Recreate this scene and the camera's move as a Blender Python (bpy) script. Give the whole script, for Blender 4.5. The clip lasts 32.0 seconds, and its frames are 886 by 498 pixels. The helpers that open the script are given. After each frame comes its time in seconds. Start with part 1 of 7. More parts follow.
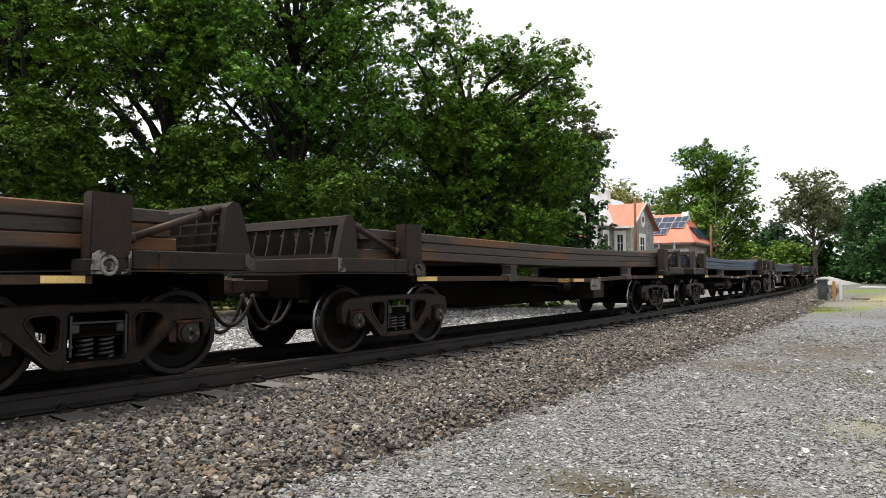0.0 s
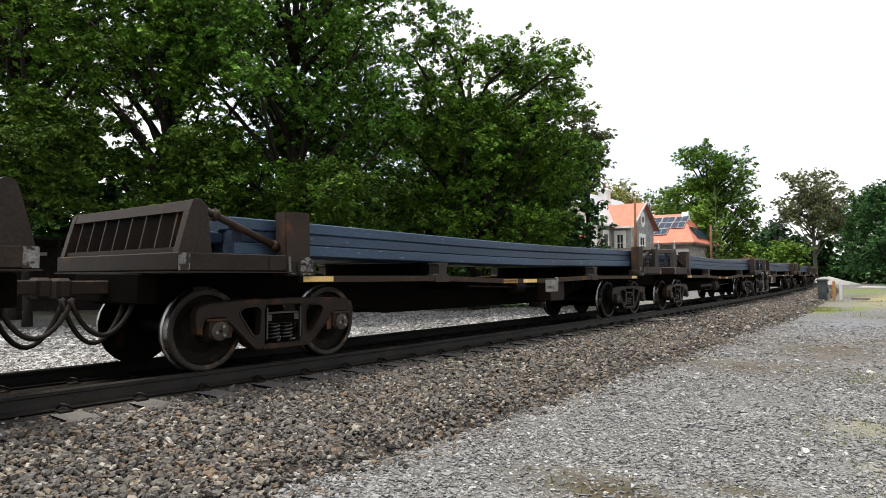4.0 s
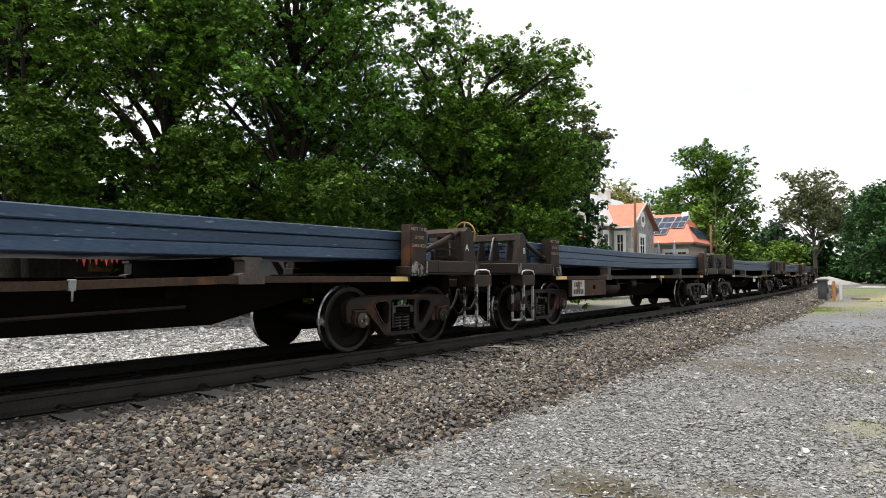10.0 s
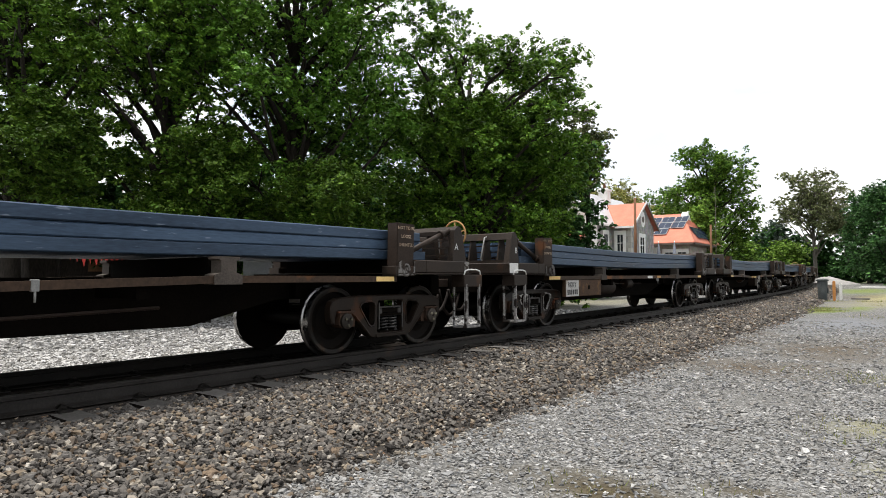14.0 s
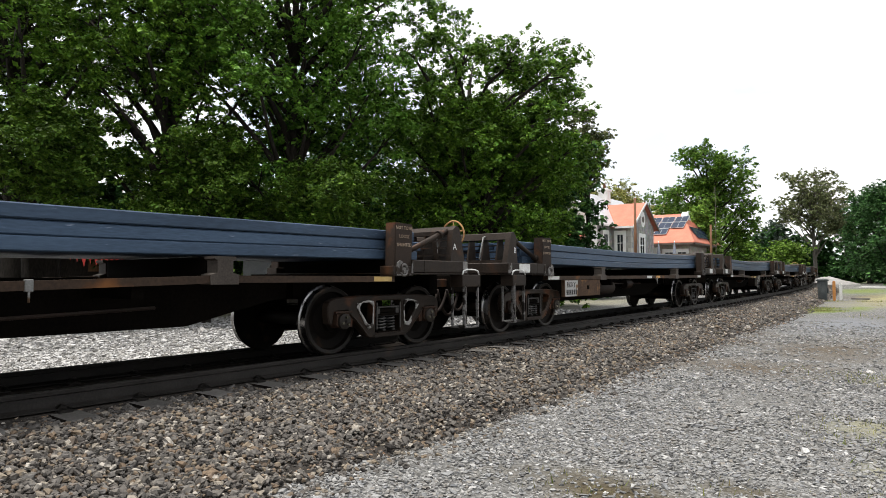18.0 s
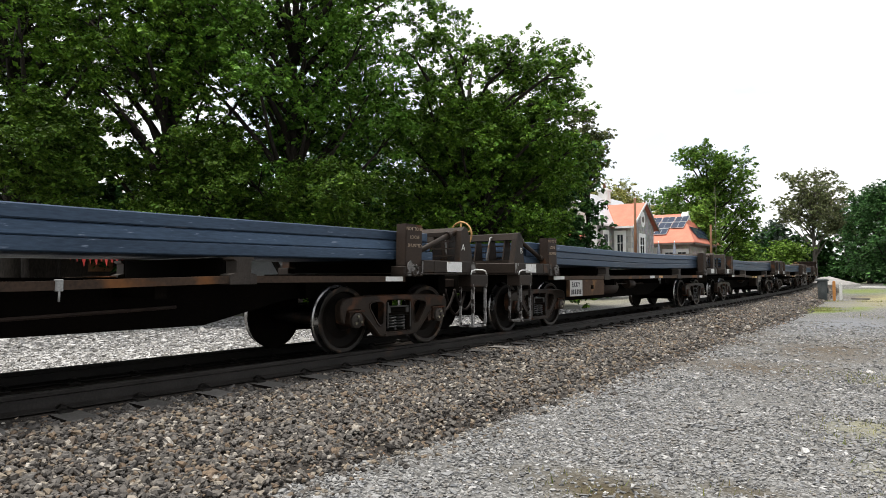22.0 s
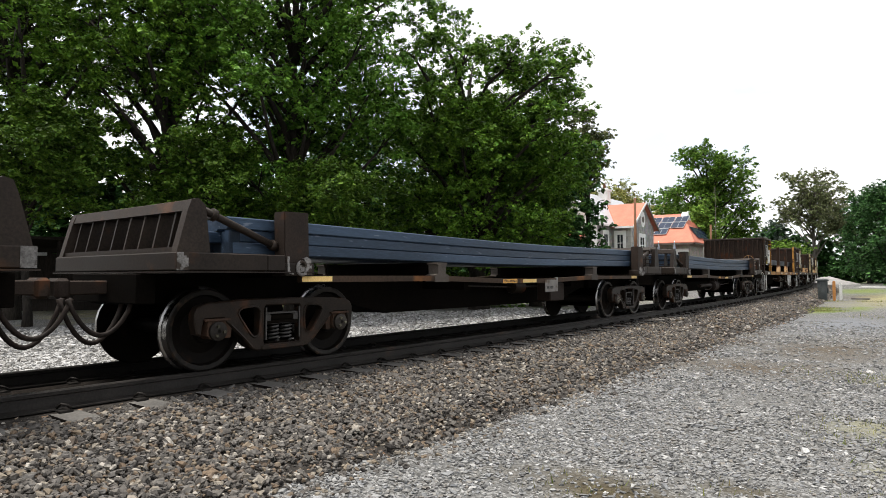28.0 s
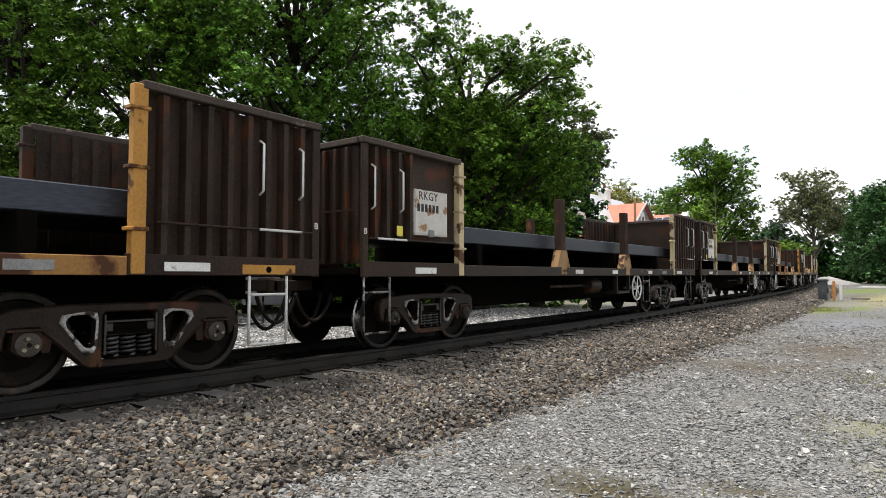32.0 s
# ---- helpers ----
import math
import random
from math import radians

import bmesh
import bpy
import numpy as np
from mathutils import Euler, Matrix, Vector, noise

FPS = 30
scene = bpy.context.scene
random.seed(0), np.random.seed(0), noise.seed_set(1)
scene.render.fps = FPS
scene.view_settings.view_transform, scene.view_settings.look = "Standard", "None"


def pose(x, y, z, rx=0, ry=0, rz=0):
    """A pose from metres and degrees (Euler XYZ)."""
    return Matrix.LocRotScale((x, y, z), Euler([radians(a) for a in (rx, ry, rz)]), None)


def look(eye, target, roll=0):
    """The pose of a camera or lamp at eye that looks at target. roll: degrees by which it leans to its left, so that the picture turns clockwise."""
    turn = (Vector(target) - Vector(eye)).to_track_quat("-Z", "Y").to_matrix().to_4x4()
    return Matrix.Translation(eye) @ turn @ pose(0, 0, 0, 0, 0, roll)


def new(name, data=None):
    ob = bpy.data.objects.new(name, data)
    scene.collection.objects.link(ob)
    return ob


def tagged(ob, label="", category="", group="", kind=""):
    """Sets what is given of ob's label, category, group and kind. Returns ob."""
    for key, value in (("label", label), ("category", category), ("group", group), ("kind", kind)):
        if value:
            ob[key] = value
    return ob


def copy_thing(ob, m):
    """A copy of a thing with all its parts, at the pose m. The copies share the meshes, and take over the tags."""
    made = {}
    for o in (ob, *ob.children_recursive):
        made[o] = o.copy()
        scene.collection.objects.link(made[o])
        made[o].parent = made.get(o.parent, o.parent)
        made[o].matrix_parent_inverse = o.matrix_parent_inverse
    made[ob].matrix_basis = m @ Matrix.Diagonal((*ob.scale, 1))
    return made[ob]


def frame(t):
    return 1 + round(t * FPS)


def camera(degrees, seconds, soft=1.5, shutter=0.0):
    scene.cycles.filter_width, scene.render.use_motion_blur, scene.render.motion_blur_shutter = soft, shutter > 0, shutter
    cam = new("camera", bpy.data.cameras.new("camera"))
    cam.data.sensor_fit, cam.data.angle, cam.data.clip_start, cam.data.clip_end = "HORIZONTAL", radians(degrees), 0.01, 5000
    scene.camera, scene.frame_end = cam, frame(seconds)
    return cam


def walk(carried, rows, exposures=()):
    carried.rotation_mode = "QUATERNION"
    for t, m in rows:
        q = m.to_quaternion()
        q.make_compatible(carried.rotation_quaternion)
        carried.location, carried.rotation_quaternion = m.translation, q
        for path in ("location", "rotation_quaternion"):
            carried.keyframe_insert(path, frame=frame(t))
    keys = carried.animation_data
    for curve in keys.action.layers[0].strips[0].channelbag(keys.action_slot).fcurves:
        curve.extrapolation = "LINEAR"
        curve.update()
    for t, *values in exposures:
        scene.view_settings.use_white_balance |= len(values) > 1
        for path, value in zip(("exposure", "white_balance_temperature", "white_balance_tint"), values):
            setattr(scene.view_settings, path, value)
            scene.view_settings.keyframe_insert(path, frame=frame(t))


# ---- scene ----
EXPO, SKY_STRENGTH, SUN_STRENGTH = 0.95, 0.68, 2.8
# A goods train of steel wagons passes a still camera beside a country line.
HFOV = 2 * math.degrees(math.atan(784 / 1110.0))
cam = camera(HFOV, 32.0, soft=0.75, shutter=0.0)
EYE = (0.0, 0.0, 0.995)
CAM_POSE = pose(*EYE, 90 + 2.656, 0, 37.64)
walk(cam, [(0, CAM_POSE), (32.0, CAM_POSE)], exposures=[(0, EXPO), (32.0, EXPO)])

# ---- world: bright overcast sky, soft high sun ----
world = bpy.data.worlds.new("world")
scene.world = world
world.use_nodes = True
wn, wl = world.node_tree.nodes, world.node_tree.links
wn.clear()
SUN_EL, SUN_AZ = radians(75), radians(230)
sky = wn.new("ShaderNodeTexSky")
sky.sky_type, sky.sun_disc, sky.sun_elevation, sky.sun_rotation = "NISHITA", False, SUN_EL, SUN_AZ
sky_gain = wn.new("ShaderNodeVectorMath")
sky_gain.operation = "SCALE"
sky_gain.inputs["Scale"].default_value = 0.16
w_co = wn.new("ShaderNodeTexCoord")
w_map = wn.new("ShaderNodeMapping")
w_map.inputs["Scale"].default_value, w_map.inputs["Rotation"].default_value, w_map.inputs["Location"].default_value = (1, 1, 2.2), (0, 0, radians(6.3)), (0, 0, 0.33)
w_noise = wn.new("ShaderNodeTexNoise")
w_noise.inputs["Scale"].default_value, w_noise.inputs["Detail"].default_value = 2.3, 6
w_ramp = wn.new("ShaderNodeValToRGB")
w_ramp.color_ramp.elements[0].position, w_ramp.color_ramp.elements[0].color = 0.42, (0.60, 0.60, 0.60, 1)
w_ramp.color_ramp.elements[1].position, w_ramp.color_ramp.elements[1].color = 0.56, (1, 1, 1, 1)
w_mix = wn.new("ShaderNodeMix")
w_mix.data_type = "RGBA"
w_mix.inputs["B"].default_value = (1.0, 1.0, 1.0, 1)
w_bg = wn.new("ShaderNodeBackground")
w_bg.inputs["Strength"].default_value = SKY_STRENGTH
w_out = wn.new("ShaderNodeOutputWorld")
wl.new(w_co.outputs["Generated"], w_map.inputs["Vector"])
wl.new(w_map.outputs["Vector"], w_noise.inputs["Vector"])
wl.new(w_noise.outputs["Fac"], w_ramp.inputs["Fac"])
wl.new(w_ramp.outputs["Color"], w_mix.inputs["Factor"])
wl.new(sky.outputs["Color"], sky_gain.inputs[0])
wl.new(sky_gain.outputs["Vector"], w_mix.inputs["A"])
wl.new(w_mix.outputs["Result"], w_bg.inputs["Color"])
wl.new(w_bg.outputs["Background"], w_out.inputs["Surface"])
sun = new("sun", bpy.data.lights.new("sun", "SUN"))
sun.data.energy, sun.data.angle, sun.data.color = SUN_STRENGTH, radians(12), (1.0, 0.96, 0.90)
sun.matrix_world = look((-18.0, -15.0, 87.0), (0, 0, 0))

# ---- the line: straight, then a long left-hand curve on a slight rising grade ----
DC, BEND, RADIUS, GRADE = 6.944, 7.05, 665.5, 0.005
PITCH, FIRST = 14.932, 34.457          # wagon pitch, place of coupling 0 at the start
PITCH_B = 15.35                        # pitch of the boxed wagons


def grade_z(s):
    return GRADE * max(0.0, min(s, 170.0) - 8.0)


def track(s, lat=0.0, z=0.0):
    """A point at s metres along the line, lat metres to its camera side, z above the rail; and the heading in degrees."""
    a = max(s - BEND, 0.0) / RADIUS
    x = -DC - RADIUS * (1 - math.cos(a)) + lat * math.cos(a)
    y = min(s, BEND) + RADIUS * math.sin(a) + lat * math.sin(a)
    return Vector((x, y, grade_z(s) + z)), math.degrees(a)


def run(t):
    """How far the train has rolled at t seconds."""
    return 11.88199 * t - 1.55344 * t ** 2 / 30 + 1.76329 * t ** 3 / 900 - 0.85651 * t ** 4 / 27000


# ---- materials ----
def material(name, dark, light, rough=0.8, metal=0.0, scale=3.0, fine=60.0, bump=0.15, jitter=0.25, third=None,
             third_at=0.62, third_soft=0.08, third_scale=1.5, stretch=(1, 1, 1), bump_dist=0.01, spec=0.15, grain=0.5):
    """A surface of two tones at two scales, an optional third tone in patches, relief, and a change of tone from object to object."""
    m = bpy.data.materials.new(name)
    m.use_nodes = True
    n, l = m.node_tree.nodes, m.node_tree.links
    bsdf = n["Principled BSDF"]
    co, info = n.new("ShaderNodeTexCoord"), n.new("ShaderNodeObjectInfo")
    shift = n.new("ShaderNodeVectorMath")
    shift.operation = "MULTIPLY_ADD"
    shift.inputs[1].default_value = stretch
    mul = n.new("ShaderNodeMath")
    mul.operation, mul.inputs[1].default_value = "MULTIPLY", 37.0
    l.new(info.outputs["Random"], mul.inputs[0])
    l.new(co.outputs["Object"], shift.inputs[0])
    l.new(mul.outputs["Value"], shift.inputs[2])
    big, small = n.new("ShaderNodeTexNoise"), n.new("ShaderNodeTexNoise")
    big.inputs["Scale"].default_value, big.inputs["Detail"].default_value = scale, 5
    small.inputs["Scale"].default_value, small.inputs["Detail"].default_value = fine, 3
    l.new(shift.outputs["Vector"], big.inputs["Vector"])
    l.new(shift.outputs["Vector"], small.inputs["Vector"])
    blend = n.new("ShaderNodeMix")
    blend.data_type = "FLOAT"
    blend.inputs["Factor"].default_value = grain
    l.new(big.outputs["Fac"], blend.inputs["A"])
    l.new(small.outputs["Fac"], blend.inputs["B"])
    ramp = n.new("ShaderNodeValToRGB")
    e = ramp.color_ramp.elements
    e[0].position, e[0].color, e[1].position, e[1].color = 0.36, (*dark, 1), 0.64, (*light, 1)
    l.new(blend.outputs["Result"], ramp.inputs["Fac"])
    colour = ramp.outputs["Color"]
    if third:
        patch = n.new("ShaderNodeTexNoise")
        patch.inputs["Scale"].default_value, patch.inputs["Detail"].default_value = third_scale, 7
        l.new(shift.outputs["Vector"], patch.inputs["Vector"])
        pr = n.new("ShaderNodeValToRGB")
        pr.color_ramp.elements[0].position, pr.color_ramp.elements[0].color = third_at, (0, 0, 0, 1)
        pr.color_ramp.elements[1].position, pr.color_ramp.elements[1].color = third_at + third_soft, (1, 1, 1, 1)
        l.new(patch.outputs["Fac"], pr.inputs["Fac"])
        tm = n.new("ShaderNodeMix")
        tm.data_type = "RGBA"
        tm.inputs["B"].default_value = (*third, 1)
        l.new(pr.outputs["Color"], tm.inputs["Factor"])
        l.new(colour, tm.inputs["A"])
        colour = tm.outputs["Result"]
    hsv = n.new("ShaderNodeHueSaturation")
    span = n.new("ShaderNodeMapRange")
    span.inputs["To Min"].default_value, span.inputs["To Max"].default_value = 1 - jitter, 1 + jitter
    l.new(info.outputs["Random"], span.inputs["Value"])
    l.new(span.outputs["Result"], hsv.inputs["Value"])
    l.new(colour, hsv.inputs["Color"])
    l.new(hsv.outputs["Color"], bsdf.inputs["Base Color"])
    bsdf.inputs["Metallic"].default_value = metal
    bsdf.inputs["Specular IOR Level"].default_value = spec
    rr = n.new("ShaderNodeMapRange")
    rr.inputs["To Min"].default_value, rr.inputs["To Max"].default_value = max(0.05, rough - 0.15), min(1, rough + 0.12)
    l.new(big.outputs["Fac"], rr.inputs["Value"])
    l.new(rr.outputs["Result"], bsdf.inputs["Roughness"])
    if bump:
        bp = n.new("ShaderNodeBump")
        bp.inputs["Strength"].default_value, bp.inputs["Distance"].default_value = bump, bump_dist
        l.new(blend.outputs["Result"], bp.inputs["Height"])
        l.new(bp.outputs["Normal"], bsdf.inputs["Normal"])
    return m


def island_material(name, tones, rough=0.9, bump=0.3, scale=40.0, spec=0.3, translucent=0.0, reach=(0.7, 1.25)):
    """Stones or leaves joined in one mesh: each island takes its own tone, lightened and darkened by noise over reach.
    """
    m = bpy.data.materials.new(name)
    m.use_nodes = True
    n, l = m.node_tree.nodes, m.node_tree.links
    bsdf = n["Principled BSDF"]
    geo, co, noise_n = n.new("ShaderNodeNewGeometry"), n.new("ShaderNodeTexCoord"), n.new("ShaderNodeTexNoise")
    ramp = n.new("ShaderNodeValToRGB")
    while len(ramp.color_ramp.elements) < len(tones):
        ramp.color_ramp.elements.new(0.5)
    for i, tone in enumerate(tones):
        ramp.color_ramp.elements[i].position = i / max(1, len(tones) - 1)
        ramp.color_ramp.elements[i].color = (*tone, 1)
    l.new(geo.outputs["Random Per Island"], ramp.inputs["Fac"])
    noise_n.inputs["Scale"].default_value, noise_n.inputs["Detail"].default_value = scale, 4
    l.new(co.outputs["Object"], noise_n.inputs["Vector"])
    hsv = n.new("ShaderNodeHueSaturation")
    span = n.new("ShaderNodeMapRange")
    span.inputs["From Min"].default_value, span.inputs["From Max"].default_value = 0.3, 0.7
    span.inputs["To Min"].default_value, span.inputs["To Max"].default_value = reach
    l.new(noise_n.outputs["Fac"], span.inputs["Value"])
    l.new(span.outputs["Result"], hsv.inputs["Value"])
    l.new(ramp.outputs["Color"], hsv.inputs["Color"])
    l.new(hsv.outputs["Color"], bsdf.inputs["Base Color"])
    bsdf.inputs["Roughness"].default_value = rough
    bsdf.inputs["Specular IOR Level"].default_value = spec
    if bump:
        bp = n.new("ShaderNodeBump")
        bp.inputs["Strength"].default_value, bp.inputs["Distance"].default_value = bump, 0.01
        l.new(noise_n.outputs["Fac"], bp.inputs["Height"])
        l.new(bp.outputs["Normal"], bsdf.inputs["Normal"])
    if translucent:
        tr, mix = n.new("ShaderNodeBsdfTranslucent"), n.new("ShaderNodeMixShader")
        mix.inputs["Fac"].default_value = translucent
        l.new(hsv.outputs["Color"], tr.inputs["Color"])
        l.new(bsdf.outputs["BSDF"], mix.inputs[1])
        l.new(tr.outputs["BSDF"], mix.inputs[2])
        l.new(mix.outputs["Shader"], n["Material Output"].inputs["Surface"])
    return m


M = {}
M["brown"] = material("brown_paint", (0.0150, 0.0108, 0.0082), (0.0315, 0.0228, 0.0172), 0.55, 0.0, 2.0, 40, 0.2, 0.2, (0.0625, 0.0281, 0.0125), 0.60, 0.12, 2.2)
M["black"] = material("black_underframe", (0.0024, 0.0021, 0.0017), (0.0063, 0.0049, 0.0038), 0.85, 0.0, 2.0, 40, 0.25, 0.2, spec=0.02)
M["cast"] = material("cast_steel", (0.0092, 0.0066, 0.0050), (0.0285, 0.0196, 0.0140), 0.5, 0.0, 4.0, 60, 0.35, 0.45, (0.0600, 0.0262, 0.0131), 0.57, 0.1, 3.0, spec=0.14)
M["tread"] = material("polished_steel", (0.20, 0.195, 0.19), (0.38, 0.37, 0.36), 0.28, 1.0, 4.0, 80, 0.05, 0.05)
M["rim"] = material("worn_rim", (0.012, 0.0105, 0.009), (0.032, 0.027, 0.023), 0.5, 0.2, 4.0, 60, 0.2, 0.5, (0.070, 0.046, 0.030), 0.58, 0.1, 5.0)
M["wheel"] = material("wheel_steel", (0.0042, 0.0036, 0.0031), (0.0110, 0.0086, 0.0070), 0.6, 0.0, 4.0, 60, 0.2, 0.3, (0.0240, 0.0138, 0.0088), 0.6, 0.1, 5.0, spec=0.05)
M["rusty_rail"] = material("rusty_edge", (0.0270, 0.0180, 0.0126), (0.0600, 0.0372, 0.0240), 0.7, 0.0, 1.2, 30, 0.2, 0.2, (0.160, 0.066, 0.022), 0.60, 0.07, 1.1)
M["blue_steel"] = material("blue_mill_scale", (0.020, 0.036, 0.062), (0.054, 0.088, 0.140), 0.5, 0.3, 2.4, 60, 0.2, 0.25, (0.150, 0.180, 0.235), 0.66, 0.05, 30.0, stretch=(1, 0.16, 1), spec=0.35, grain=0.35)
M["rust_steel"] = material("brown_mill_scale", (0.0248, 0.0186, 0.0155), (0.0589, 0.0434, 0.0341), 0.65, 0.2, 1.6, 50, 0.15, 0.25, (0.1054, 0.0465, 0.0174), 0.55, 0.07, 2.0, stretch=(1, 0.2, 1), spec=0.4)
M["dark_steel"] = material("dark_mill_scale", (0.0196, 0.0231, 0.0315), (0.0420, 0.0490, 0.0644), 0.5, 0.35, 1.6, 50, 0.12, 0.2, stretch=(1, 0.2, 1), spec=0.4)
M["white"] = material("white_paint", (0.5220, 0.5130, 0.4860), (0.6840, 0.6840, 0.6660), 0.5, 0.0, 6.0, 60, 0.1, 0.08, (0.3150, 0.2880, 0.2430), 0.62, 0.05, 6.0, spec=0.4)
M["grey_paint"] = material("grey_paint", (0.1500, 0.1500, 0.1425), (0.2550, 0.2550, 0.2475), 0.6, 0.0, 5.0, 60, 0.1, 0.15, (0.0975, 0.0600, 0.0375), 0.60, 0.06, 6.0)
M["dull_plate"] = material("rubbed_grey_plate", (0.13, 0.12, 0.11), (0.24, 0.225, 0.21), 0.6, 0.0, 5.0, 60, 0.1, 0.15, (0.09, 0.06, 0.04), 0.56, 0.06, 6.0)
M["plate"] = material("worn_white_plate", (0.3150, 0.3075, 0.2925), (0.4350, 0.4275, 0.4125), 0.6, 0.0, 3.0, 60, 0.1, 0.15, (0.1650, 0.0975, 0.0525), 0.60, 0.04, 5.0)
M["amber"] = material("amber_paint", (0.3000, 0.1425, 0.0338), (0.4200, 0.2175, 0.0525), 0.6, 0.0, 2.0, 40, 0.15, 0.2, (0.0750, 0.0300, 0.0135), 0.54, 0.05, 3.5)
M["box_brown"] = material("box_brown_paint", (0.0150, 0.0092, 0.0062), (0.0400, 0.0250, 0.0172), 0.6, 0.0, 1.5, 30, 0.25, 0.15, (0.0640, 0.0215, 0.0090), 0.57, 0.1, 1.8)
M["cast_worn"] = material("worn_cast_steel", (0.016, 0.014, 0.013), (0.055, 0.050, 0.046), 0.42, 0.3, 6.0, 60, 0.3, 0.4, spec=0.5)
M["spring"] = material("spring_steel", (0.03, 0.029, 0.028), (0.10, 0.096, 0.092), 0.4, 0.4, 9.0, 60, 0.1, 0.4, spec=0.5)
M["ring_grey"] = material("rubbed_grey_paint", (0.075, 0.070, 0.066), (0.20, 0.19, 0.18), 0.55, 0.1, 8.0, 50, 0.2, 0.6, (0.028, 0.021, 0.016), 0.50, 0.06, 10.0)
M["rubber"] = material("black_rubber", (0.010, 0.010, 0.010), (0.022, 0.021, 0.020), 0.6, 0.0, 6.0, 60, 0.1, 0.1)
M["dark_ink"] = material("dark_lettering", (0.03, 0.03, 0.03), (0.05, 0.05, 0.05), 0.7, 0.0, 8.0, 60, 0, 0.05)
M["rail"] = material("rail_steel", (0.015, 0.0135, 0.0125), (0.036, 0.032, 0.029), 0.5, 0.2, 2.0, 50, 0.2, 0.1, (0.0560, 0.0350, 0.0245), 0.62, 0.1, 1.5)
# darkened copy of the rail steel: the train's shade put into the colour
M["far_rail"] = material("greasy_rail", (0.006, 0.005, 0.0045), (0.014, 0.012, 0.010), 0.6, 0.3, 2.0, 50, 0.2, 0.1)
M["rail_top"] = material("rail_head", (0.09, 0.085, 0.08), (0.17, 0.16, 0.155), 0.4, 0.8, 2.0, 50, 0.05, 0.1, stretch=(1, 0.1, 1))
M["sleeper"] = material("weathered_concrete", (0.09, 0.085, 0.078), (0.165, 0.155, 0.142), 0.9, 0.0, 3.0, 40, 0.4, 0.2)
M["clip"] = material("black_clip", (0.012, 0.011, 0.010), (0.028, 0.024, 0.021), 0.6, 0.3, 6.0, 60, 0.2, 0.2)


# ---- mesh helpers ----
def part(name, bm, mat, parent=None, label="", at=None, smooth=0.0):
    me = bpy.data.meshes.new(name)
    bm.normal_update()
    bm.to_mesh(me)
    bm.free()
    for x in (mat if isinstance(mat, (list, tuple)) else [mat]):
        me.materials.append(M[x])
    if smooth:
        me.shade_smooth()
        me.set_sharp_from_angle(angle=radians(smooth))
    ob = new(name, me)
    if at is not None:
        ob.location = at
    if parent is not None:
        ob.parent = parent
    if label:
        ob["label"] = label
    return ob


def same(ob, at, parent=None, turn=0.0, name=""):
    """Another object on the mesh of ob."""
    o = new(name or ob.name.split(".")[0], ob.data)
    o.location, o.parent = at, parent if parent is not None else ob.parent
    o.rotation_euler.z = turn
    if "label" in ob:
        o["label"] = ob["label"]
    return o


def thing(name, label, category, group="", kind=""):
    return tagged(new(name), label, category, group, kind)


def box(bm, x0, x1, y0, y1, z0, z1, bev=0.0, idx=0):
    m = Matrix.Translation(((x0 + x1) / 2, (y0 + y1) / 2, (z0 + z1) / 2)) @ Matrix.Diagonal((x1 - x0, y1 - y0, z1 - z0, 1))
    vs = bmesh.ops.create_cube(bm, size=1, matrix=m)["verts"]
    fs = {f for v in vs for f in v.link_faces}
    for f in fs:
        f.material_index = idx
    if bev:
        es = list({e for v in vs for e in v.link_edges})
        r = bmesh.ops.bevel(bm, geom=es, offset=bev, segments=1, affect="EDGES", profile=0.5)
        for f in r["faces"]:
            f.material_index = idx
    return bm


def prism(bm, pts, a, b, axis="x", idx=0):
    """A polygon extruded from a to b: points are (y, z) along x, (x, z) along y, (x, y) along z."""
    def put(p, h):
        return {"x": (h, p[0], p[1]), "y": (p[0], h, p[1]), "z": (p[0], p[1], h)}[axis]
    lo, hi = [bm.verts.new(put(p, a)) for p in pts], [bm.verts.new(put(p, b)) for p in pts]
    fs = [bm.faces.new(lo[::-1]), bm.faces.new(hi)]
    for i in range(len(pts)):
        j = (i + 1) % len(pts)
        fs.append(bm.faces.new((lo[i], lo[j], hi[j], hi[i])))
    for f in fs:
        f.material_index = idx
    bmesh.ops.recalc_face_normals(bm, faces=fs)
    return bm


def bar(bm, p, q, w, a, b, idx=0):
    """A bar in the (y, z) plane from p to q, w wide, from x = a to b."""
    d = Vector((q[0] - p[0], q[1] - p[1])).normalized() * (w / 2)
    n = Vector((-d.y, d.x))
    pts = [(p[0] + n.x, p[1] + n.y), (q[0] + n.x, q[1] + n.y), (q[0] - n.x, q[1] - n.y), (p[0] - n.x, p[1] - n.y)]
    return prism(bm, pts, a, b, "x", idx)


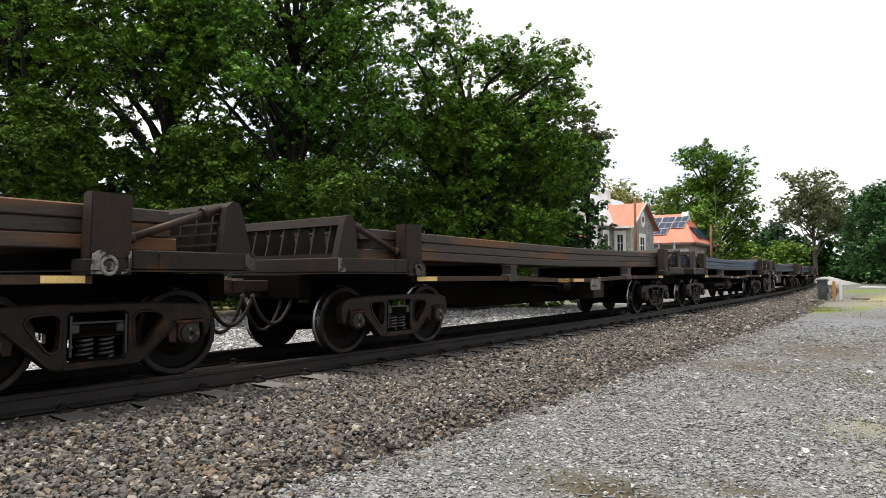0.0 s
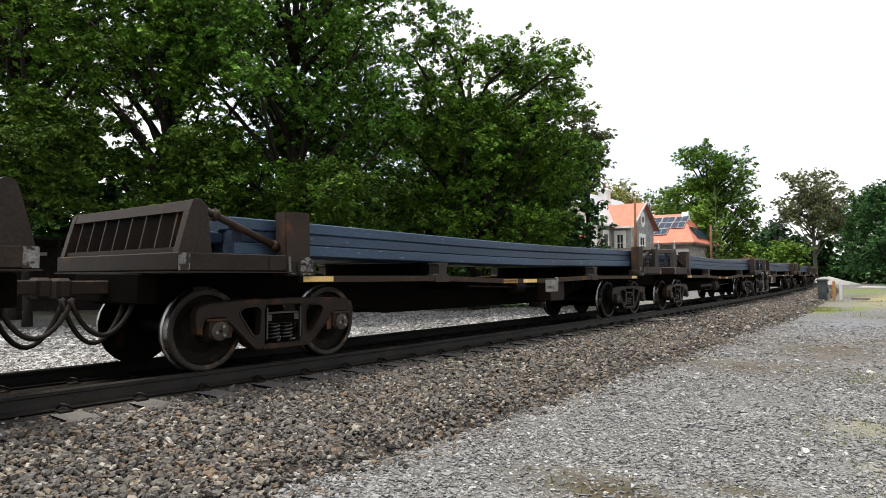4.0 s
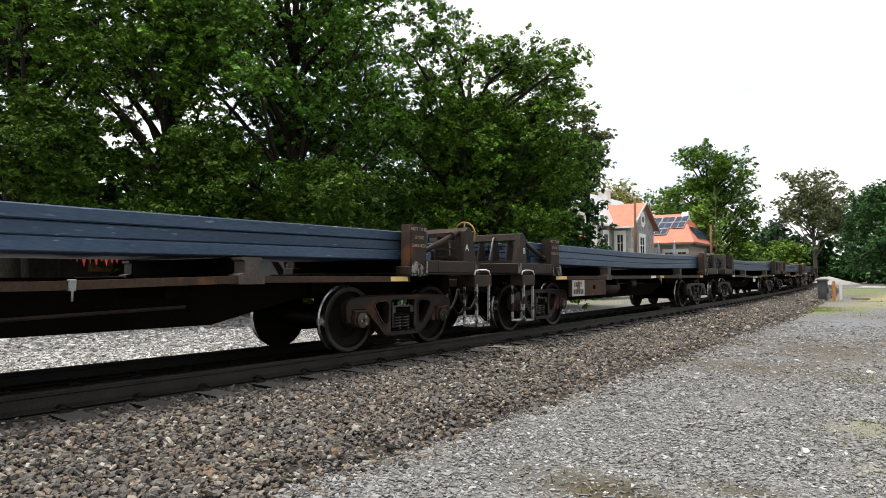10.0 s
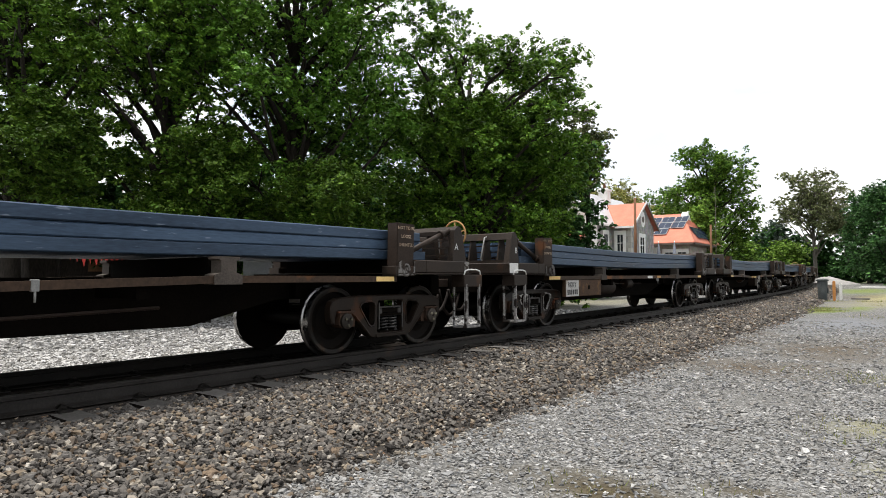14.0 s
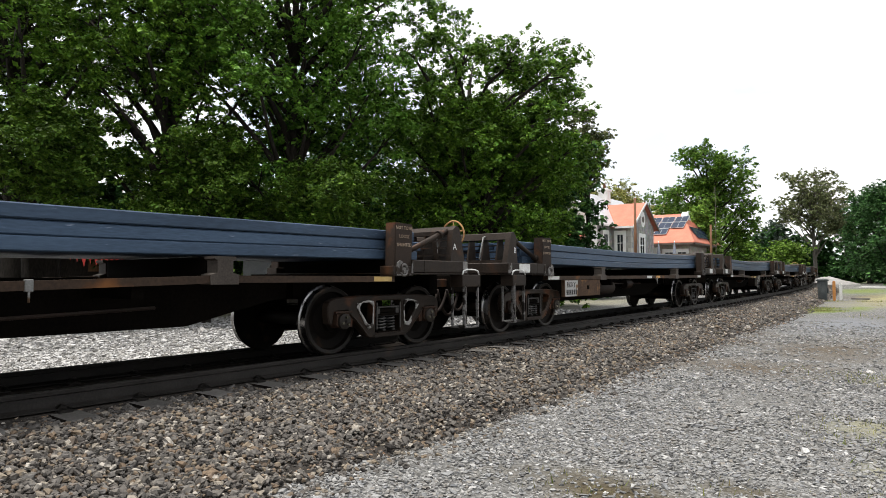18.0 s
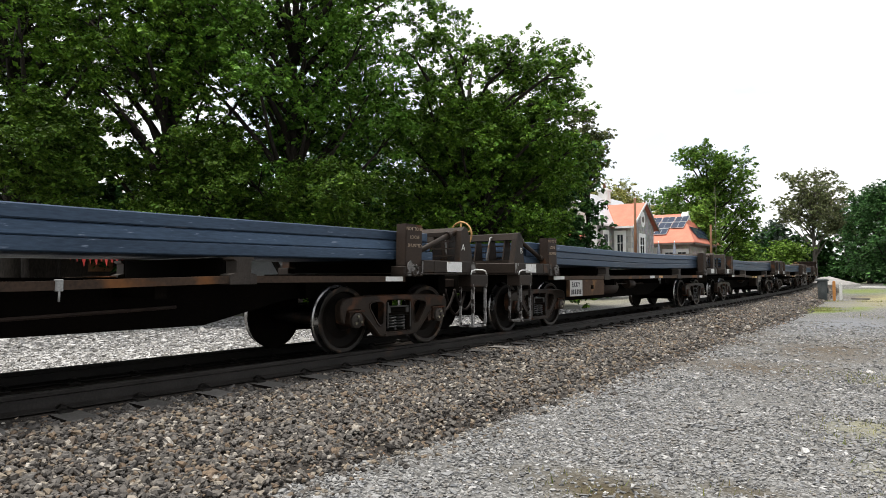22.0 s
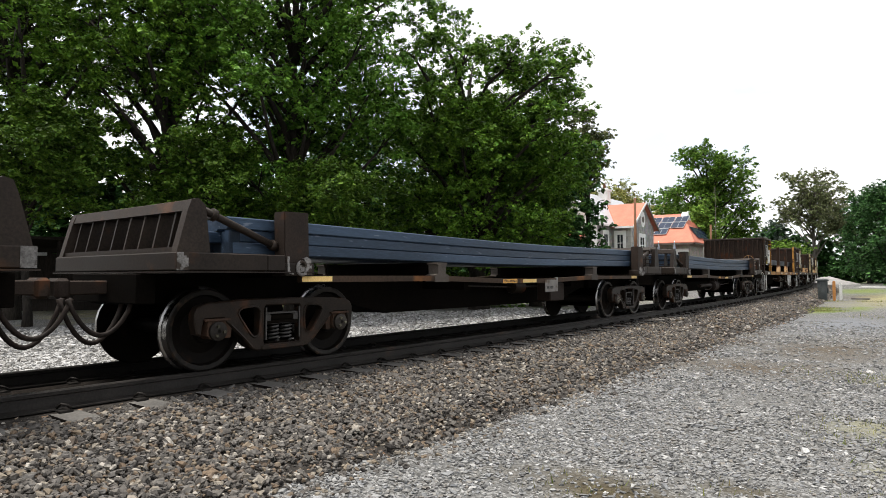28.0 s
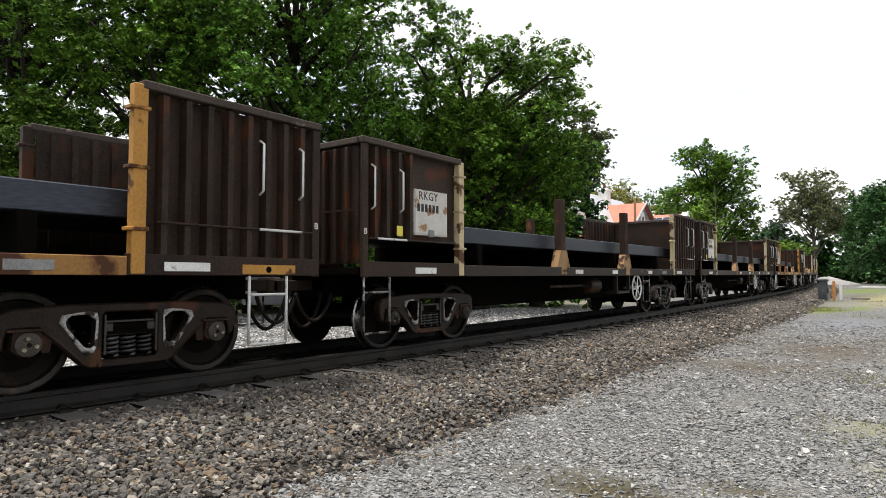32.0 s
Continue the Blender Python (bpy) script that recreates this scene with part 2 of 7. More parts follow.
def tube(bm, path, r, n=8, idx=0, caps=True):
    """A round bar along a path; r is one radius or one for each point."""
    path = [Vector(p) for p in path]
    rs = r if isinstance(r, (list, tuple)) else [r] * len(path)
    rings, u = [], None
    for i, p in enumerate(path):
        d = (path[min(i + 1, len(path) - 1)] - path[max(i - 1, 0)]).normalized()
        if u is None:
            u = d.orthogonal().normalized()
        u = (u - d * u.dot(d)).normalized()
        v = d.cross(u)
        rings.append([bm.verts.new(p + (u * math.cos(2 * math.pi * k / n) + v * math.sin(2 * math.pi * k / n)) * rs[i]) for k in range(n)])
    for a, b in zip(rings, rings[1:]):
        for k in range(n):
            f = bm.faces.new((a[k], a[(k + 1) % n], b[(k + 1) % n], b[k]))
            f.smooth, f.material_index = True, idx
    if caps:
        for ring in (rings[0][::-1], rings[-1]):
            bm.faces.new(ring).material_index = idx
    return bm


def lathe(bm, prof, n=32, axis="x", centre=(0, 0, 0), idx=None):
    """A profile of (along, radius) turned round an axis; idx gives each band its material."""
    c, rings = Vector(centre), []
    for h, r in prof:
        ring = []
        for k in range(n):
            a = 2 * math.pi * k / n
            v = {"x": (h, r * math.cos(a), r * math.sin(a)), "y": (r * math.cos(a), h, r * math.sin(a)), "z": (r * math.cos(a), r * math.sin(a), h)}[axis]
            ring.append(bm.verts.new(c + Vector(v)))
        rings.append(ring)
    fs = []
    for i, (a, b) in enumerate(zip(rings, rings[1:])):
        for k in range(n):
            f = bm.faces.new((a[k], a[(k + 1) % n], b[(k + 1) % n], b[k]))
            f.material_index = idx[i] if idx else 0
            fs.append(f)
    fs.append(bm.faces.new(rings[0]))
    fs.append(bm.faces.new(rings[-1]))
    bmesh.ops.recalc_face_normals(bm, faces=fs)
    return bm


def B():
    return bmesh.new()


def lettering(name, text, size, parent, m, mat="white", label=""):
    """Flat letters as a mesh, standing in the plane of m."""
    cu = bpy.data.curves.new(name, "FONT")
    cu.body, cu.size, cu.align_x, cu.extrude, cu.resolution_u = text, size, "CENTER", 0.0015, 2
    tmp = new(name, cu)
    bpy.context.view_layer.update()
    me = bpy.data.meshes.new_from_object(tmp.evaluated_get(bpy.context.evaluated_depsgraph_get()))
    bpy.data.objects.remove(tmp)
    me.materials.clear()
    me.materials.append(M[mat])
    ob = new(name, me)
    ob.parent, ob.matrix_local = parent, m
    if label:
        ob["label"] = label
    return ob


def figures(parent, sx, x, y, n, gap, w, z, h):
    """A row of painted figures, each a plain upright bar."""
    bm = B()
    box(bm, *sorted((sx * x, sx * (x + 0.002))), 0, w, z, z + h)
    first = part("figure", bm, "dark_ink", parent, "black figure", at=(0, y, 0))
    for i in range(1, n):
        same(first, (0, y + i * gap, 0), parent)


# ---- rolling stock ----
HL, HLB, AXLE, AX = PITCH / 2, PITCH_B / 2, 0.442, 0.868


FRAME_WINDOW = [(0.31, 0.62), (0.335, 0.665), (0.39, 0.685), (0.53, 0.675), (0.585, 0.65), (0.60, 0.61), (0.575, 0.56), (0.44, 0.375), (0.40, 0.345), (0.35, 0.35), (0.32, 0.39)]


def side_frame_mesh(bm, sx):
    """A cast side frame: one outline with two rounded three-cornered windows and an opening for the springs."""
    a, b = (0.875, 1.005) if sx > 0 else (-1.005, -0.875)
    half = [(0.0, 0.765), (0.5, 0.765), (0.74, 0.752), (0.98, 0.735), (1.075, 0.70), (1.115, 0.63), (1.115, 0.52), (1.09, 0.42), (1.035, 0.395), (1.025, 0.50), (1.0, 0.57), (0.78, 0.575), (0.755, 0.53), (0.715, 0.50), (0.65, 0.435),
            (0.55, 0.345), (0.43, 0.225), (0.36, 0.188), (0.0, 0.185)]
    outline = half + [(-y, z) for y, z in half[-2:0:-1]]
    spring = [(-0.25, 0.25), (0.25, 0.25), (0.26, 0.28), (0.255, 0.66), (0.235, 0.685), (-0.235, 0.685), (-0.255, 0.66), (-0.26, 0.28)]
    edges = []
    for loop in (outline, spring, FRAME_WINDOW, [(-y, z) for y, z in FRAME_WINDOW]):
        vs = [bm.verts.new((a, y, z)) for y, z in loop]
        edges += [bm.edges.new((vs[k], vs[(k + 1) % len(vs)])) for k in range(len(vs))]
    bmesh.ops.triangle_fill(bm, edges=edges, use_beauty=True)
    ext = bmesh.ops.extrude_face_region(bm, geom=list(bm.faces))
    for v in ext["geom"]:
        if isinstance(v, bmesh.types.BMVert):
            v.co.x = b
    bmesh.ops.recalc_face_normals(bm, faces=list(bm.faces))
    rim = [e for e in bm.edges if len(e.link_faces) == 2 and e.calc_face_angle(0) > 1.2 and abs(e.verts[0].co.x - e.verts[1].co.x) < 1e-5]
    bmesh.ops.bevel(bm, geom=rim, offset=0.014, segments=1, affect="EDGES")
    out = 1 if sx > 0 else -1
    face = b if sx > 0 else a
    for e in (-1, 1):
        # raised flange round the window and the lower chord
        loop = [(e * y, z) for y, z in FRAME_WINDOW]
        tube(bm, [(face, y, z) for y, z in loop + loop[:1]], 0.014, 5, caps=False)
        tube(bm, [(face, e * 0.425, 0.245), (face, e * 0.54, 0.36), (face, e * 0.69, 0.50)], 0.014, 5)
    box(bm, min(face, face + out * 0.02), max(face, face + out * 0.02), -0.30, 0.30, 0.19, 0.235, 0.008)
    return bm


def coil(bm, x, y, z0, z1, r=0.062, turns=4.5):
    n = 32
    pts = [(x + r * math.cos(2 * math.pi * turns * i / n), y + r * math.sin(2 * math.pi * turns * i / n), z0 + (z1 - z0) * i / n) for i in range(n + 1)]
    return tube(bm, pts, 0.014, 4)


def wheelset_mesh(bm):
    for sx in (-1, 1):
        prof = [(0.66, 0.14), (0.665, 0.40), (0.66, 0.457), (0.672, 0.470), (0.690, 0.464), (0.703, AXLE + 0.003), (0.79, AXLE - 0.003), (0.803, AXLE - 0.020),
                (0.797, 0.378), (0.745, 0.360), (0.725, 0.25), (0.775, 0.145), (0.815, 0.13), (0.82, 0.085), (0.98, 0.075), (0.985, 0.10), (1.055, 0.10), (1.065, 0.085), (1.067, 0.02)]
        idx = [0, 0, 0, 1, 1, 1, 4, 4, 0, 0, 0, 0, 0, 0, 2, 2, 2, 2]
        lathe(bm, [(sx * h, r) for h, r in prof], 24, "x", idx=idx)
        for k in range(3):
            ang = 2 * math.pi * k / 3
            c = Vector((sx * 1.067, 0.055 * math.cos(ang), 0.055 * math.sin(ang)))
            tube(bm, [c, c + Vector((sx * 0.02, 0, 0))], 0.018, 6, 3)
    tube(bm, [(-0.66, 0, 0), (0.66, 0, 0)], 0.085, 12)
    return bm


def make_bogie(parent, y, painted=False, three=False):
    """A three-piece bogie: bolster with brake-beam backing, side frames, wheelsets, springs, axle boxes."""
    bm = B()
    box(bm, -1.0, 1.0, -0.235, 0.235, 0.475, 0.515, 0.012)
    box(bm, -0.985, 0.985, -0.19, 0.19, 0.515, 0.575, 0.01)
    box(bm, -0.99, 0.99, -0.20, 0.20, 0.252, 0.275, 0.005)
    box(bm, -0.70, 0.70, -0.21, 0.21, 0.50, 0.74, 0.02)
    # brake-beam blocks, added as a dark backing behind the frame windows
    for e in (-1, 1):
        box(bm, -0.66, 0.66, e * 0.47 - 0.05, e * 0.47 + 0.05, 0.25, 0.56)
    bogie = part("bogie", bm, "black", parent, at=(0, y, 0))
    for sx in (-1, 1):
        part("side_frame", side_frame_mesh(B(), sx), "cast", bogie, smooth=35)
        if painted:
            for e in (-1, 1):
                bm = B()
                pts = [(e * y, z) for y, z in FRAME_WINDOW + FRAME_WINDOW[:1]]
                tube(bm, [(sx * 1.012, y, z) for y, z in pts], [0.012, 0.030, 0.020, 0.010, 0.030, 0.026, 0.012, 0.024, 0.036, 0.030, 0.014, 0.012], 5, caps=False)
                part("paint_mark", bm, "old_white", bogie, "worn white paint round the opening")
        for e in (-0.155, 0.0, 0.155) if three else (-0.09, 0.09):
            part("spring", coil(B(), sx * 0.94, e, 0.278, 0.462), "spring", bogie, "worn bright coil spring")
        # the bolster's end in the opening: shelf, gibs and friction wedges
        bm = B()
        box(bm, *sorted((sx * 0.93, sx * 0.995)), -0.225, 0.225, 0.585, 0.607, 0.004)
        box(bm, *sorted((sx * 0.90, sx * 0.99)), -0.245, 0.245, 0.470, 0.500, 0.006)
        for e in (-1, 1):
            box(bm, *sorted((sx * 0.93, sx * 0.997)), min(e * 0.16, e * 0.235), max(e * 0.16, e * 0.235), 0.502, 0.584, 0.008)
            bar(bm, (e * 0.238, 0.30), (e * 0.238, 0.66), 0.018, *sorted((sx * 0.99, sx * 1.012)))
        part("bolster_end", bm, "cast_worn", bogie, "worn cast bolster end")
        for e in (-1, 1):
            bm = B()
            y0 = e * AX
            prism(bm, [(y0 - 0.115, 0.40), (y0 - 0.105, 0.54), (y0 - 0.09, 0.568), (y0 + 0.09, 0.568), (y0 + 0.105, 0.54), (y0 + 0.115, 0.40), (y0 + 0.07, 0.36), (y0 - 0.07, 0.36)],
                  sx * 0.86, sx * 1.02)
            box(bm, min(sx * 1.0, sx * 1.045), max(sx * 1.0, sx * 1.045), y0 - 0.15, y0 + 0.15, 0.548, 0.572, 0.004)
            prism(bm, [(y0 - e * 0.12, 0.36), (y0 - e * 0.12, 0.53), (y0 - e * 0.21, 0.53), (y0 - e * 0.185, 0.36)], sx * 0.90, sx * 0.985)
            part("axle_box", bm, "rust_box", bogie, "rust-streaked cast axle box")
    first = None
    for e in (-1, 1):
        ws = part("wheelset", wheelset_mesh(B()), ["wheel", "tread", "grey_cap", "bolt", "rim"], bogie, "steel wheels with bright worn treads", (0, e * AX, AXLE), 35) if first is None \
            else same(first, (0, e * AX, AXLE))
        first = ws
    return bogie


def make_coupling(parent, e, half, loops=True):
    """Coupler and hanging brake hoses at one end; e is -1 for the leading end."""
    bm = B()
    y0, y1 = e * (half - 0.62), e * (half - 0.02)
    box(bm, -0.10, 0.10, min(y0, y1), max(y0, y1), 0.83, 0.975, 0.012)
    box(bm, -0.13, 0.13, min(e * (half - 0.16), y1), max(e * (half - 0.16), y1), 0.79, 1.0, 0.03)
    part("coupler", bm, "stanchion", parent, "rusty brown drawbar")
    if loops:
        for x, dip in ((0.30, 0.45), (0.50, 0.36)):
            pts = [(x, e * (half - 0.60 + 0.62 * u), 0.80 - dip * math.sin(math.pi * min(1, u * 1.02)) ** 0.7) for u in [i / 12 for i in range(13)]]
            part("brake_hose", tube(B(), pts, 0.024, 8), "hose", parent, "brown-black brake hose")


def make_end(w, e, hand, tags, painted=False):
    """One end of a steel wagon: platform, slatted bulkhead, stanchions, braces, and steps at the hand-braked ends."""
    def Y(d):
        return e * (HL - d)

    def ybox(bm, x0, x1, d0, d1, z0, z1, bev=0.0, idx=0):
        return box(bm, x0, x1, min(Y(d0), Y(d1)), max(Y(d0), Y(d1)), z0, z1, bev, idx)

    bm = B()
    ybox(bm, -1.35, 1.35, 0.58, 1.62, 1.07, 1.25, 0.012)
    for sx in (-1, 1):
        ybox(bm, min(sx * 1.08, sx * 1.349), max(sx * 1.08, sx * 1.349), 1.62, 1.86, 1.072, 1.248, 0.01)
        ybox(bm, min(sx * 1.10, sx * 1.35), max(sx * 1.10, sx * 1.35), 1.86, 2.27, 1.02, 1.16, 0.01)
    ybox(bm, -1.37, 1.37, 0.56, 2.28, 1.052, 1.066)
    part("end_platform", bm, "brown", w)
    bm = B()
    ybox(bm, -0.72, 0.72, 0.52, 0.72, 0.74, 1.045, 0.01)
    ybox(bm, -0.45, 0.45, 0.60, 3.2, 0.72, 1.045)
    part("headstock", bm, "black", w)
    # slatted bulkhead
    bm = B()
    prof = [(0.60, 1.25), (0.71, 1.665), (0.75, 1.765), (0.82, 1.785), (0.90, 1.72), (0.955, 1.25)]
    for sx in (-1, 1):
        prism(bm, [(Y(d), z) for d, z in prof], sx * 1.215, sx * 1.315)
    prism(bm, [(Y(d), z) for d, z in ((0.715, 1.655), (0.75, 1.76), (0.82, 1.78), (0.895, 1.71), (0.89, 1.65))], -1.215, 1.215)
    ybox(bm, -1.215, 1.215, 0.63, 0.72, 1.252, 1.30)
    bulk = part("bulkhead", bm, "brown", w)
    rib = B()
    prism(rib, [(Y(0.65), 1.25), (Y(0.74), 1.655), (Y(0.885), 1.655), (Y(0.935), 1.25)], -0.014, 0.014)
    rib = part("slat", rib, "brown", bulk)
    rib.location.x = -1.05
    for i in range(1, 8):
        same(rib, (-1.05 + 0.30 * i, 0, 0), bulk)
    bm = B()
    for z in (1.33, 1.44, 1.55):
        ybox(bm, -1.213, 1.213, 0.925, 0.945, z, z + 0.022)
    part("grille", bm, "brown", bulk)
    # stanchions, braces, lashing rings
    for sx in (-1, 1):
        bm = B()
        prism(bm, [(Y(1.865), 1.16), (Y(1.85), 1.735), (Y(2.20), 1.745), (Y(2.215), 1.16)], sx * 1.14, sx * 1.325)
        bmesh.ops.bevel(bm, geom=list(bm.edges), offset=0.010, segments=2, affect="EDGES")
        stan = part("stanchion", bm, "stanchion", w, "rusty brown steel end stanchion")
        bm = B()
        tube(bm, [(sx * 1.18, Y(0.88), 1.715), (sx * 1.18, Y(1.90), 1.325)], 0.040, 10)
        tube(bm, [(sx * 1.18, Y(1.04), 1.654), (sx * 1.18, Y(1.09), 1.635)], 0.066, 10)
        tube(bm, [(sx * 1.18, Y(1.78), 1.371), (sx * 1.18, Y(1.84), 1.348)], 0.058, 10)
        part("brace", bm, "brown", w, "round steel brace")
        bm = B()
        pts = [(sx * 1.365, Y(2.07) + 0.062 * math.cos(a), 1.105 + 0.075 * math.sin(a)) for a in [2 * math.pi * i / 14 for i in range(15)]]
        tube(bm, pts, 0.019, 6)
        tube(bm, [(sx * 1.34, Y(2.07), 1.10), (sx * 1.37, Y(2.07), 1.10)], 0.045, 8)
        prism(bm, [(Y(2.10), 1.03), (Y(2.22), 1.03), (Y(2.205), 1.20), (Y(2.15), 1.235), (Y(2.09), 1.215), (Y(2.145), 1.16)], *sorted((sx * 1.351, sx * 1.366)))
        prism(bm, [(Y(1.875), 1.235), (Y(1.90), 1.235), (Y(1.905), 1.075), (Y(1.96), 1.05), (Y(1.96), 1.03), (Y(1.88), 1.055)], *sorted((sx * 1.351, sx * 1.364)))
        part("lashing_ring", bm, "ring_grey", w, "worn pale grey lashing ring and bracket")
        bm = B()
        ybox(bm, min(sx * 1.351, sx * 1.356), max(sx * 1.351, sx * 1.356), 0.582, 0.86 if painted and hand and e < 0 else 0.70, 1.074, 1.246)
        part("corner_plate", bm, "white" if painted and hand and e < 0 else "ring_grey", w, "white corner plate" if painted and hand and e < 0 else "rubbed pale grey corner of the platform")
        if hand and sx > 0:
            for i, word in enumerate(("NOT TO BE", "LOOSE", "SHUNTED")):
                lettering("lettering", word, 0.066, stan, Matrix.Translation((1.328, Y(2.025), 1.655 - 0.115 * i)) @ pose(0, 0, 0, 90, 0, 90), "faded_letter")
    for x in (-1, 1) if tags else ():
        bm = B()
        ybox(bm, min(x * 1.352, x * 1.356), max(x * 1.352, x * 1.356), 0.95, 1.32, 1.085, 1.235)
        part("reflector", bm, "white", w)
    if hand:
        for sx in (-1, 1):
            lettering("lettering", "B" if e < 0 else "A", 0.14, bulk, Matrix.Translation((sx * 1.318, Y(0.86), 1.42)) @ pose(0, 0, 0, 90, 0, 90 * sx), "white")
            bm = B()
            xo = 1.40 * sx
            d0, d1 = (0.70, 1.05) if e < 0 else (0.34, 0.72)
            box(bm, min(xo, 1.15 * sx), max(xo, 1.15 * sx), min(Y(d0 - 0.05), Y(d1 + 0.05)), max(Y(d0 - 0.05), Y(d1 + 0.05)), 0.86, 1.045, 0.01)
            step = part("step", bm, "brown", w, "hanging steel shunter's step")
            bm = B()
            for d in (d0, d1 - 0.03):
                ybox(bm, min(xo - 0.04 * sx, xo), max(xo - 0.04 * sx, xo), d, d + 0.03, 0.26, 0.90)
                ybox(bm, min(xo - 0.26 * sx, xo - 0.23 * sx), max(xo - 0.26 * sx, xo - 0.23 * sx), d, d + 0.03, 0.27, 0.88)
            ybox(bm, min(xo - 0.26 * sx, xo), max(xo - 0.26 * sx, xo), d0, d1, 0.235, 0.268, 0.005)
            part("tread", bm, "step_grey", step, "worn grey step frame")
            dm = (d0 + d1) / 2
            pts = [(xo - 0.02 * sx, Y(dm - 0.22), 1.045), (xo - 0.02 * sx, Y(dm - 0.19), 1.105), (xo - 0.02 * sx, Y(dm - 0.10), 1.125), (xo - 0.02 * sx, Y(dm + 0.10), 1.125),
                   (xo - 0.02 * sx, Y(dm + 0.19), 1.105), (xo - 0.02 * sx, Y(dm + 0.22), 1.045)]
            part("grab_rail", tube(B(), pts, 0.012, 7), "white", step, "white grab rail")
        pts = [(0.78, Y(0.595), 1.30), (0.78, Y(0.56), 1.32), (0.80, Y(0.66), 1.70), (0.80, Y(0.72), 1.71)]
        part("grab_rail", tube(B(), pts, 0.014, 7), "grey_paint", w, "grey grab rail on the bulkhead")
    if hand and e > 0:
        bm = B()
        box(bm, 0.45, 0.98, min(Y(0.36), Y(0.56)), max(Y(0.36), Y(0.56)), 1.25, 1.80, 0.05)
        tube(bm, [(0.73, Y(0.40), 1.72), (0.73, Y(0.11), 1.72)], 0.025, 8)
        hb = part("hand_brake", bm, "brown", w)
        bm = B()
        c = Vector((0.73, Y(0.11), 1.72))
        ring = [c + Vector((0.22 * math.cos(a), 0, 0.22 * math.sin(a))) for a in [2 * math.pi * i / 24 for i in range(25)]]
        tube(bm, ring, 0.016, 6, caps=False)
        for k in range(5):
            a = 2 * math.pi * k / 5 + 0.3
            tube(bm, [c, c + Vector((0.22 * math.cos(a), 0, 0.22 * math.sin(a)))], 0.012, 5)
        tube(bm, [c + Vector((0, -0.03, 0)), c + Vector((0, 0.03, 0))], 0.04, 8)
        part("handwheel", bm, "handwheel", hb, "worn ochre brake handwheel")
    make_coupling(w, e, HL, True)


def make_sill(parent, half, top=1.0, deep=0.45, w=0.32):
    bm = B()
    prof = [(-half + 0.62, top), (-half + 0.62, 0.74), (-half + 3.4, 0.72), (-half + 4.6, deep), (half - 4.6, deep), (half - 3.4, 0.72), (half - 0.62, 0.74), (half - 0.62, top)]
    prism(bm, prof, -w, w)
    prism(bm, [(y * 0.999, z - 0.012) if z < 0.9 else (y * 0.999, z - 0.001) for y, z in prof], -w - 0.03, -w + 0.05)
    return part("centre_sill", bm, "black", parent)


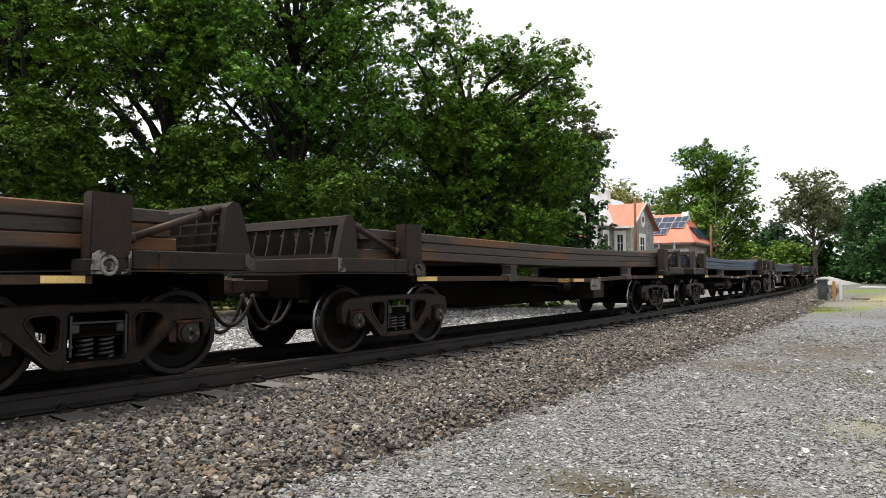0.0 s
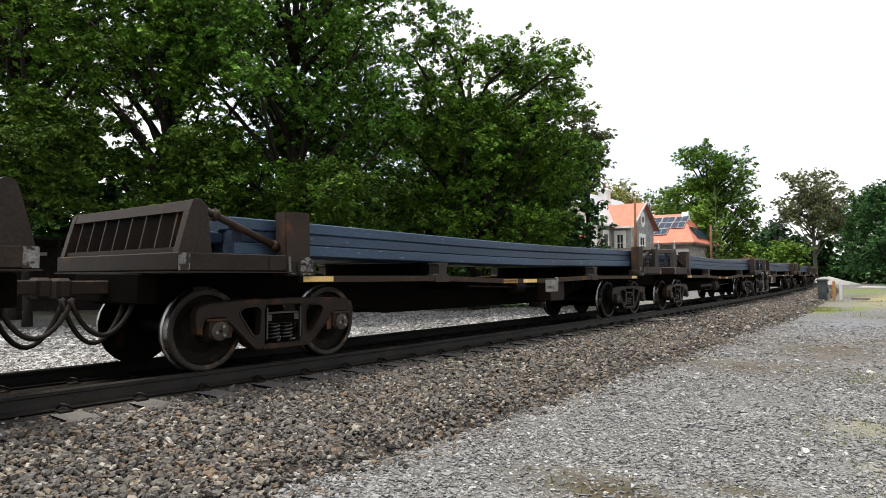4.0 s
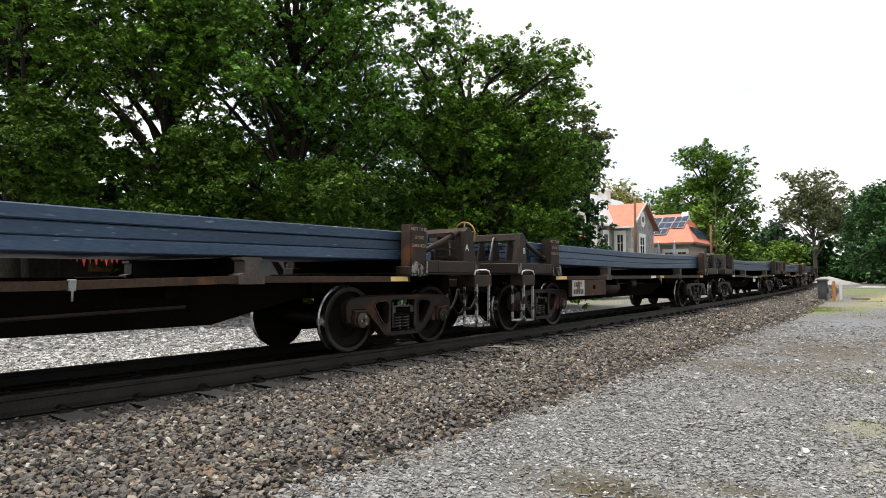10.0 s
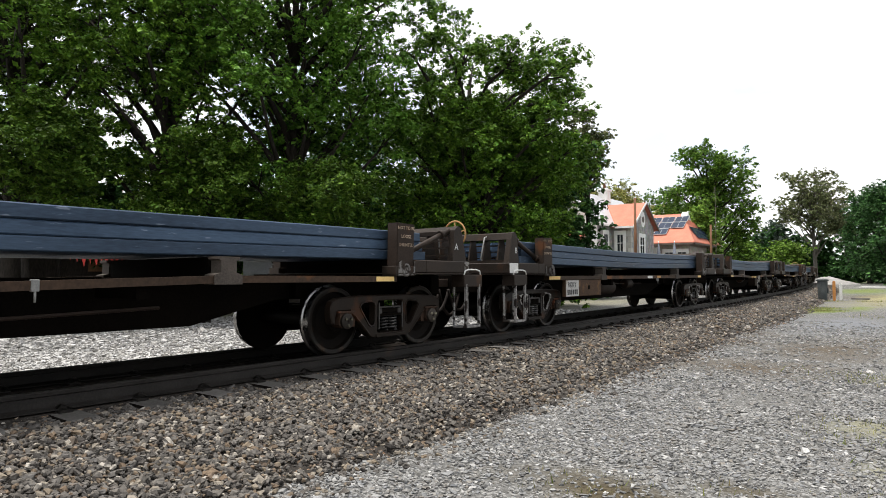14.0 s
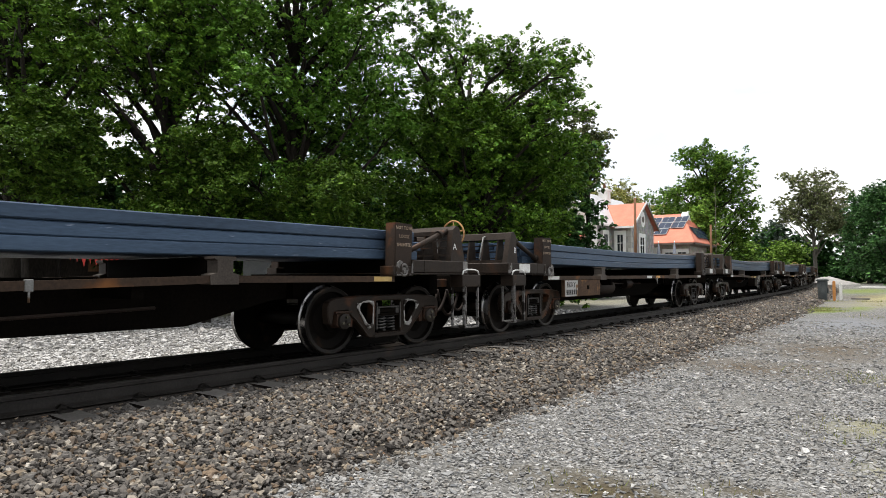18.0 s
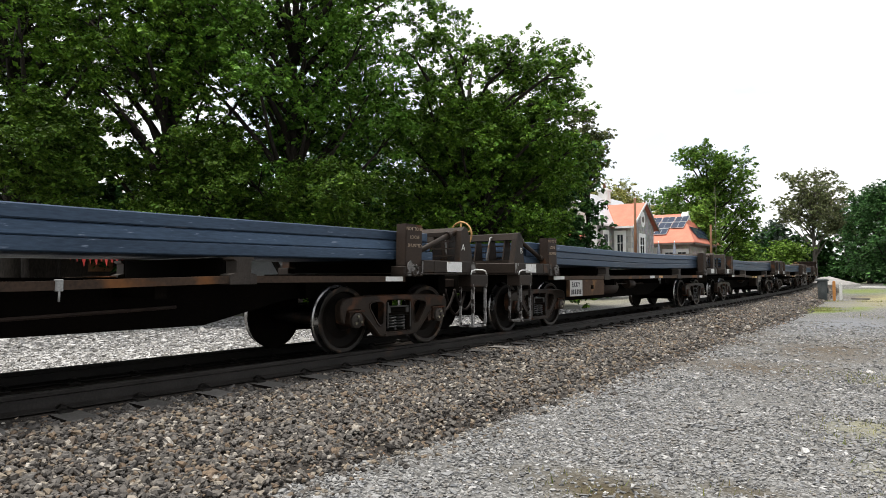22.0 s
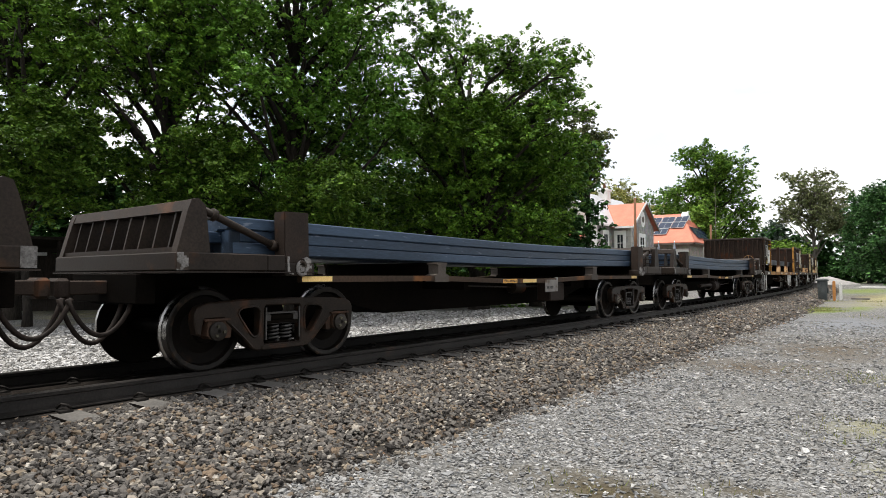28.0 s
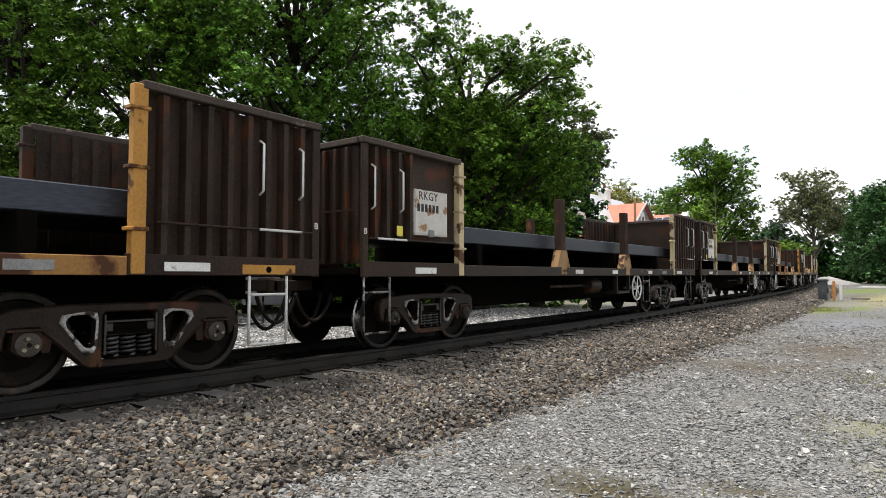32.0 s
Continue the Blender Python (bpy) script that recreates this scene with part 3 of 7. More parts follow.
def make_steel_wagon(kind, tags, painted=False, plated=False):
    """An open steel-carrying wagon of a three-wagon set. kind: front, middle or rear of the set."""
    w = thing("flat_wagon", {"front": "dark brown steel wagon with lettered side panel and steps",
                             "middle": "dark brown open steel wagon with plain drawbar ends",
                             "rear": "dark brown open steel wagon with ochre brake handwheel"}[kind] + (", white tags" if tags else ""), "railway wagon", "wagons of the passing train")
    make_sill(w, HL)
    d, dm = 2.17, 4.75
    for sx in (-1, 1):
        bm = B()
        dip = 0.0 if kind == "front" else 0.055
        ys = [-HL + d, -HL + dm, -0.75, 0.75, HL - dm, HL - d]
        zs = [0, 0, -dip, -dip, 0, 0]
        x0, x1 = sorted((sx * 1.16, sx * 1.285))
        prism(bm, [(y, 0.945 + z) for y, z in zip(ys, zs)] + [(y, 1.022 + z) for y, z in zip(ys[::-1], zs[::-1])], x0, x1)
        part("side_rail", bm, "rusty_rail", w, "rust-streaked steel side rail")
        tag = "white" if tags else "end_tag"
        for i, (y, ln, mt) in enumerate(((-HL + 2.37, 0.46, tag), *(((-0.095, 0.49, "end_tag"),) if kind == "middle" else ((0.0, 0.45, "end_tag"), (-1.1, 0.30, "side_tag")) if kind == "rear" else ((0.35, 0.36, "white"), (1.05, 0.30, "side_tag"))), (HL - 2.40, 0.34, tag))):
            bm = B()
            z = 0.984 - (dip if abs(y) < 1 else dip * max(0, (HL - dm - abs(y)) / (HL - dm - 0.75)) if abs(y) < HL - dm else 0)
            box(bm, *sorted((sx * 1.288, sx * 1.292)), y - ln / 2, y + ln / 2, z - 0.031, z + 0.031)
            part("reflector", bm, mt, w)
        bm = B()
        box(bm, *sorted((sx * 1.25, sx * 1.30)), 0.935, 0.995, 0.885, 0.985, 0.006)
        tube(bm, [(sx * 1.29, 0.965, 0.90), (sx * 1.29, 0.965, 0.80)], 0.010, 6)
        part("lashing_hook", bm, "grey_paint", w)
        for e in (-1, 1):
            yc = e * (HL - dm)
            bm = B()
            prism(bm, [(yc - 0.16, 0.93), (yc - 0.16, 1.03), (yc - 0.09, 1.05), (yc - 0.09, 1.175), (yc - 0.125, 1.19), (yc - 0.125, 1.215), (yc + 0.125, 1.215), (yc + 0.125, 1.19),
                       (yc + 0.09, 1.175), (yc + 0.09, 1.05), (yc + 0.16, 1.03), (yc + 0.16, 0.93)], *sorted((sx * 1.12, sx * 1.305)))
            part("saddle", bm, "saddle", w, "grey-brown load saddle")
    for e in (-1, 1):
        bm = B()
        box(bm, -1.08, 1.08, e * (HL - dm) - 0.09, e * (HL - dm) + 0.09, 1.0, 1.213)
        part("cross_beam", bm, "black", w)
        bm = B()
        box(bm, -1.16, 1.16, e * 1.9 - 0.06, e * 1.9 + 0.06, 0.80, 0.94)
        part("cross_beam", bm, "black", w)
        bm = B()
        box(bm, -1.10, 1.10, e * (HL - 2.0) - 0.12, e * (HL - 2.0) + 0.12, 1.0, 1.249)
        part("cross_beam", bm, "black", w)
    if kind == "front":
        for sx in (-1, 1):
            bm = B()
            box(bm, *sorted((sx * 1.20, sx * 1.275)), -HL + 2.86, -HL + 4.62, 0.60, 0.94, 0.008)
            panel = part("side_panel", bm, "panel", w, "rust-stained panel with white lettered patch")
            bm = B()
            box(bm, *sorted((sx * 1.276, sx * 1.280)), -HL + 2.88, -HL + 3.46, 0.61, 0.93)
            patch = part("patch", bm, "plate", panel, "worn white patch")
            yc = -HL + 3.17
            lettering("lettering", "RKKY", 0.155, panel, Matrix.Translation((sx * 1.2815, yc - 0.02 * sx, 0.79)) @ pose(0, 0, 0, 90, 0, 90 * sx), "dark_ink")
            figures(panel, sx, 1.2802, yc - 0.24, 6, 0.083, 0.055, 0.645, 0.10)
            bm = B()
            box(bm, *sorted((sx * 1.276, sx * 1.284)), -HL + 3.92, -HL + 4.02, 0.74, 0.82)
            part("badge", bm, "black", panel)
    elif kind == "middle":
        bm = B()
        yc = -0.735 if plated else 0.72
        prism(bm, [(yc - 0.255, 0.945), (yc + 0.255, 0.945), (yc + 0.245, 0.72), (yc - 0.255, 0.715)], 1.296, 1.306)
        panel = part("side_panel", bm, "white" if plated else "dull_plate", w, "clean white side plate" if plated else "rubbed grey-white side plate")
        if plated:
            lettering("lettering", "RKKY", 0.085, panel, Matrix.Translation((1.3075, yc - 0.11, 0.855)) @ pose(0, 0, 0, 90, 0, 90), "dark_ink")
            figures(panel, 1, 1.3062, yc + 0.02, 5, 0.042, 0.028, 0.855, 0.062)
        else:
            figures(panel, 1, 1.3062, yc - 0.20, 5, 0.055, 0.035, 0.775, 0.05)
        if not plated:
            bm = B()
            box(bm, 1.288, 1.293, -1.0, -0.54, 0.895, 0.965)
            board = part("name_strip", bm, "side_tag", w, "orange strip lettered with a platform number")
            lettering("lettering", "PLATFORM No 2", 0.058, board, Matrix.Translation((1.295, -0.77, 0.909)) @ pose(0, 0, 0, 90, 0, 90), "dark_ink")
            bm = B()
            box(bm, 0.80, 1.10, 1.05, 1.65, 0.52, 0.88, 0.02)
            part("brake_valve_box", bm, "reservoir", w)
    # brake gear under the deck
    if kind == "front":
        bm = B()
        lathe(bm, [(-2.35, 0.02), (-2.33, 0.15), (-2.28, 0.17), (-1.15, 0.17), (-1.10, 0.15), (-1.08, 0.02)], 16, "y", (0.78, 0, 0.74))
        part("air_reservoir", bm, "reservoir", w, "rusty brown air reservoir", smooth=40)
    bm = B()
    if kind == "rear":
        lathe(bm, [(-0.86, 0.03), (-0.84, 0.14), (-0.80, 0.175), (-0.30, 0.175), (-0.295, 0.195), (-0.25, 0.195), (-0.245, 0.17), (-0.04, 0.045), (0.02, 0.03)], 18, "y", (0.92, 0, 0.635))
        tube(bm, [(0.92, 0.0, 0.635), (0.92, 0.35, 0.64), (0.90, 2.2, 0.70)], [0.03, 0.018, 0.018], 7)
        tube(bm, [(0.90, -2.4, 0.66), (0.92, -0.86, 0.66)], 0.062, 9)
        tube(bm, [(0.98, -2.0, 0.52), (0.98, -1.4, 0.50), (0.97, -0.86, 0.60)], 0.012, 6)
        box(bm, 0.80, 1.04, -0.78, -0.70, 0.63, 0.90)
        box(bm, 0.80, 1.04, -0.36, -0.31, 0.63, 0.90)
    else:
        lathe(bm, [(0.55, 0.02), (0.56, 0.12), (0.60, 0.135), (0.92, 0.135), (0.95, 0.10), (1.0, 0.03)], 14, "y", (0.5, 0, 0.80))
        tube(bm, [(0.5, 1.0, 0.80), (0.5, 1.9, 0.80)], 0.02, 7)
        tube(bm, [(0.5, -1.0, 0.84), (0.5, 0.56, 0.80)], 0.014, 7)
    part("brake_cylinder", bm, "reservoir" if kind == "rear" else "cast", w, smooth=40)
    for e in (-1, 1):
        make_end(w, e, (kind == "front" and e < 0) or (kind == "rear" and e > 0), tags, painted)
    for e in (-1, 1):
        make_bogie(w, -(HL - 2.10) if e < 0 else HL - 1.98, painted)
    return w


def make_billets(label, mat, x_half, half, z0, layers, height, across, seed, name="steel_billets", sag=0.04):
    """A stack of square steel billets, each a bar of its own."""
    w = thing(name, label, "steel billets", "loads on the train")
    rnd = random.Random(seed)
    width = 2 * x_half / across
    protos = []
    for k in range(3):
        bm = B()
        c, hw, z0b, z1b = 0.012, width / 2 - 0.004, 0.002, height - 0.003
        ring = [(-hw + c, z0b), (hw - c, z0b), (hw, z0b + c), (hw, z1b - c), (hw - c, z1b), (-hw + c, z1b), (-hw, z1b - c), (-hw, z0b + c)]
        steps = [half * (i / 5 - 1) for i in range(11)]
        rows = [[bm.verts.new((x, y, z - sag * math.cos(math.pi * y / (2 * half)) ** 2)) for x, z in ring] for y in steps]
        for r0, r1 in zip(rows, rows[1:]):
            for i in range(8):
                bm.faces.new((r0[i], r0[(i + 1) % 8], r1[(i + 1) % 8], r1[i]))
        bm.faces.new(rows[0][::-1])
        bm.faces.new(rows[-1])
        bmesh.ops.recalc_face_normals(bm, faces=list(bm.faces))
        protos.append(part("billet", bm, mat, w, at=(-x_half + width * (0.5 + k), rnd.uniform(-0.12, 0.12), z0)))
    for lay in range(layers):
        for i in range(across):
            if lay == 0 and i < 3:
                continue
            same(protos[rnd.randrange(3)], (-x_half + width * (0.5 + i) + rnd.uniform(-0.004, 0.004) - 0.012 * (lay % 2), rnd.uniform(-0.14, 0.14), z0 + lay * height), w)
    return w


def make_box_end(w, e, plated, post):
    """A tall ribbed U-shaped steel box end, open to the wagon's middle."""
    def Y(d):
        return e * (HLB - d)

    def ybox(bm, x0, x1, d0, d1, z0, z1, bev=0.0, idx=0):
        return box(bm, min(x0, x1), max(x0, x1), min(Y(d0), Y(d1)), max(Y(d0), Y(d1)), z0, z1, bev, idx)

    z0, z1, d0, d1 = 1.03, 2.78, 0.36, 2.40
    bm = B()
    ybox(bm, -1.24, 1.24, d0 + 0.03, d0 + 0.05, z0 + 0.16, z1 - 0.06)
    wall = part("end_wall", bm, "box_brown", w)
    bm = B()
    ybox(bm, -0.03, 0.03, d0 - 0.03, d0 + 0.03, z0 + 0.17, z1 - 0.09, 0.008)
    rib = part("rib", bm, "box_brown", wall, at=(-1.05, 0, 0))
    for i in range(1, 11):
        same(rib, (-1.05 + 0.21 * i, 0, 0), wall)
    bm = B()
    ybox(bm, -1.28, 1.28, d0 - 0.036, d0 - 0.031, 1.86, 1.885)
    part("rail", bm, "box_brown", wall)
    for sx in (-1, 1):
        bm = B()
        ybox(bm, sx * 1.225, sx * 1.243, d0 + 0.03, d1, 1.52 if plated and sx > 0 else z0 + 0.17, z1 - 0.06)
        side = part("side_wall", bm, "box_brown", w)
        bm = B()
        ybox(bm, sx * 1.30, sx * 1.345, d0 - 0.02, d0 + 0.09, z0 - 0.02, z1 - 0.06, 0.008)
        part("corner_post", bm, "box_brown", side)
        bm = B()
        prism(bm, [(sx * 1.185, 0.035), (sx * 1.244, 0.048), (sx * 1.342, 0.030), (sx * 1.342, -0.030), (sx * 1.244, -0.048), (sx * 1.185, -0.035)], 1.525 if plated and sx > 0 else z0 + 0.18, z1 - 0.075, "z")
        rib = part("rib", bm, "box_brown", side)
        n, last = 8, 3 if plated else 8
        for i in range(n):
            pos = (0, Y(d0 + 0.24 + (d1 - d0 - 0.42) * i / (n - 1)), 0)
            if i == 0:
                rib.location = pos
            elif i <= last:
                same(rib, pos, side)
        if plated:
            bm = B()
            ybox(bm, sx * 1.244, sx * 1.344, 1.36, 2.11, 1.60, 2.24)
            ybox(bm, sx * 1.344, sx * 1.353, 1.38, 2.09, 1.62, 2.22)
            part("number_board", bm, "board", side, "worn white board with black letters")
            yc = Y(1.66)
            lettering("lettering", "RKGY", 0.17, side, Matrix.Translation((sx * 1.3545, yc, 2.10)) @ pose(0, 0, 0, 90, 0, 90 * sx), "dark_ink")
            figures(side, sx, 1.3535, yc - 0.25, 6, 0.085, 0.055, 1.93, 0.11)
            bm = B()
            ybox(bm, sx * 1.3535, sx * 1.365, 1.66, 1.78, 1.58, 1.68)
            part("latch", bm, "grey_paint", side)
        bm = B()
        tube(bm, [(sx * 1.352, Y(d0 + 0.1), 1.51), (sx * 1.352, Y(d1 - 0.1), 1.51)], 0.013, 6)
        tie = part("tie_rail", bm, "box_brown", side)
        bm = B()
        tube(bm, [(sx * 1.354, Y(d0 + 0.25), 1.511), (sx * 1.354, Y(d0 + 0.82), 1.511)], 0.016, 6)
        part("lever", bm, "white", tie, "white-painted lever end")
        lettering("lettering", "B", 0.11, side, Matrix.Translation((sx * 1.3465, Y(d0 + 0.035), 1.56)) @ pose(0, 0, 0, 90, 0, 90 * sx), "white")
        if plated and sx > 0:
            bm = B()
            ybox(bm, 1.345, 1.36, 0.98, 1.10, 1.56, 1.70, 0.01)
            part("yellow_tag", bm, "yellow_tag", side, "yellow plastic tag")
        for d in (0.51, 1.06) if plated else (0.64, 1.17):
            pts = [(sx * 1.335, Y(d), 2.46), (sx * 1.40, Y(d), 2.42), (sx * 1.40, Y(d), 1.92), (sx * 1.335, Y(d), 1.88)]
            part("grab_rail", tube(B(), pts, 0.014, 7), "white", side, "white grab rail")
        bm = B()
        ybox(bm, sx * 1.25, sx * 1.37, d0 - 0.03, d1 + 0.05, z1 - 0.06, z1 + 0.02, 0.01)
        part("top_rail", bm, "top_rail", side, "worn steel top rail")
        bm = B()
        ybox(bm, sx * 1.26, sx * 1.36, d1, d1 + 0.13, z0, z1 - 0.02, 0.008)
        pst = part("end_post", bm, post if sx > 0 else "box_brown", side, "chipped amber end post" if post == "amber" else "chipped cream end post")
        bm = B()
        ybox(bm, sx * 1.25, sx * 1.375, d1 - 0.02, d1 + 0.17, 0, 0.035, 0.006)
        lug = part("lug", bm, post if sx > 0 else "box_brown", side, at=(0, 0, 1.42))
        for z in (1.98, 2.52):
            same(lug, (0, 0, z), side)
    bm = B()
    ybox(bm, -1.30, 1.30, d0 - 0.03, d0 + 0.08, z1 - 0.06, z1 + 0.02, 0.01)
    part("top_rail", bm, "top_rail", wall, "worn steel top rail")


def make_boxed_wagon(post, sill, label):
    """A flat wagon with ribbed steel boxes at both ends and stakes along the sides."""
    w = thing("boxed_wagon", label, "railway wagon", "wagons of the passing train")
    make_sill(w, HLB, 1.05, 0.46)
    bm = B()
    box(bm, -1.28, 1.28, -HLB + 0.30, HLB - 0.30, 1.06, 1.14)
    part("deck", bm, "black", w)
    for sx in (-1, 1):
        bm = B()
        box(bm, *sorted((sx * 1.282, sx * 1.35)), -HLB + 2.56, HLB - 2.56, 1.02, 1.19, 0.006)
        side = part("side_sill", bm, sill, w, "chipped painted side sill")
        for e in (-1, 1):
            bm = B()
            box(bm, *sorted((sx * 1.282, sx * 1.35)), min(e * (HLB - 0.36), e * (HLB - 2.559)), max(e * (HLB - 0.36), e * (HLB - 2.559)), 1.02, 1.215, 0.006)
            part("end_sill", bm, "box_brown", w, "dark brown sill under the box")
        bm = B()
        box(bm, *sorted((sx * 1.351, sx * 1.355)), 6.295, 6.975, 1.035, 1.135)
        patch = part("sill_patch", bm, "amber" if post == "amber" else "dull_sill", w, "worn painted patch on the sill")
        # black disc on the face: the dark inside of an opening, painted on
        bm = B()
        tube(bm, [(sx * 1.352, 6.62, 1.085), (sx * 1.358, 6.62, 1.085)], 0.035, 10)
        part("hole", bm, "black", patch)
        for y, ln, mt in ((-6.07, 0.47, "white"), (-1.05, 0.36, "white"), (0.85, 0.32, "white"), (3.2, 0.30, "white"), (4.35, 0.36, "grey_paint"), (5.69, 0.47, "white")):
            bm = B()
            box(bm, *sorted((sx * 1.352, sx * 1.356)), y - ln / 2, y + ln / 2, 1.06, 1.145)
            part("reflector", bm, mt, side)
        for y in (-1.75, 1.62):
            bm = B()
            prism(bm, [(y - 0.27, 1.19), (y - 0.13, 1.52), (y + 0.13, 1.52), (y + 0.27, 1.19)], *sorted((sx * 1.20, sx * 1.352)))
            box(bm, *sorted((sx * 1.353, sx * 1.36)), y - 0.12, y + 0.12, 1.04, 1.19)
            stake = part("stake", bm, "stake_foot", w, "rusty stake on a white-topped foot")
            bm = B()
            box(bm, *sorted((sx * 1.205, sx * 1.335)), y - 0.115, y + 0.115, 1.521, 2.52, 0.008)
            part("post", bm, "stake", stake)
        for y, z, hh in ((-HLB + 0.62, 0.30, 0.72), (HLB - 1.04, 0.30, 0.72), (2.95, 0.36, 0.66)):
            bm = B()
            xo = sx * 1.33
            for dy in (-0.24, 0.24):
                tube(bm, [(xo, y + dy, z), (xo, y + dy, z + hh)], 0.016, 6)
            for dz in (0.0, 0.52):
                tube(bm, [(xo, y - 0.24, z + dz), (xo, y + 0.24, z + dz)], 0.016, 6)
            part("ladder", bm, "white" if post == "amber" else "step_grey", w, "white step ladder" if post == "amber" else "grey step ladder")
        bm = B()
        c = Vector((sx * 1.30, 2.35, 0.72))
        ring = [c + Vector((0, 0.30 * math.cos(a), 0.30 * math.sin(a))) for a in [2 * math.pi * i / 24 for i in range(25)]]
        tube(bm, ring, 0.02, 6, caps=False)
        hw = part("handwheel", bm, "white", w, "white brake handwheel")
        for k in range(6):
            a = 2 * math.pi * k / 6 + 0.2
            part("spoke", tube(B(), [c, c + Vector((0, 0.30 * math.cos(a), 0.30 * math.sin(a)))], 0.016, 5), "white", hw)
        bm = B()
        tube(bm, [c + Vector((sx * 0.03, 0, 0)), c, c - Vector((sx * 0.35, 0, 0))], [0.05, 0.05, 0.025], 8)
        part("hub", bm, "white", hw)
        bm = B()
        box(bm, *sorted((sx * 0.95, sx * 1.28)), 1.1, 1.95, 0.60, 0.66)
        for yy in (1.12, 1.9):
            box(bm, *sorted((sx * 1.2, sx * 1.28)), yy, yy + 0.06, 0.60, 1.02)
        part("brake_frame", bm, "cast", w)
    bm = B()
    lathe(bm, [(0.1, 0.03), (0.12, 0.16), (0.16, 0.18), (0.62, 0.18), (0.66, 0.16), (0.68, 0.03)], 16, "y", (0.95, 0, 0.80))
    tube(bm, [(0.95, -1.6, 0.80), (0.95, 0.12, 0.80)], 0.03, 7)
    part("brake_cylinder", bm, "cast", w, smooth=40)
    for i, y in enumerate((-4.4, -1.4, 1.4, 4.4)):
        bm = B()
        box(bm, -1.15, 1.15, y - 0.07, y + 0.07, 1.14, 1.548)
        part("bearer", bm, "black", w)
    make_box_end(w, -1, True, post)
    make_box_end(w, 1, False, post)
    for e in (-1, 1):
        make_coupling(w, e, HLB)
        make_bogie(w, -(HLB - 2.15) if e < 0 else HLB - 2.34, True, True)
    return w


M["hose"] = material("brown_hose", (0.0080, 0.0060, 0.0050), (0.0200, 0.0140, 0.0110), 0.7, 0.0, 6.0, 60, 0.2, 0.4)
M["old_white"] = material("worn_white_paint", (0.16, 0.15, 0.14), (0.50, 0.49, 0.47), 0.7, 0.0, 9.0, 50, 0.1, 0.3, (0.03, 0.024, 0.02), 0.50, 0.06, 9.0)
M["stanchion"] = material("stanchion_paint", (0.0210, 0.0146, 0.0112), (0.0400, 0.0278, 0.0210), 0.7, 0.0, 3.0, 60, 0.2, 0.2, (0.0894, 0.0379, 0.0173), 0.58, 0.1, 3.0)
M["rust_box"] = material("rusty_casting", (0.0234, 0.0156, 0.0117), (0.0585, 0.0312, 0.0195), 0.8, 0.0, 5.0, 60, 0.3, 0.5, (0.1248, 0.0429, 0.0234), 0.58, 0.1, 5.0)
M["grey_cap"] = material("axle_cap", (0.0300, 0.0252, 0.0216), (0.0660, 0.0570, 0.0480), 0.6, 0.3, 6.0, 60, 0.2, 0.5)
M["bolt"] = material("bolt", (0.10, 0.09, 0.06), (0.26, 0.24, 0.18), 0.5, 0.4, 6.0, 60, 0.1, 0.6)
M["faded_letter"] = material("faded_lettering", (0.22, 0.15, 0.10), (0.42, 0.34, 0.26), 0.7, 0.0, 9.0, 80, 0, 0.2)
M["step_grey"] = material("worn_step", (0.10, 0.094, 0.088), (0.36, 0.35, 0.34), 0.6, 0.1, 7.0, 60, 0.1, 0.4, (0.018, 0.014, 0.012), 0.50, 0.05, 7.0)
M["handwheel"] = material("ochre_paint", (0.22, 0.12, 0.05), (0.36, 0.21, 0.09), 0.6, 0.0, 6.0, 60, 0.1, 0.4, (0.08, 0.035, 0.02), 0.6, 0.08, 8.0)
M["end_tag"] = material("end_reflector", (0.54, 0.36, 0.12), (0.70, 0.50, 0.21), 0.4, 0.0, 5.0, 60, 0.05, 0.3)
M["side_tag"] = material("amber_reflector", (0.50, 0.24, 0.05), (0.62, 0.34, 0.09), 0.4, 0.0, 5.0, 60, 0.05, 0.3, (0.12, 0.06, 0.03), 0.6, 0.05, 8.0)
M["saddle"] = material("saddle_paint", (0.0360, 0.0300, 0.0252), (0.0720, 0.0600, 0.0510), 0.7, 0.0, 4.0, 60, 0.2, 0.5)
M["panel"] = material("rusted_panel", (0.0390, 0.0228, 0.0143), (0.0845, 0.0520, 0.0325), 0.8, 0.0, 2.0, 40, 0.2, 0.3, (0.1690, 0.0910, 0.0390), 0.56, 0.08, 2.5)
M["reservoir"] = material("reservoir_paint", (0.0125, 0.0085, 0.0065), (0.0300, 0.0190, 0.0140), 0.7, 0.0, 3.0, 60, 0.2, 0.3)
M["yellow_tag"] = material("yellow_tag", (0.50, 0.42, 0.05), (0.68, 0.58, 0.10), 0.5, 0.0, 6.0, 60, 0.05, 0.1)
M["board"] = material("worn_board", (0.50, 0.47, 0.42), (0.68, 0.66, 0.61), 0.6, 0.0, 3.0, 50, 0.1, 0.12, (0.34, 0.20, 0.10), 0.60, 0.04, 4.5)
M["top_rail"] = material("worn_top_rail", (0.0360, 0.0270, 0.0216), (0.0720, 0.0570, 0.0468), 0.7, 0.0, 3.0, 50, 0.2, 0.15, (0.1560, 0.1320, 0.1080), 0.66, 0.04, 7.0)
M["stake"] = material("rusty_stake", (0.0180, 0.0108, 0.0072), (0.0420, 0.0228, 0.0144), 0.8, 0.0, 2.5, 50, 0.2, 0.3, (0.0960, 0.0360, 0.0150), 0.57, 0.1, 3.0)
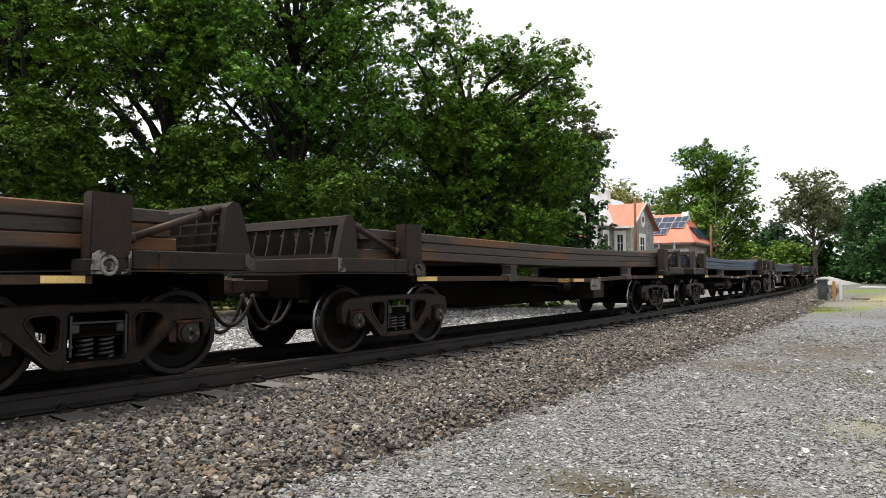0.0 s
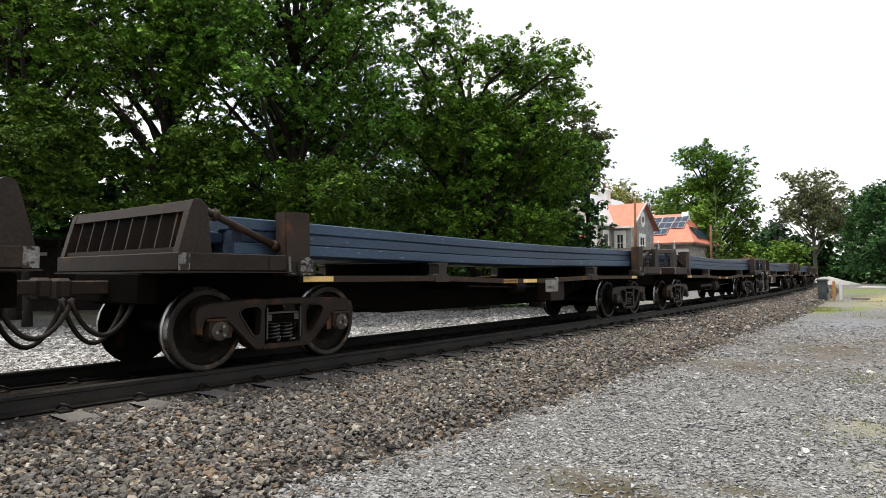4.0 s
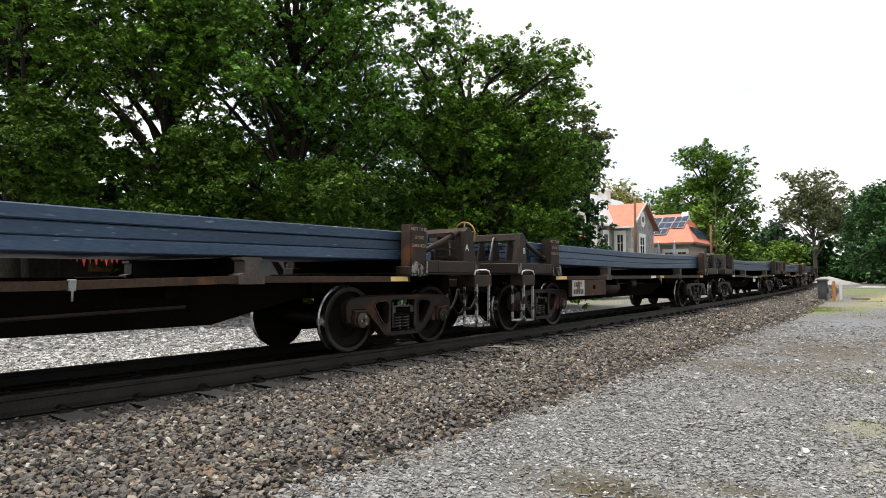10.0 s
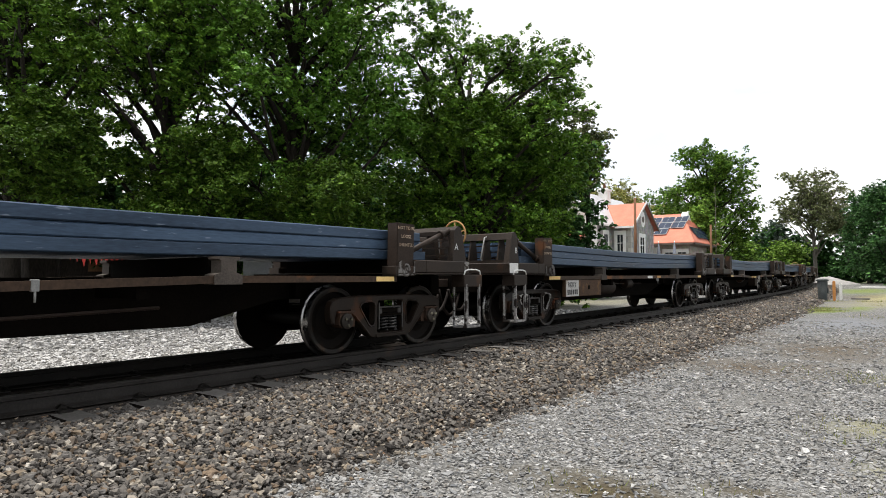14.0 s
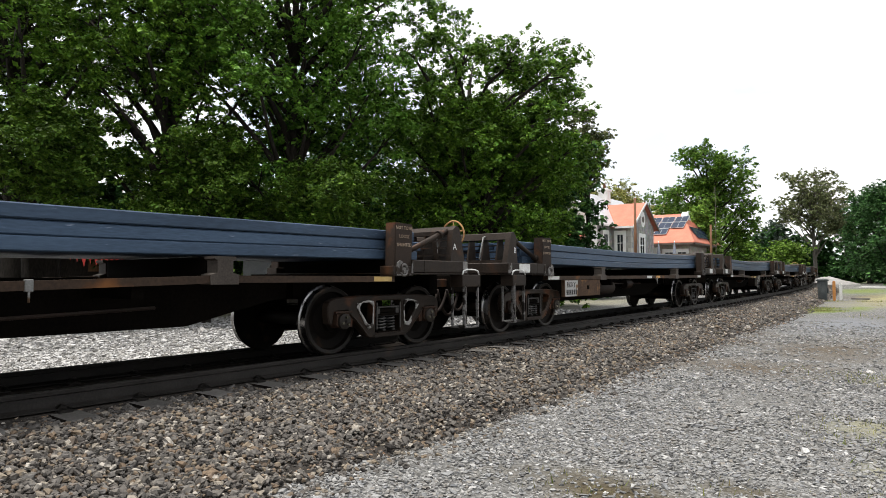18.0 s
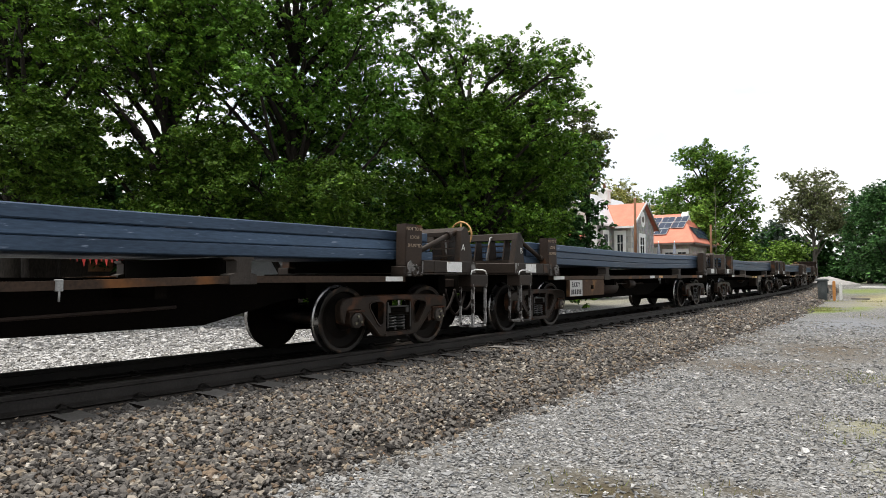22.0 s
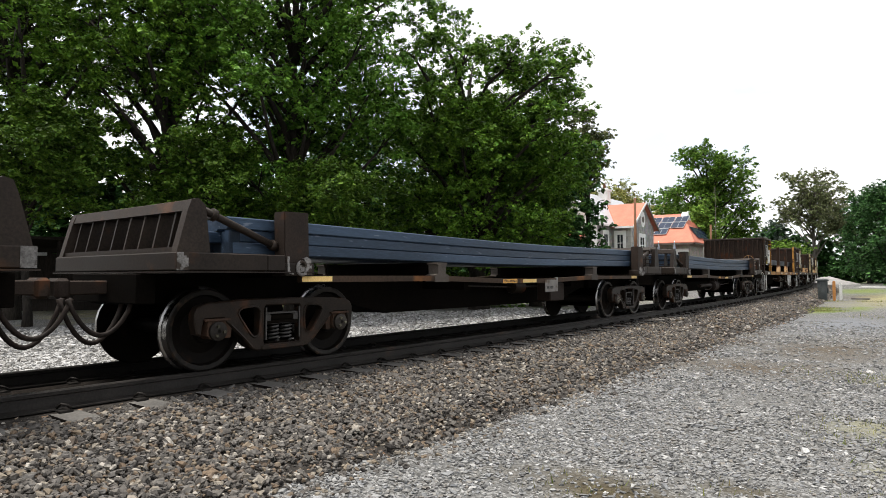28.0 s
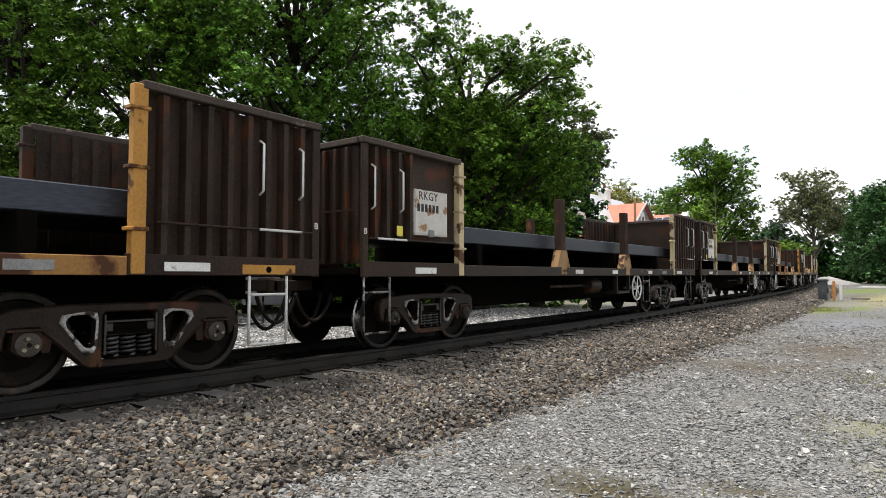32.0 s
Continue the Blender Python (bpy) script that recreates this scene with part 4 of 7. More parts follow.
M["stake_foot"] = material("stake_foot_paint", (0.2520, 0.1260, 0.0420), (0.3640, 0.2520, 0.1400), 0.7, 0.0, 3.0, 50, 0.2, 0.2, (0.0560, 0.0266, 0.0140), 0.52, 0.05, 5.0)
M["cream"] = material("cream_paint", (0.3600, 0.2880, 0.1600), (0.4960, 0.4160, 0.2640), 0.6, 0.0, 2.0, 40, 0.15, 0.2, (0.0800, 0.0400, 0.0200), 0.55, 0.05, 4.0)
M["dull_sill"] = material("dull_sill_paint", (0.0330, 0.0252, 0.0210), (0.0600, 0.0480, 0.0396), 0.7, 0.0, 2.0, 40, 0.2, 0.3, (0.1560, 0.1260, 0.1020), 0.66, 0.03, 5.0)
M["amber_sill"] = material("amber_sill_paint", (0.235, 0.115, 0.036), (0.335, 0.180, 0.062), 0.65, 0.0, 1.4, 40, 0.15, 0.15, (0.0675, 0.0285, 0.0135), 0.52, 0.06, 2.0)


# ---- ground ----
def dist_track(x, y):
    """Metres from the line's centre to the camera side."""
    if y < BEND:
        return x + DC
    return math.hypot(x + DC + RADIUS, y - BEND) - RADIUS


def ground_z(x, y):
    d = dist_track(x, y)
    z = -0.52 + GRADE * max(0.0, min(y, 170.0) - 8.0)
    if d < 0:
        z += 0.10 * min(1, -d / 3.0)
    if d < -12:
        z += 0.05 * min(60, -d - 12) * 0.35
    return z + 0.025 * noise.noise(Vector((x * 0.35, y * 0.35, 3.1))) + 0.010 * noise.noise(Vector((x * 1.7, y * 1.7, 1.1)))


def ground_material():
    m = bpy.data.materials.new("gravel_ground")
    m.use_nodes = True
    n, l = m.node_tree.nodes, m.node_tree.links
    bsdf = n["Principled BSDF"]
    bsdf.inputs["Roughness"].default_value, bsdf.inputs["Specular IOR Level"].default_value = 0.95, 0.2
    co = n.new("ShaderNodeTexCoord")
    pos = co.outputs["Object"]

    def noise_tex(scale, detail=4):
        t = n.new("ShaderNodeTexNoise")
        t.inputs["Scale"].default_value, t.inputs["Detail"].default_value = scale, detail
        l.new(pos, t.inputs["Vector"])
        return t.outputs["Fac"]

    def ramp(fac, *stops):
        r = n.new("ShaderNodeValToRGB")
        while len(r.color_ramp.elements) < len(stops):
            r.color_ramp.elements.new(0.5)
        for e, (p, c) in zip(r.color_ramp.elements, stops):
            e.position, e.color = p, (*c, 1)
        l.new(fac, r.inputs["Fac"])
        return r.outputs["Color"]

    def mix(a, b, fac):
        x = n.new("ShaderNodeMix")
        x.data_type = "RGBA"
        l.new(a, x.inputs["A"])
        l.new(b, x.inputs["B"])
        l.new(fac, x.inputs["Factor"])
        return x.outputs["Result"]

    wobble = noise_tex(1.3, 6)

    def patch(cx, cy, rx, ry, edge=0.9, rough=1.3):
        """A mask with a ragged edge round a spot of the ground."""
        sub, sc, ln = n.new("ShaderNodeVectorMath"), n.new("ShaderNodeVectorMath"), n.new("ShaderNodeVectorMath")
        sub.operation, sc.operation, ln.operation = "SUBTRACT", "MULTIPLY", "LENGTH"
        sub.inputs[1].default_value, sc.inputs[1].default_value = (cx, cy, 0), (1 / rx, 1 / ry, 0)
        l.new(pos, sub.inputs[0])
        l.new(sub.outputs["Vector"], sc.inputs[0])
        l.new(sc.outputs["Vector"], ln.inputs[0])
        ma = n.new("ShaderNodeMath")
        ma.operation, ma.inputs[1].default_value = "MULTIPLY_ADD", rough
        l.new(wobble, ma.inputs[0])
        l.new(ln.outputs["Value"], ma.inputs[2])
        top = 1.0 + rough * 0.5
        return step(ma.outputs["Value"], top - edge, top)

    def step(v, a, b):
        r = n.new("ShaderNodeMapRange")
        r.inputs["From Min"].default_value, r.inputs["From Max"].default_value = a, b
        r.inputs["To Min"].default_value, r.inputs["To Max"].default_value = 1, 0
        l.new(v, r.inputs["Value"])
        return r.outputs["Result"]

    vor = n.new("ShaderNodeTexVoronoi")
    vor.inputs["Scale"].default_value = 48
    l.new(pos, vor.inputs["Vector"])
    sep = n.new("ShaderNodeSeparateColor")
    l.new(vor.outputs["Color"], sep.inputs["Color"])
    stones = ramp(sep.outputs["Red"], (0.0, (0.06, 0.058, 0.055)), (0.45, (0.12, 0.118, 0.113)), (0.8, (0.19, 0.187, 0.18)), (1.0, (0.33, 0.325, 0.315)))
    sand = ramp(noise_tex(45), (0.35, (0.075, 0.072, 0.066)), (0.65, (0.14, 0.135, 0.126)))
    base = mix(stones, sand, ramp(noise_tex(0.6, 6), (0.42, (0.1, 0.1, 0.1)), (0.62, (0.5, 0.5, 0.5))))
    dirt = ramp(noise_tex(30), (0.35, (0.06, 0.049, 0.036)), (0.65, (0.125, 0.103, 0.078)))
    tar = ramp(noise_tex(50), (0.35, (0.125, 0.132, 0.145)), (0.65, (0.20, 0.208, 0.222)))
    green = ramp(noise_tex(9), (0.35, (0.085, 0.12, 0.025)), (0.65, (0.18, 0.215, 0.06)))
    straw = ramp(noise_tex(8), (0.35, (0.17, 0.16, 0.07)), (0.65, (0.36, 0.31, 0.17)))
    dry = ramp(noise_tex(14), (0.35, (0.14, 0.135, 0.10)), (0.65, (0.235, 0.225, 0.165)))
    olive = ramp(noise_tex(25), (0.35, (0.042, 0.034, 0.02)), (0.65, (0.095, 0.078, 0.048)))
    pale = ramp(noise_tex(30), (0.35, (0.38, 0.37, 0.355)), (0.65, (0.56, 0.55, 0.53)))
    col = base
    for tone, *spot in ((dirt, -2.5, 11.6, 2.0, 1.6), (dirt, -1.7, 15.0, 1.9, 2.6), (dirt, -3.6, 17.0, 0.8, 3.0), (olive, -1.95, 4.30, 1.05, 0.48), (olive, -1.1, 4.9, 0.5, 0.3),
                        (tar, -2.2, 22.6, 2.2, 5.0, 1.0, 1.5), (dirt, -1.0, 17.6, 1.6, 1.2), (dry, -2.0, 40.0, 2.6, 8.0, 0.6), (dirt, -3.0, 52.0, 2.2, 9.0), (green, -3.9, 31.6, 1.2, 3.6, 0.5), (green, -4.7, 70.0, 4.0, 16.0), (green, -1.4, 52.0, 1.8, 8.0), (straw, -1.5, 50.0, 2.6, 14.0), (green, -2.5, 34.0, 0.7, 3.0),
                        (dry, -0.5, 7.7, 0.5, 0.6, 1.0, 1.8), (dry, -0.7, 11.4, 0.5, 0.9, 1.0, 1.8), (dry, -0.35, 6.1, 0.2, 0.5, 1.0, 1.8), (straw, -25, 18.0, 9.0, 12.0), (dry, -14.5, 32.0, 3.5, 12.0), (green, -28, 40.0, 12, 30),
                        (pale, -11.2, 4.8, 2.6, 7.0, 0.8), (pale, -2.0, 92.0, 6.0, 6.0)):
        col = mix(col, tone, patch(*spot))
    far = n.new("ShaderNodeVectorMath")
    far.operation = "LENGTH"
    l.new(pos, far.inputs[0])
    field = ramp(noise_tex(0.08), (0.4, (0.06, 0.085, 0.025)), (0.6, (0.14, 0.14, 0.06)))
    fr = n.new("ShaderNodeMapRange")
    fr.inputs["From Min"].default_value, fr.inputs["From Max"].default_value = 110, 150
    l.new(far.outputs["Value"], fr.inputs["Value"])
    col = mix(col, field, fr.outputs["Result"])
    l.new(col, bsdf.inputs["Base Color"])
    bp = n.new("ShaderNodeBump")
    bp.inputs["Strength"].default_value, bp.inputs["Distance"].default_value = 0.7, 0.02
    l.new(vor.outputs["Distance"], bp.inputs["Height"])
    bp.invert = True
    l.new(bp.outputs["Normal"], bsdf.inputs["Normal"])
    return m


M["ground"] = ground_material()
M["ballast"] = material("ballast_bed", (0.014, 0.012, 0.010), (0.055, 0.048, 0.041), 0.95, 0.0, 14.0, 55, 0.8, 0.0, (0.20, 0.13, 0.085), 0.60, 0.05, 16.0, bump_dist=0.03, spec=0.2)
# near-black ballast: the shade under the train, painted as colour
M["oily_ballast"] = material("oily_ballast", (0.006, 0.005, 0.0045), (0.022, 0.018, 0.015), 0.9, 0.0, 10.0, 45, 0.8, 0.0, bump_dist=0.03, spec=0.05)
M["ballast_stone"] = island_material("ballast_stone", [(0.0381, 0.0347, 0.0325), (0.0739, 0.0672, 0.0605), (0.0986, 0.0896, 0.0806), (0.1254, 0.1131, 0.0997), (0.0874, 0.0806, 0.0739), (0.1456, 0.1333, 0.1187), (0.1098, 0.1030, 0.0974), (0.1478, 0.1075, 0.0750), (0.1848, 0.1546, 0.1165), (0.3472, 0.3192, 0.2800)], 0.9, 0.4, spec=0.1)
M["yard_stone"] = island_material("yard_stone", [(0.0856, 0.0847, 0.0830), (0.1455, 0.1438, 0.1395), (0.1882, 0.1866, 0.1823), (0.1626, 0.1557, 0.1438), (0.2139, 0.2113, 0.2053), (0.1540, 0.1583, 0.1652), (0.2481, 0.2447, 0.2379), (0.1797, 0.1626, 0.1412), (0.1925, 0.1933, 0.1968), (0.2823, 0.2781, 0.2695), (0.2053, 0.2011, 0.1925), (0.4107, 0.4021, 0.3893)], 0.9, 0.3, spec=0.1)


def spaced(a, b, near, far, centre):
    """Coordinates from a to b, close together round the centre."""
    out, v = [centre], centre
    while v < b:
        v += near + (v - centre) * far
        out.append(min(v, b))
    v = centre
    while v > a:
        v -= near + (centre - v) * far
        out.insert(0, max(v, a))
    return out


def make_ground():
    xs, ys = spaced(-2200, 2200, 0.5, 0.07, -4.0), spaced(-2200, 2400, 0.5, 0.07, 10.0)
    verts = [(x, y, ground_z(x, y)) for y in ys for x in xs]
    w = len(xs)
    faces = [(j * w + i, j * w + i + 1, (j + 1) * w + i + 1, (j + 1) * w + i) for j in range(len(ys) - 1) for i in range(w - 1)]
    me = bpy.data.meshes.new("ground")
    me.from_pydata(verts, [], faces)
    me.shade_smooth()
    me.materials.append(M["ground"])
    return tagged(new("ground", me), "grey gravel yard with dirt and weedy patches", "ground", kind="structure")


ground = make_ground()


def swept(name, prof, mat, s_list, closed=False):
    """A profile of (lat, z) drawn along the line."""
    verts, faces, w = [], [], len(prof)
    for s in s_list:
        verts += [tuple(track(s, a, z)[0]) for a, z in prof]
    for j in range(len(s_list) - 1):
        for i in range(w if closed else w - 1):
            k = (i + 1) % w
            faces.append((j * w + i, j * w + k, (j + 1) * w + k, (j + 1) * w + i))
    if closed:
        faces += [tuple(range(w))[::-1], tuple((len(s_list) - 1) * w + i for i in range(w))]
    me = bpy.data.meshes.new(name)
    me.from_pydata(verts, [], faces)
    me.update()
    me.materials.append(M[mat])
    return new(name, me)


S_LIST = [-470, -300, -150, -60, -20, 0] + [BEND + i * 5 for i in range(50)]
bed = tagged(swept("ballast_bed", [(-2.9, -0.9), (-2.15, -0.44), (-1.70, -0.24), (-0.95, -0.183), (-0.58, -0.183), (-0.5, -0.215), (0.5, -0.215), (0.58, -0.183), (0.86, -0.183), (0.93, -0.215), (1.60, -0.225), (2.35, -0.36), (3.35, -0.53), (4.2, -0.9)], "ballast", S_LIST, True),
             "brown crushed stone ballast bed", "ballast", kind="structure")

# from the far shoulder to the near rail the train's shade is painted in
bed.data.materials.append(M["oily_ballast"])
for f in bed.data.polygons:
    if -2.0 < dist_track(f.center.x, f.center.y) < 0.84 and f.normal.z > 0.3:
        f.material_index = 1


def rail_profile(c):
    p = [(0.075, -0.172), (0.075, -0.160), (0.013, -0.138), (0.010, -0.052), (0.036, -0.040), (0.037, -0.010), (0.028, 0.0)]
    return [(c + a, z) for a, z in p] + [(c - a, z) for a, z in p[::-1]]


# the far rail wears the darkened copy, head included, for painted shade
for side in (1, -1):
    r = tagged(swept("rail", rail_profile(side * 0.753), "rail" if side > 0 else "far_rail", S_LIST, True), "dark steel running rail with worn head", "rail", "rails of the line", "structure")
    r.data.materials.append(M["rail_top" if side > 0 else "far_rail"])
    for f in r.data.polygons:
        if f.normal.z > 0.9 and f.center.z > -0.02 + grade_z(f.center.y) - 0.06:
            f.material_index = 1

# sleepers: the near ones one by one, the others as one mesh
SLEEPER_GAP, SLEEPER_0 = 0.682, 2.395


def sleeper_mesh(bm, y=0.0, m=None):
    prism(bm, [(-1.30, -0.30), (-1.30, -0.215), (-1.27, -0.190), (-0.70, -0.190), (-0.5, -0.205), (0.5, -0.205), (0.70, -0.190), (1.27, -0.190), (1.30, -0.215), (1.30, -0.30)], y - 0.125, y + 0.125, "y")
    # all but the near end of a sleeper takes the same painted shade
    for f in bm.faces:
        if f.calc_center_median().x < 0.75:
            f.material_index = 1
    return bm


def clip_mesh(bm, y=0.0):
    for c in (-0.753, 0.753):
        for e in (-1, 1):
            x = c + e * 0.115
            box(bm, x - 0.05, x + 0.05, y - 0.06, y + 0.06, -0.19, -0.165, 0.006)
            pts = [(x - e * 0.045, y - 0.05, -0.150), (x - e * 0.02, y - 0.02, -0.118), (x + e * 0.03, y + 0.0, -0.122), (x + e * 0.04, y + 0.04, -0.15), (x - e * 0.04, y + 0.05, -0.146)]
            tube(bm, pts, 0.012, 5)
    return bm


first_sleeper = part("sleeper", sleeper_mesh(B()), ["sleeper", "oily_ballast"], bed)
first_clip = part("rail_clip", clip_mesh(B()), "clip", bed)
for i in range(-12, 90):
    s = SLEEPER_0 + i * SLEEPER_GAP
    p, a = track(s)
    if i == -12:
        first_sleeper.location, first_sleeper.rotation_euler.z = p, radians(a)
        first_clip.location, first_clip.rotation_euler.z = p, radians(a)
    else:
        same(first_sleeper, p, bed, radians(a))
        same(first_clip, p, bed, radians(a))
verts, faces = [], []
for i in list(range(-690, -12)) + list(range(90, 330)):
    p, a = track(SLEEPER_0 + i * SLEEPER_GAP)
    m = Matrix.Translation(p) @ pose(0, 0, 0, 0, 0, a)
    b = len(verts)
    verts += [tuple(m @ Vector((x, y, z))) for z in (-0.3, -0.195) for x, y in ((-1.3, -0.125), (1.3, -0.125), (1.3, 0.125), (-1.3, 0.125))]
    faces += [tuple(b + k for k in f) for f in ((4, 5, 6, 7), (0, 1, 5, 4), (1, 2, 6, 5), (2, 3, 7, 6), (3, 0, 4, 7))]
me = bpy.data.meshes.new("far_sleepers")
me.from_pydata(verts, [], faces)
me.materials.append(M["sleeper"])
ob = tagged(new("far_sleepers", me), kind="stuff")
ob.parent = bed


# ---- loose stones ----
CUBE = np.array([(x, y, z) for z in (-1, 1) for x, y in ((-1, -1), (1, -1), (1, 1), (-1, 1))], float) * 0.5
CUBE_F = np.array([(0, 3, 2, 1), (4, 5, 6, 7), (0, 1, 5, 4), (1, 2, 6, 5), (2, 3, 7, 6), (3, 0, 4, 7)])


def turns(rng, n, flat):
    """Random turns as matrices; flat keeps the short side nearly upright."""
    a, b, c = rng.uniform(0, 2 * np.pi, n), rng.normal(0, flat, n), rng.normal(0, flat, n)
    ca, sa, cb, sb, cc, sc = np.cos(a), np.sin(a), np.cos(b), np.sin(b), np.cos(c), np.sin(c)
    rz, rx, ry = (np.zeros((n, 3, 3)) for _ in range(3))
    rz[:, 0, 0], rz[:, 0, 1], rz[:, 1, 0], rz[:, 1, 1], rz[:, 2, 2] = ca, -sa, sa, ca, 1
    rx[:, 0, 0], rx[:, 1, 1], rx[:, 1, 2], rx[:, 2, 1], rx[:, 2, 2] = 1, cb, -sb, sb, cb
    ry[:, 1, 1], ry[:, 0, 0], ry[:, 0, 2], ry[:, 2, 0], ry[:, 2, 2] = 1, cc, sc, -sc, cc
    return rz @ rx @ ry


def quads(name, verts, faces, mat):
    """A mesh from arrays of vertices and four-sided faces."""
    me = bpy.data.meshes.new(name)
    me.vertices.add(len(verts))
    me.vertices.foreach_set("co", np.asarray(verts, np.float32).ravel())
    me.loops.add(faces.size)
    me.loops.foreach_set("vertex_index", np.asarray(faces, np.int32).ravel())
    me.polygons.add(len(faces))
    me.polygons.foreach_set("loop_start", np.arange(0, faces.size, 4, dtype=np.int32))
    me.update(calc_edges=True)
    me.shade_flat()
    me.materials.append(M[mat])
    return me


ROUND = np.array([(x * k, y * k, z) for z, k in ((-0.5, 0.62), (0.0, 1.12), (0.5, 0.58)) for x, y in ((-0.5, -0.5), (0.5, -0.5), (0.5, 0.5), (-0.5, 0.5))])
ROUND_F = np.array([(8, 9, 10, 11)] + [(a + i, a + (i + 1) % 4, a + 4 + (i + 1) % 4, a + 4 + i) for a in (0, 4) for i in range(4)])


def stone_mesh(name, centres, sizes, mat, seed, flat=0.5, jitter=0.24, thick=(0.4, 0.8), sides=CUBE_F, body=CUBE):
    rng = np.random.default_rng(seed)
    n = len(centres)
    k = len(body)
    v = body[None] + rng.uniform(-jitter, jitter, (n, k, 3))
    v *= np.stack([sizes, sizes * rng.uniform(0.55, 0.95, n), sizes * rng.uniform(*thick, n)], 1)[:, None]
    v = np.einsum("nij,nkj->nki", turns(rng, n, flat), v) + centres[:, None]
    f = sides[None] + k * np.arange(n)[:, None, None]
    return quads(name, v.reshape(-1, 3), f.reshape(-1, 4), mat)


def bed_z(lat):
    return float(np.interp(lat, [-2.9, -2.15, -1.70, -0.9, 0.9, 1.60, 2.35, 3.35, 4.2], [-0.9, -0.44, -0.24, -0.215, -0.215, -0.225, -0.36, -0.53, -0.9]))


def scatter_ballast():
    rng = np.random.default_rng(11)
    pts, sizes = [], []
    for s0, s1, l0, l1, dens, size in ((-0.5, 7, 0.86, 3.9, 1650, 0.0365), (7, 16, 0.86, 3.9, 700, 0.044), (16, 34, 0.86, 3.6, 190, 0.058), (34, 70, 0.9, 3.2, 50, 0.085),
                                       (0, 20, -2.3, -1.9, 90, 0.07)):
        n = int((s1 - s0) * (l1 - l0) * dens)
        ss, ll = rng.uniform(s0, s1, n), rng.uniform(l0, l1, n)
        for s, a in zip(ss, ll):
            near = (s - SLEEPER_0 + 0.5 * SLEEPER_GAP) % SLEEPER_GAP - 0.5 * SLEEPER_GAP
            if abs(near) < 0.155 and a < 1.27 + 0.1 * rng.random():
                continue
            edge = 2.9 + 0.6 * noise.noise(Vector((s * 0.6, a * 0.3, 7))) + 0.3 * noise.noise(Vector((s * 2.1, a, 3)))
            if a > edge and rng.random() < 0.55 + 0.5 * (a - edge):
                continue
            p = track(s, a, bed_z(a) - (0.034 if a < 1.34 else 0) + rng.uniform(-0.006, 0.044))[0]
            if a > 2.9:
                p.z = max(p.z, ground_z(p.x, p.y) + 0.005)
            pts.append(p)
            sizes.append(size * rng.lognormal(0, 0.28))
    return np.array(pts), np.array(sizes)


pts, sizes = scatter_ballast()
ob = tagged(new("ballast_stones", stone_mesh("ballast_stones", pts, sizes, "ballast_stone", 12, 0.5, 0.15, (0.45, 0.8), ROUND_F, ROUND)), "brown and grey crushed ballast stones", kind="stuff")
ob.parent = bed


def scatter_yard():
    rng = np.random.default_rng(21)
    pts, sizes = [], []
    for x0, x1, y0, y1, dens, size in ((-4.9, 0.3, 1.2, 6.5, 1400, 0.0235), (-5.1, 0.3, 6.5, 12, 760, 0.027), (-5.4, 0.2, 12, 24, 230, 0.036)):
        n = int((x1 - x0) * (y1 - y0) * dens)
        for x, y in zip(rng.uniform(x0, x1, n), rng.uniform(y0, y1, n)):
            if -10 < x and dist_track(x, y) < 2.75 + 0.6 * noise.noise(Vector((x, y * 0.5, 2))):
                continue
            thin = noise.noise(Vector((x * 0.55, y * 0.4, 5.0))) + 0.5 * noise.noise(Vector((x * 1.9, y * 1.6, 9.0)))
            if thin > 0.34 and rng.random() < 0.7:
                continue
            worn = max((1 - math.hypot((x - cx) / rx, (y - cy) / ry) for cx, cy, rx, ry in ((-2.5, 11.6, 1.7, 1.3), (-1.7, 15.0, 1.6, 2.2), (-1.95, 4.30, 1.05, 0.48), (-1.1, 4.9, 0.5, 0.3), (-1.0, 23.4, 3.2, 3.6), (-0.5, 7.6, 0.4, 0.5))))
            if worn > 0 and rng.random() < 0.36 + 0.5 * worn:
                continue
            pts.append((x, y, ground_z(x, y) + rng.uniform(-0.004, 0.008)))
            sizes.append(size * rng.lognormal(-0.05, 0.33))
    return np.array(pts), np.array(sizes)


def scatter_beyond():
    """Pale loose gravel on the far side of the line."""
    rng = np.random.default_rng(23)
    pts, sizes = [], []
    for x0, x1, y0, y1, dens, size in ((-14.5, -9.2, 1, 13, 260, 0.045), (-19.5, -14.5, 2, 20, 75, 0.065), (-15.0, -9.6, 13, 24, 90, 0.06)):
        n = int((x1 - x0) * (y1 - y0) * dens)
        for x, y in zip(rng.uniform(x0, x1, n), rng.uniform(y0, y1, n)):
            if dist_track(x, y) < -2.3:
                pts.append((x, y, ground_z(x, y) + rng.uniform(-0.006, 0.012)))
                sizes.append(size * rng.lognormal(-0.05, 0.33))
    return np.array(pts), np.array(sizes)


def near_stones():
    """The stones of the shoulder that lie nearest the camera, one by one."""
    rng = np.random.default_rng(15)
    protos = []
    for i in range(300):
        s, a = rng.uniform(1.6, 4.6), rng.uniform(2.0, 3.1)
        p = track(s, a, bed_z(a) + rng.uniform(0.012, 0.032))[0]
        if len(protos) < 12:
            ob = new("stone", stone_mesh("stone", np.zeros((1, 3)), np.array([0.040 * rng.lognormal(0, 0.22)]), "single_stone", 300 + i, 0.5, 0.15, (0.4, 0.7), ROUND_F, ROUND))
            protos.append(ob)
        else:
            ob = new("stone", protos[i % 12].data)
        ob.location, ob.rotation_euler, ob.parent = p, (rng.normal(0, 0.3), rng.normal(0, 0.3), rng.uniform(0, 6.28)), bed


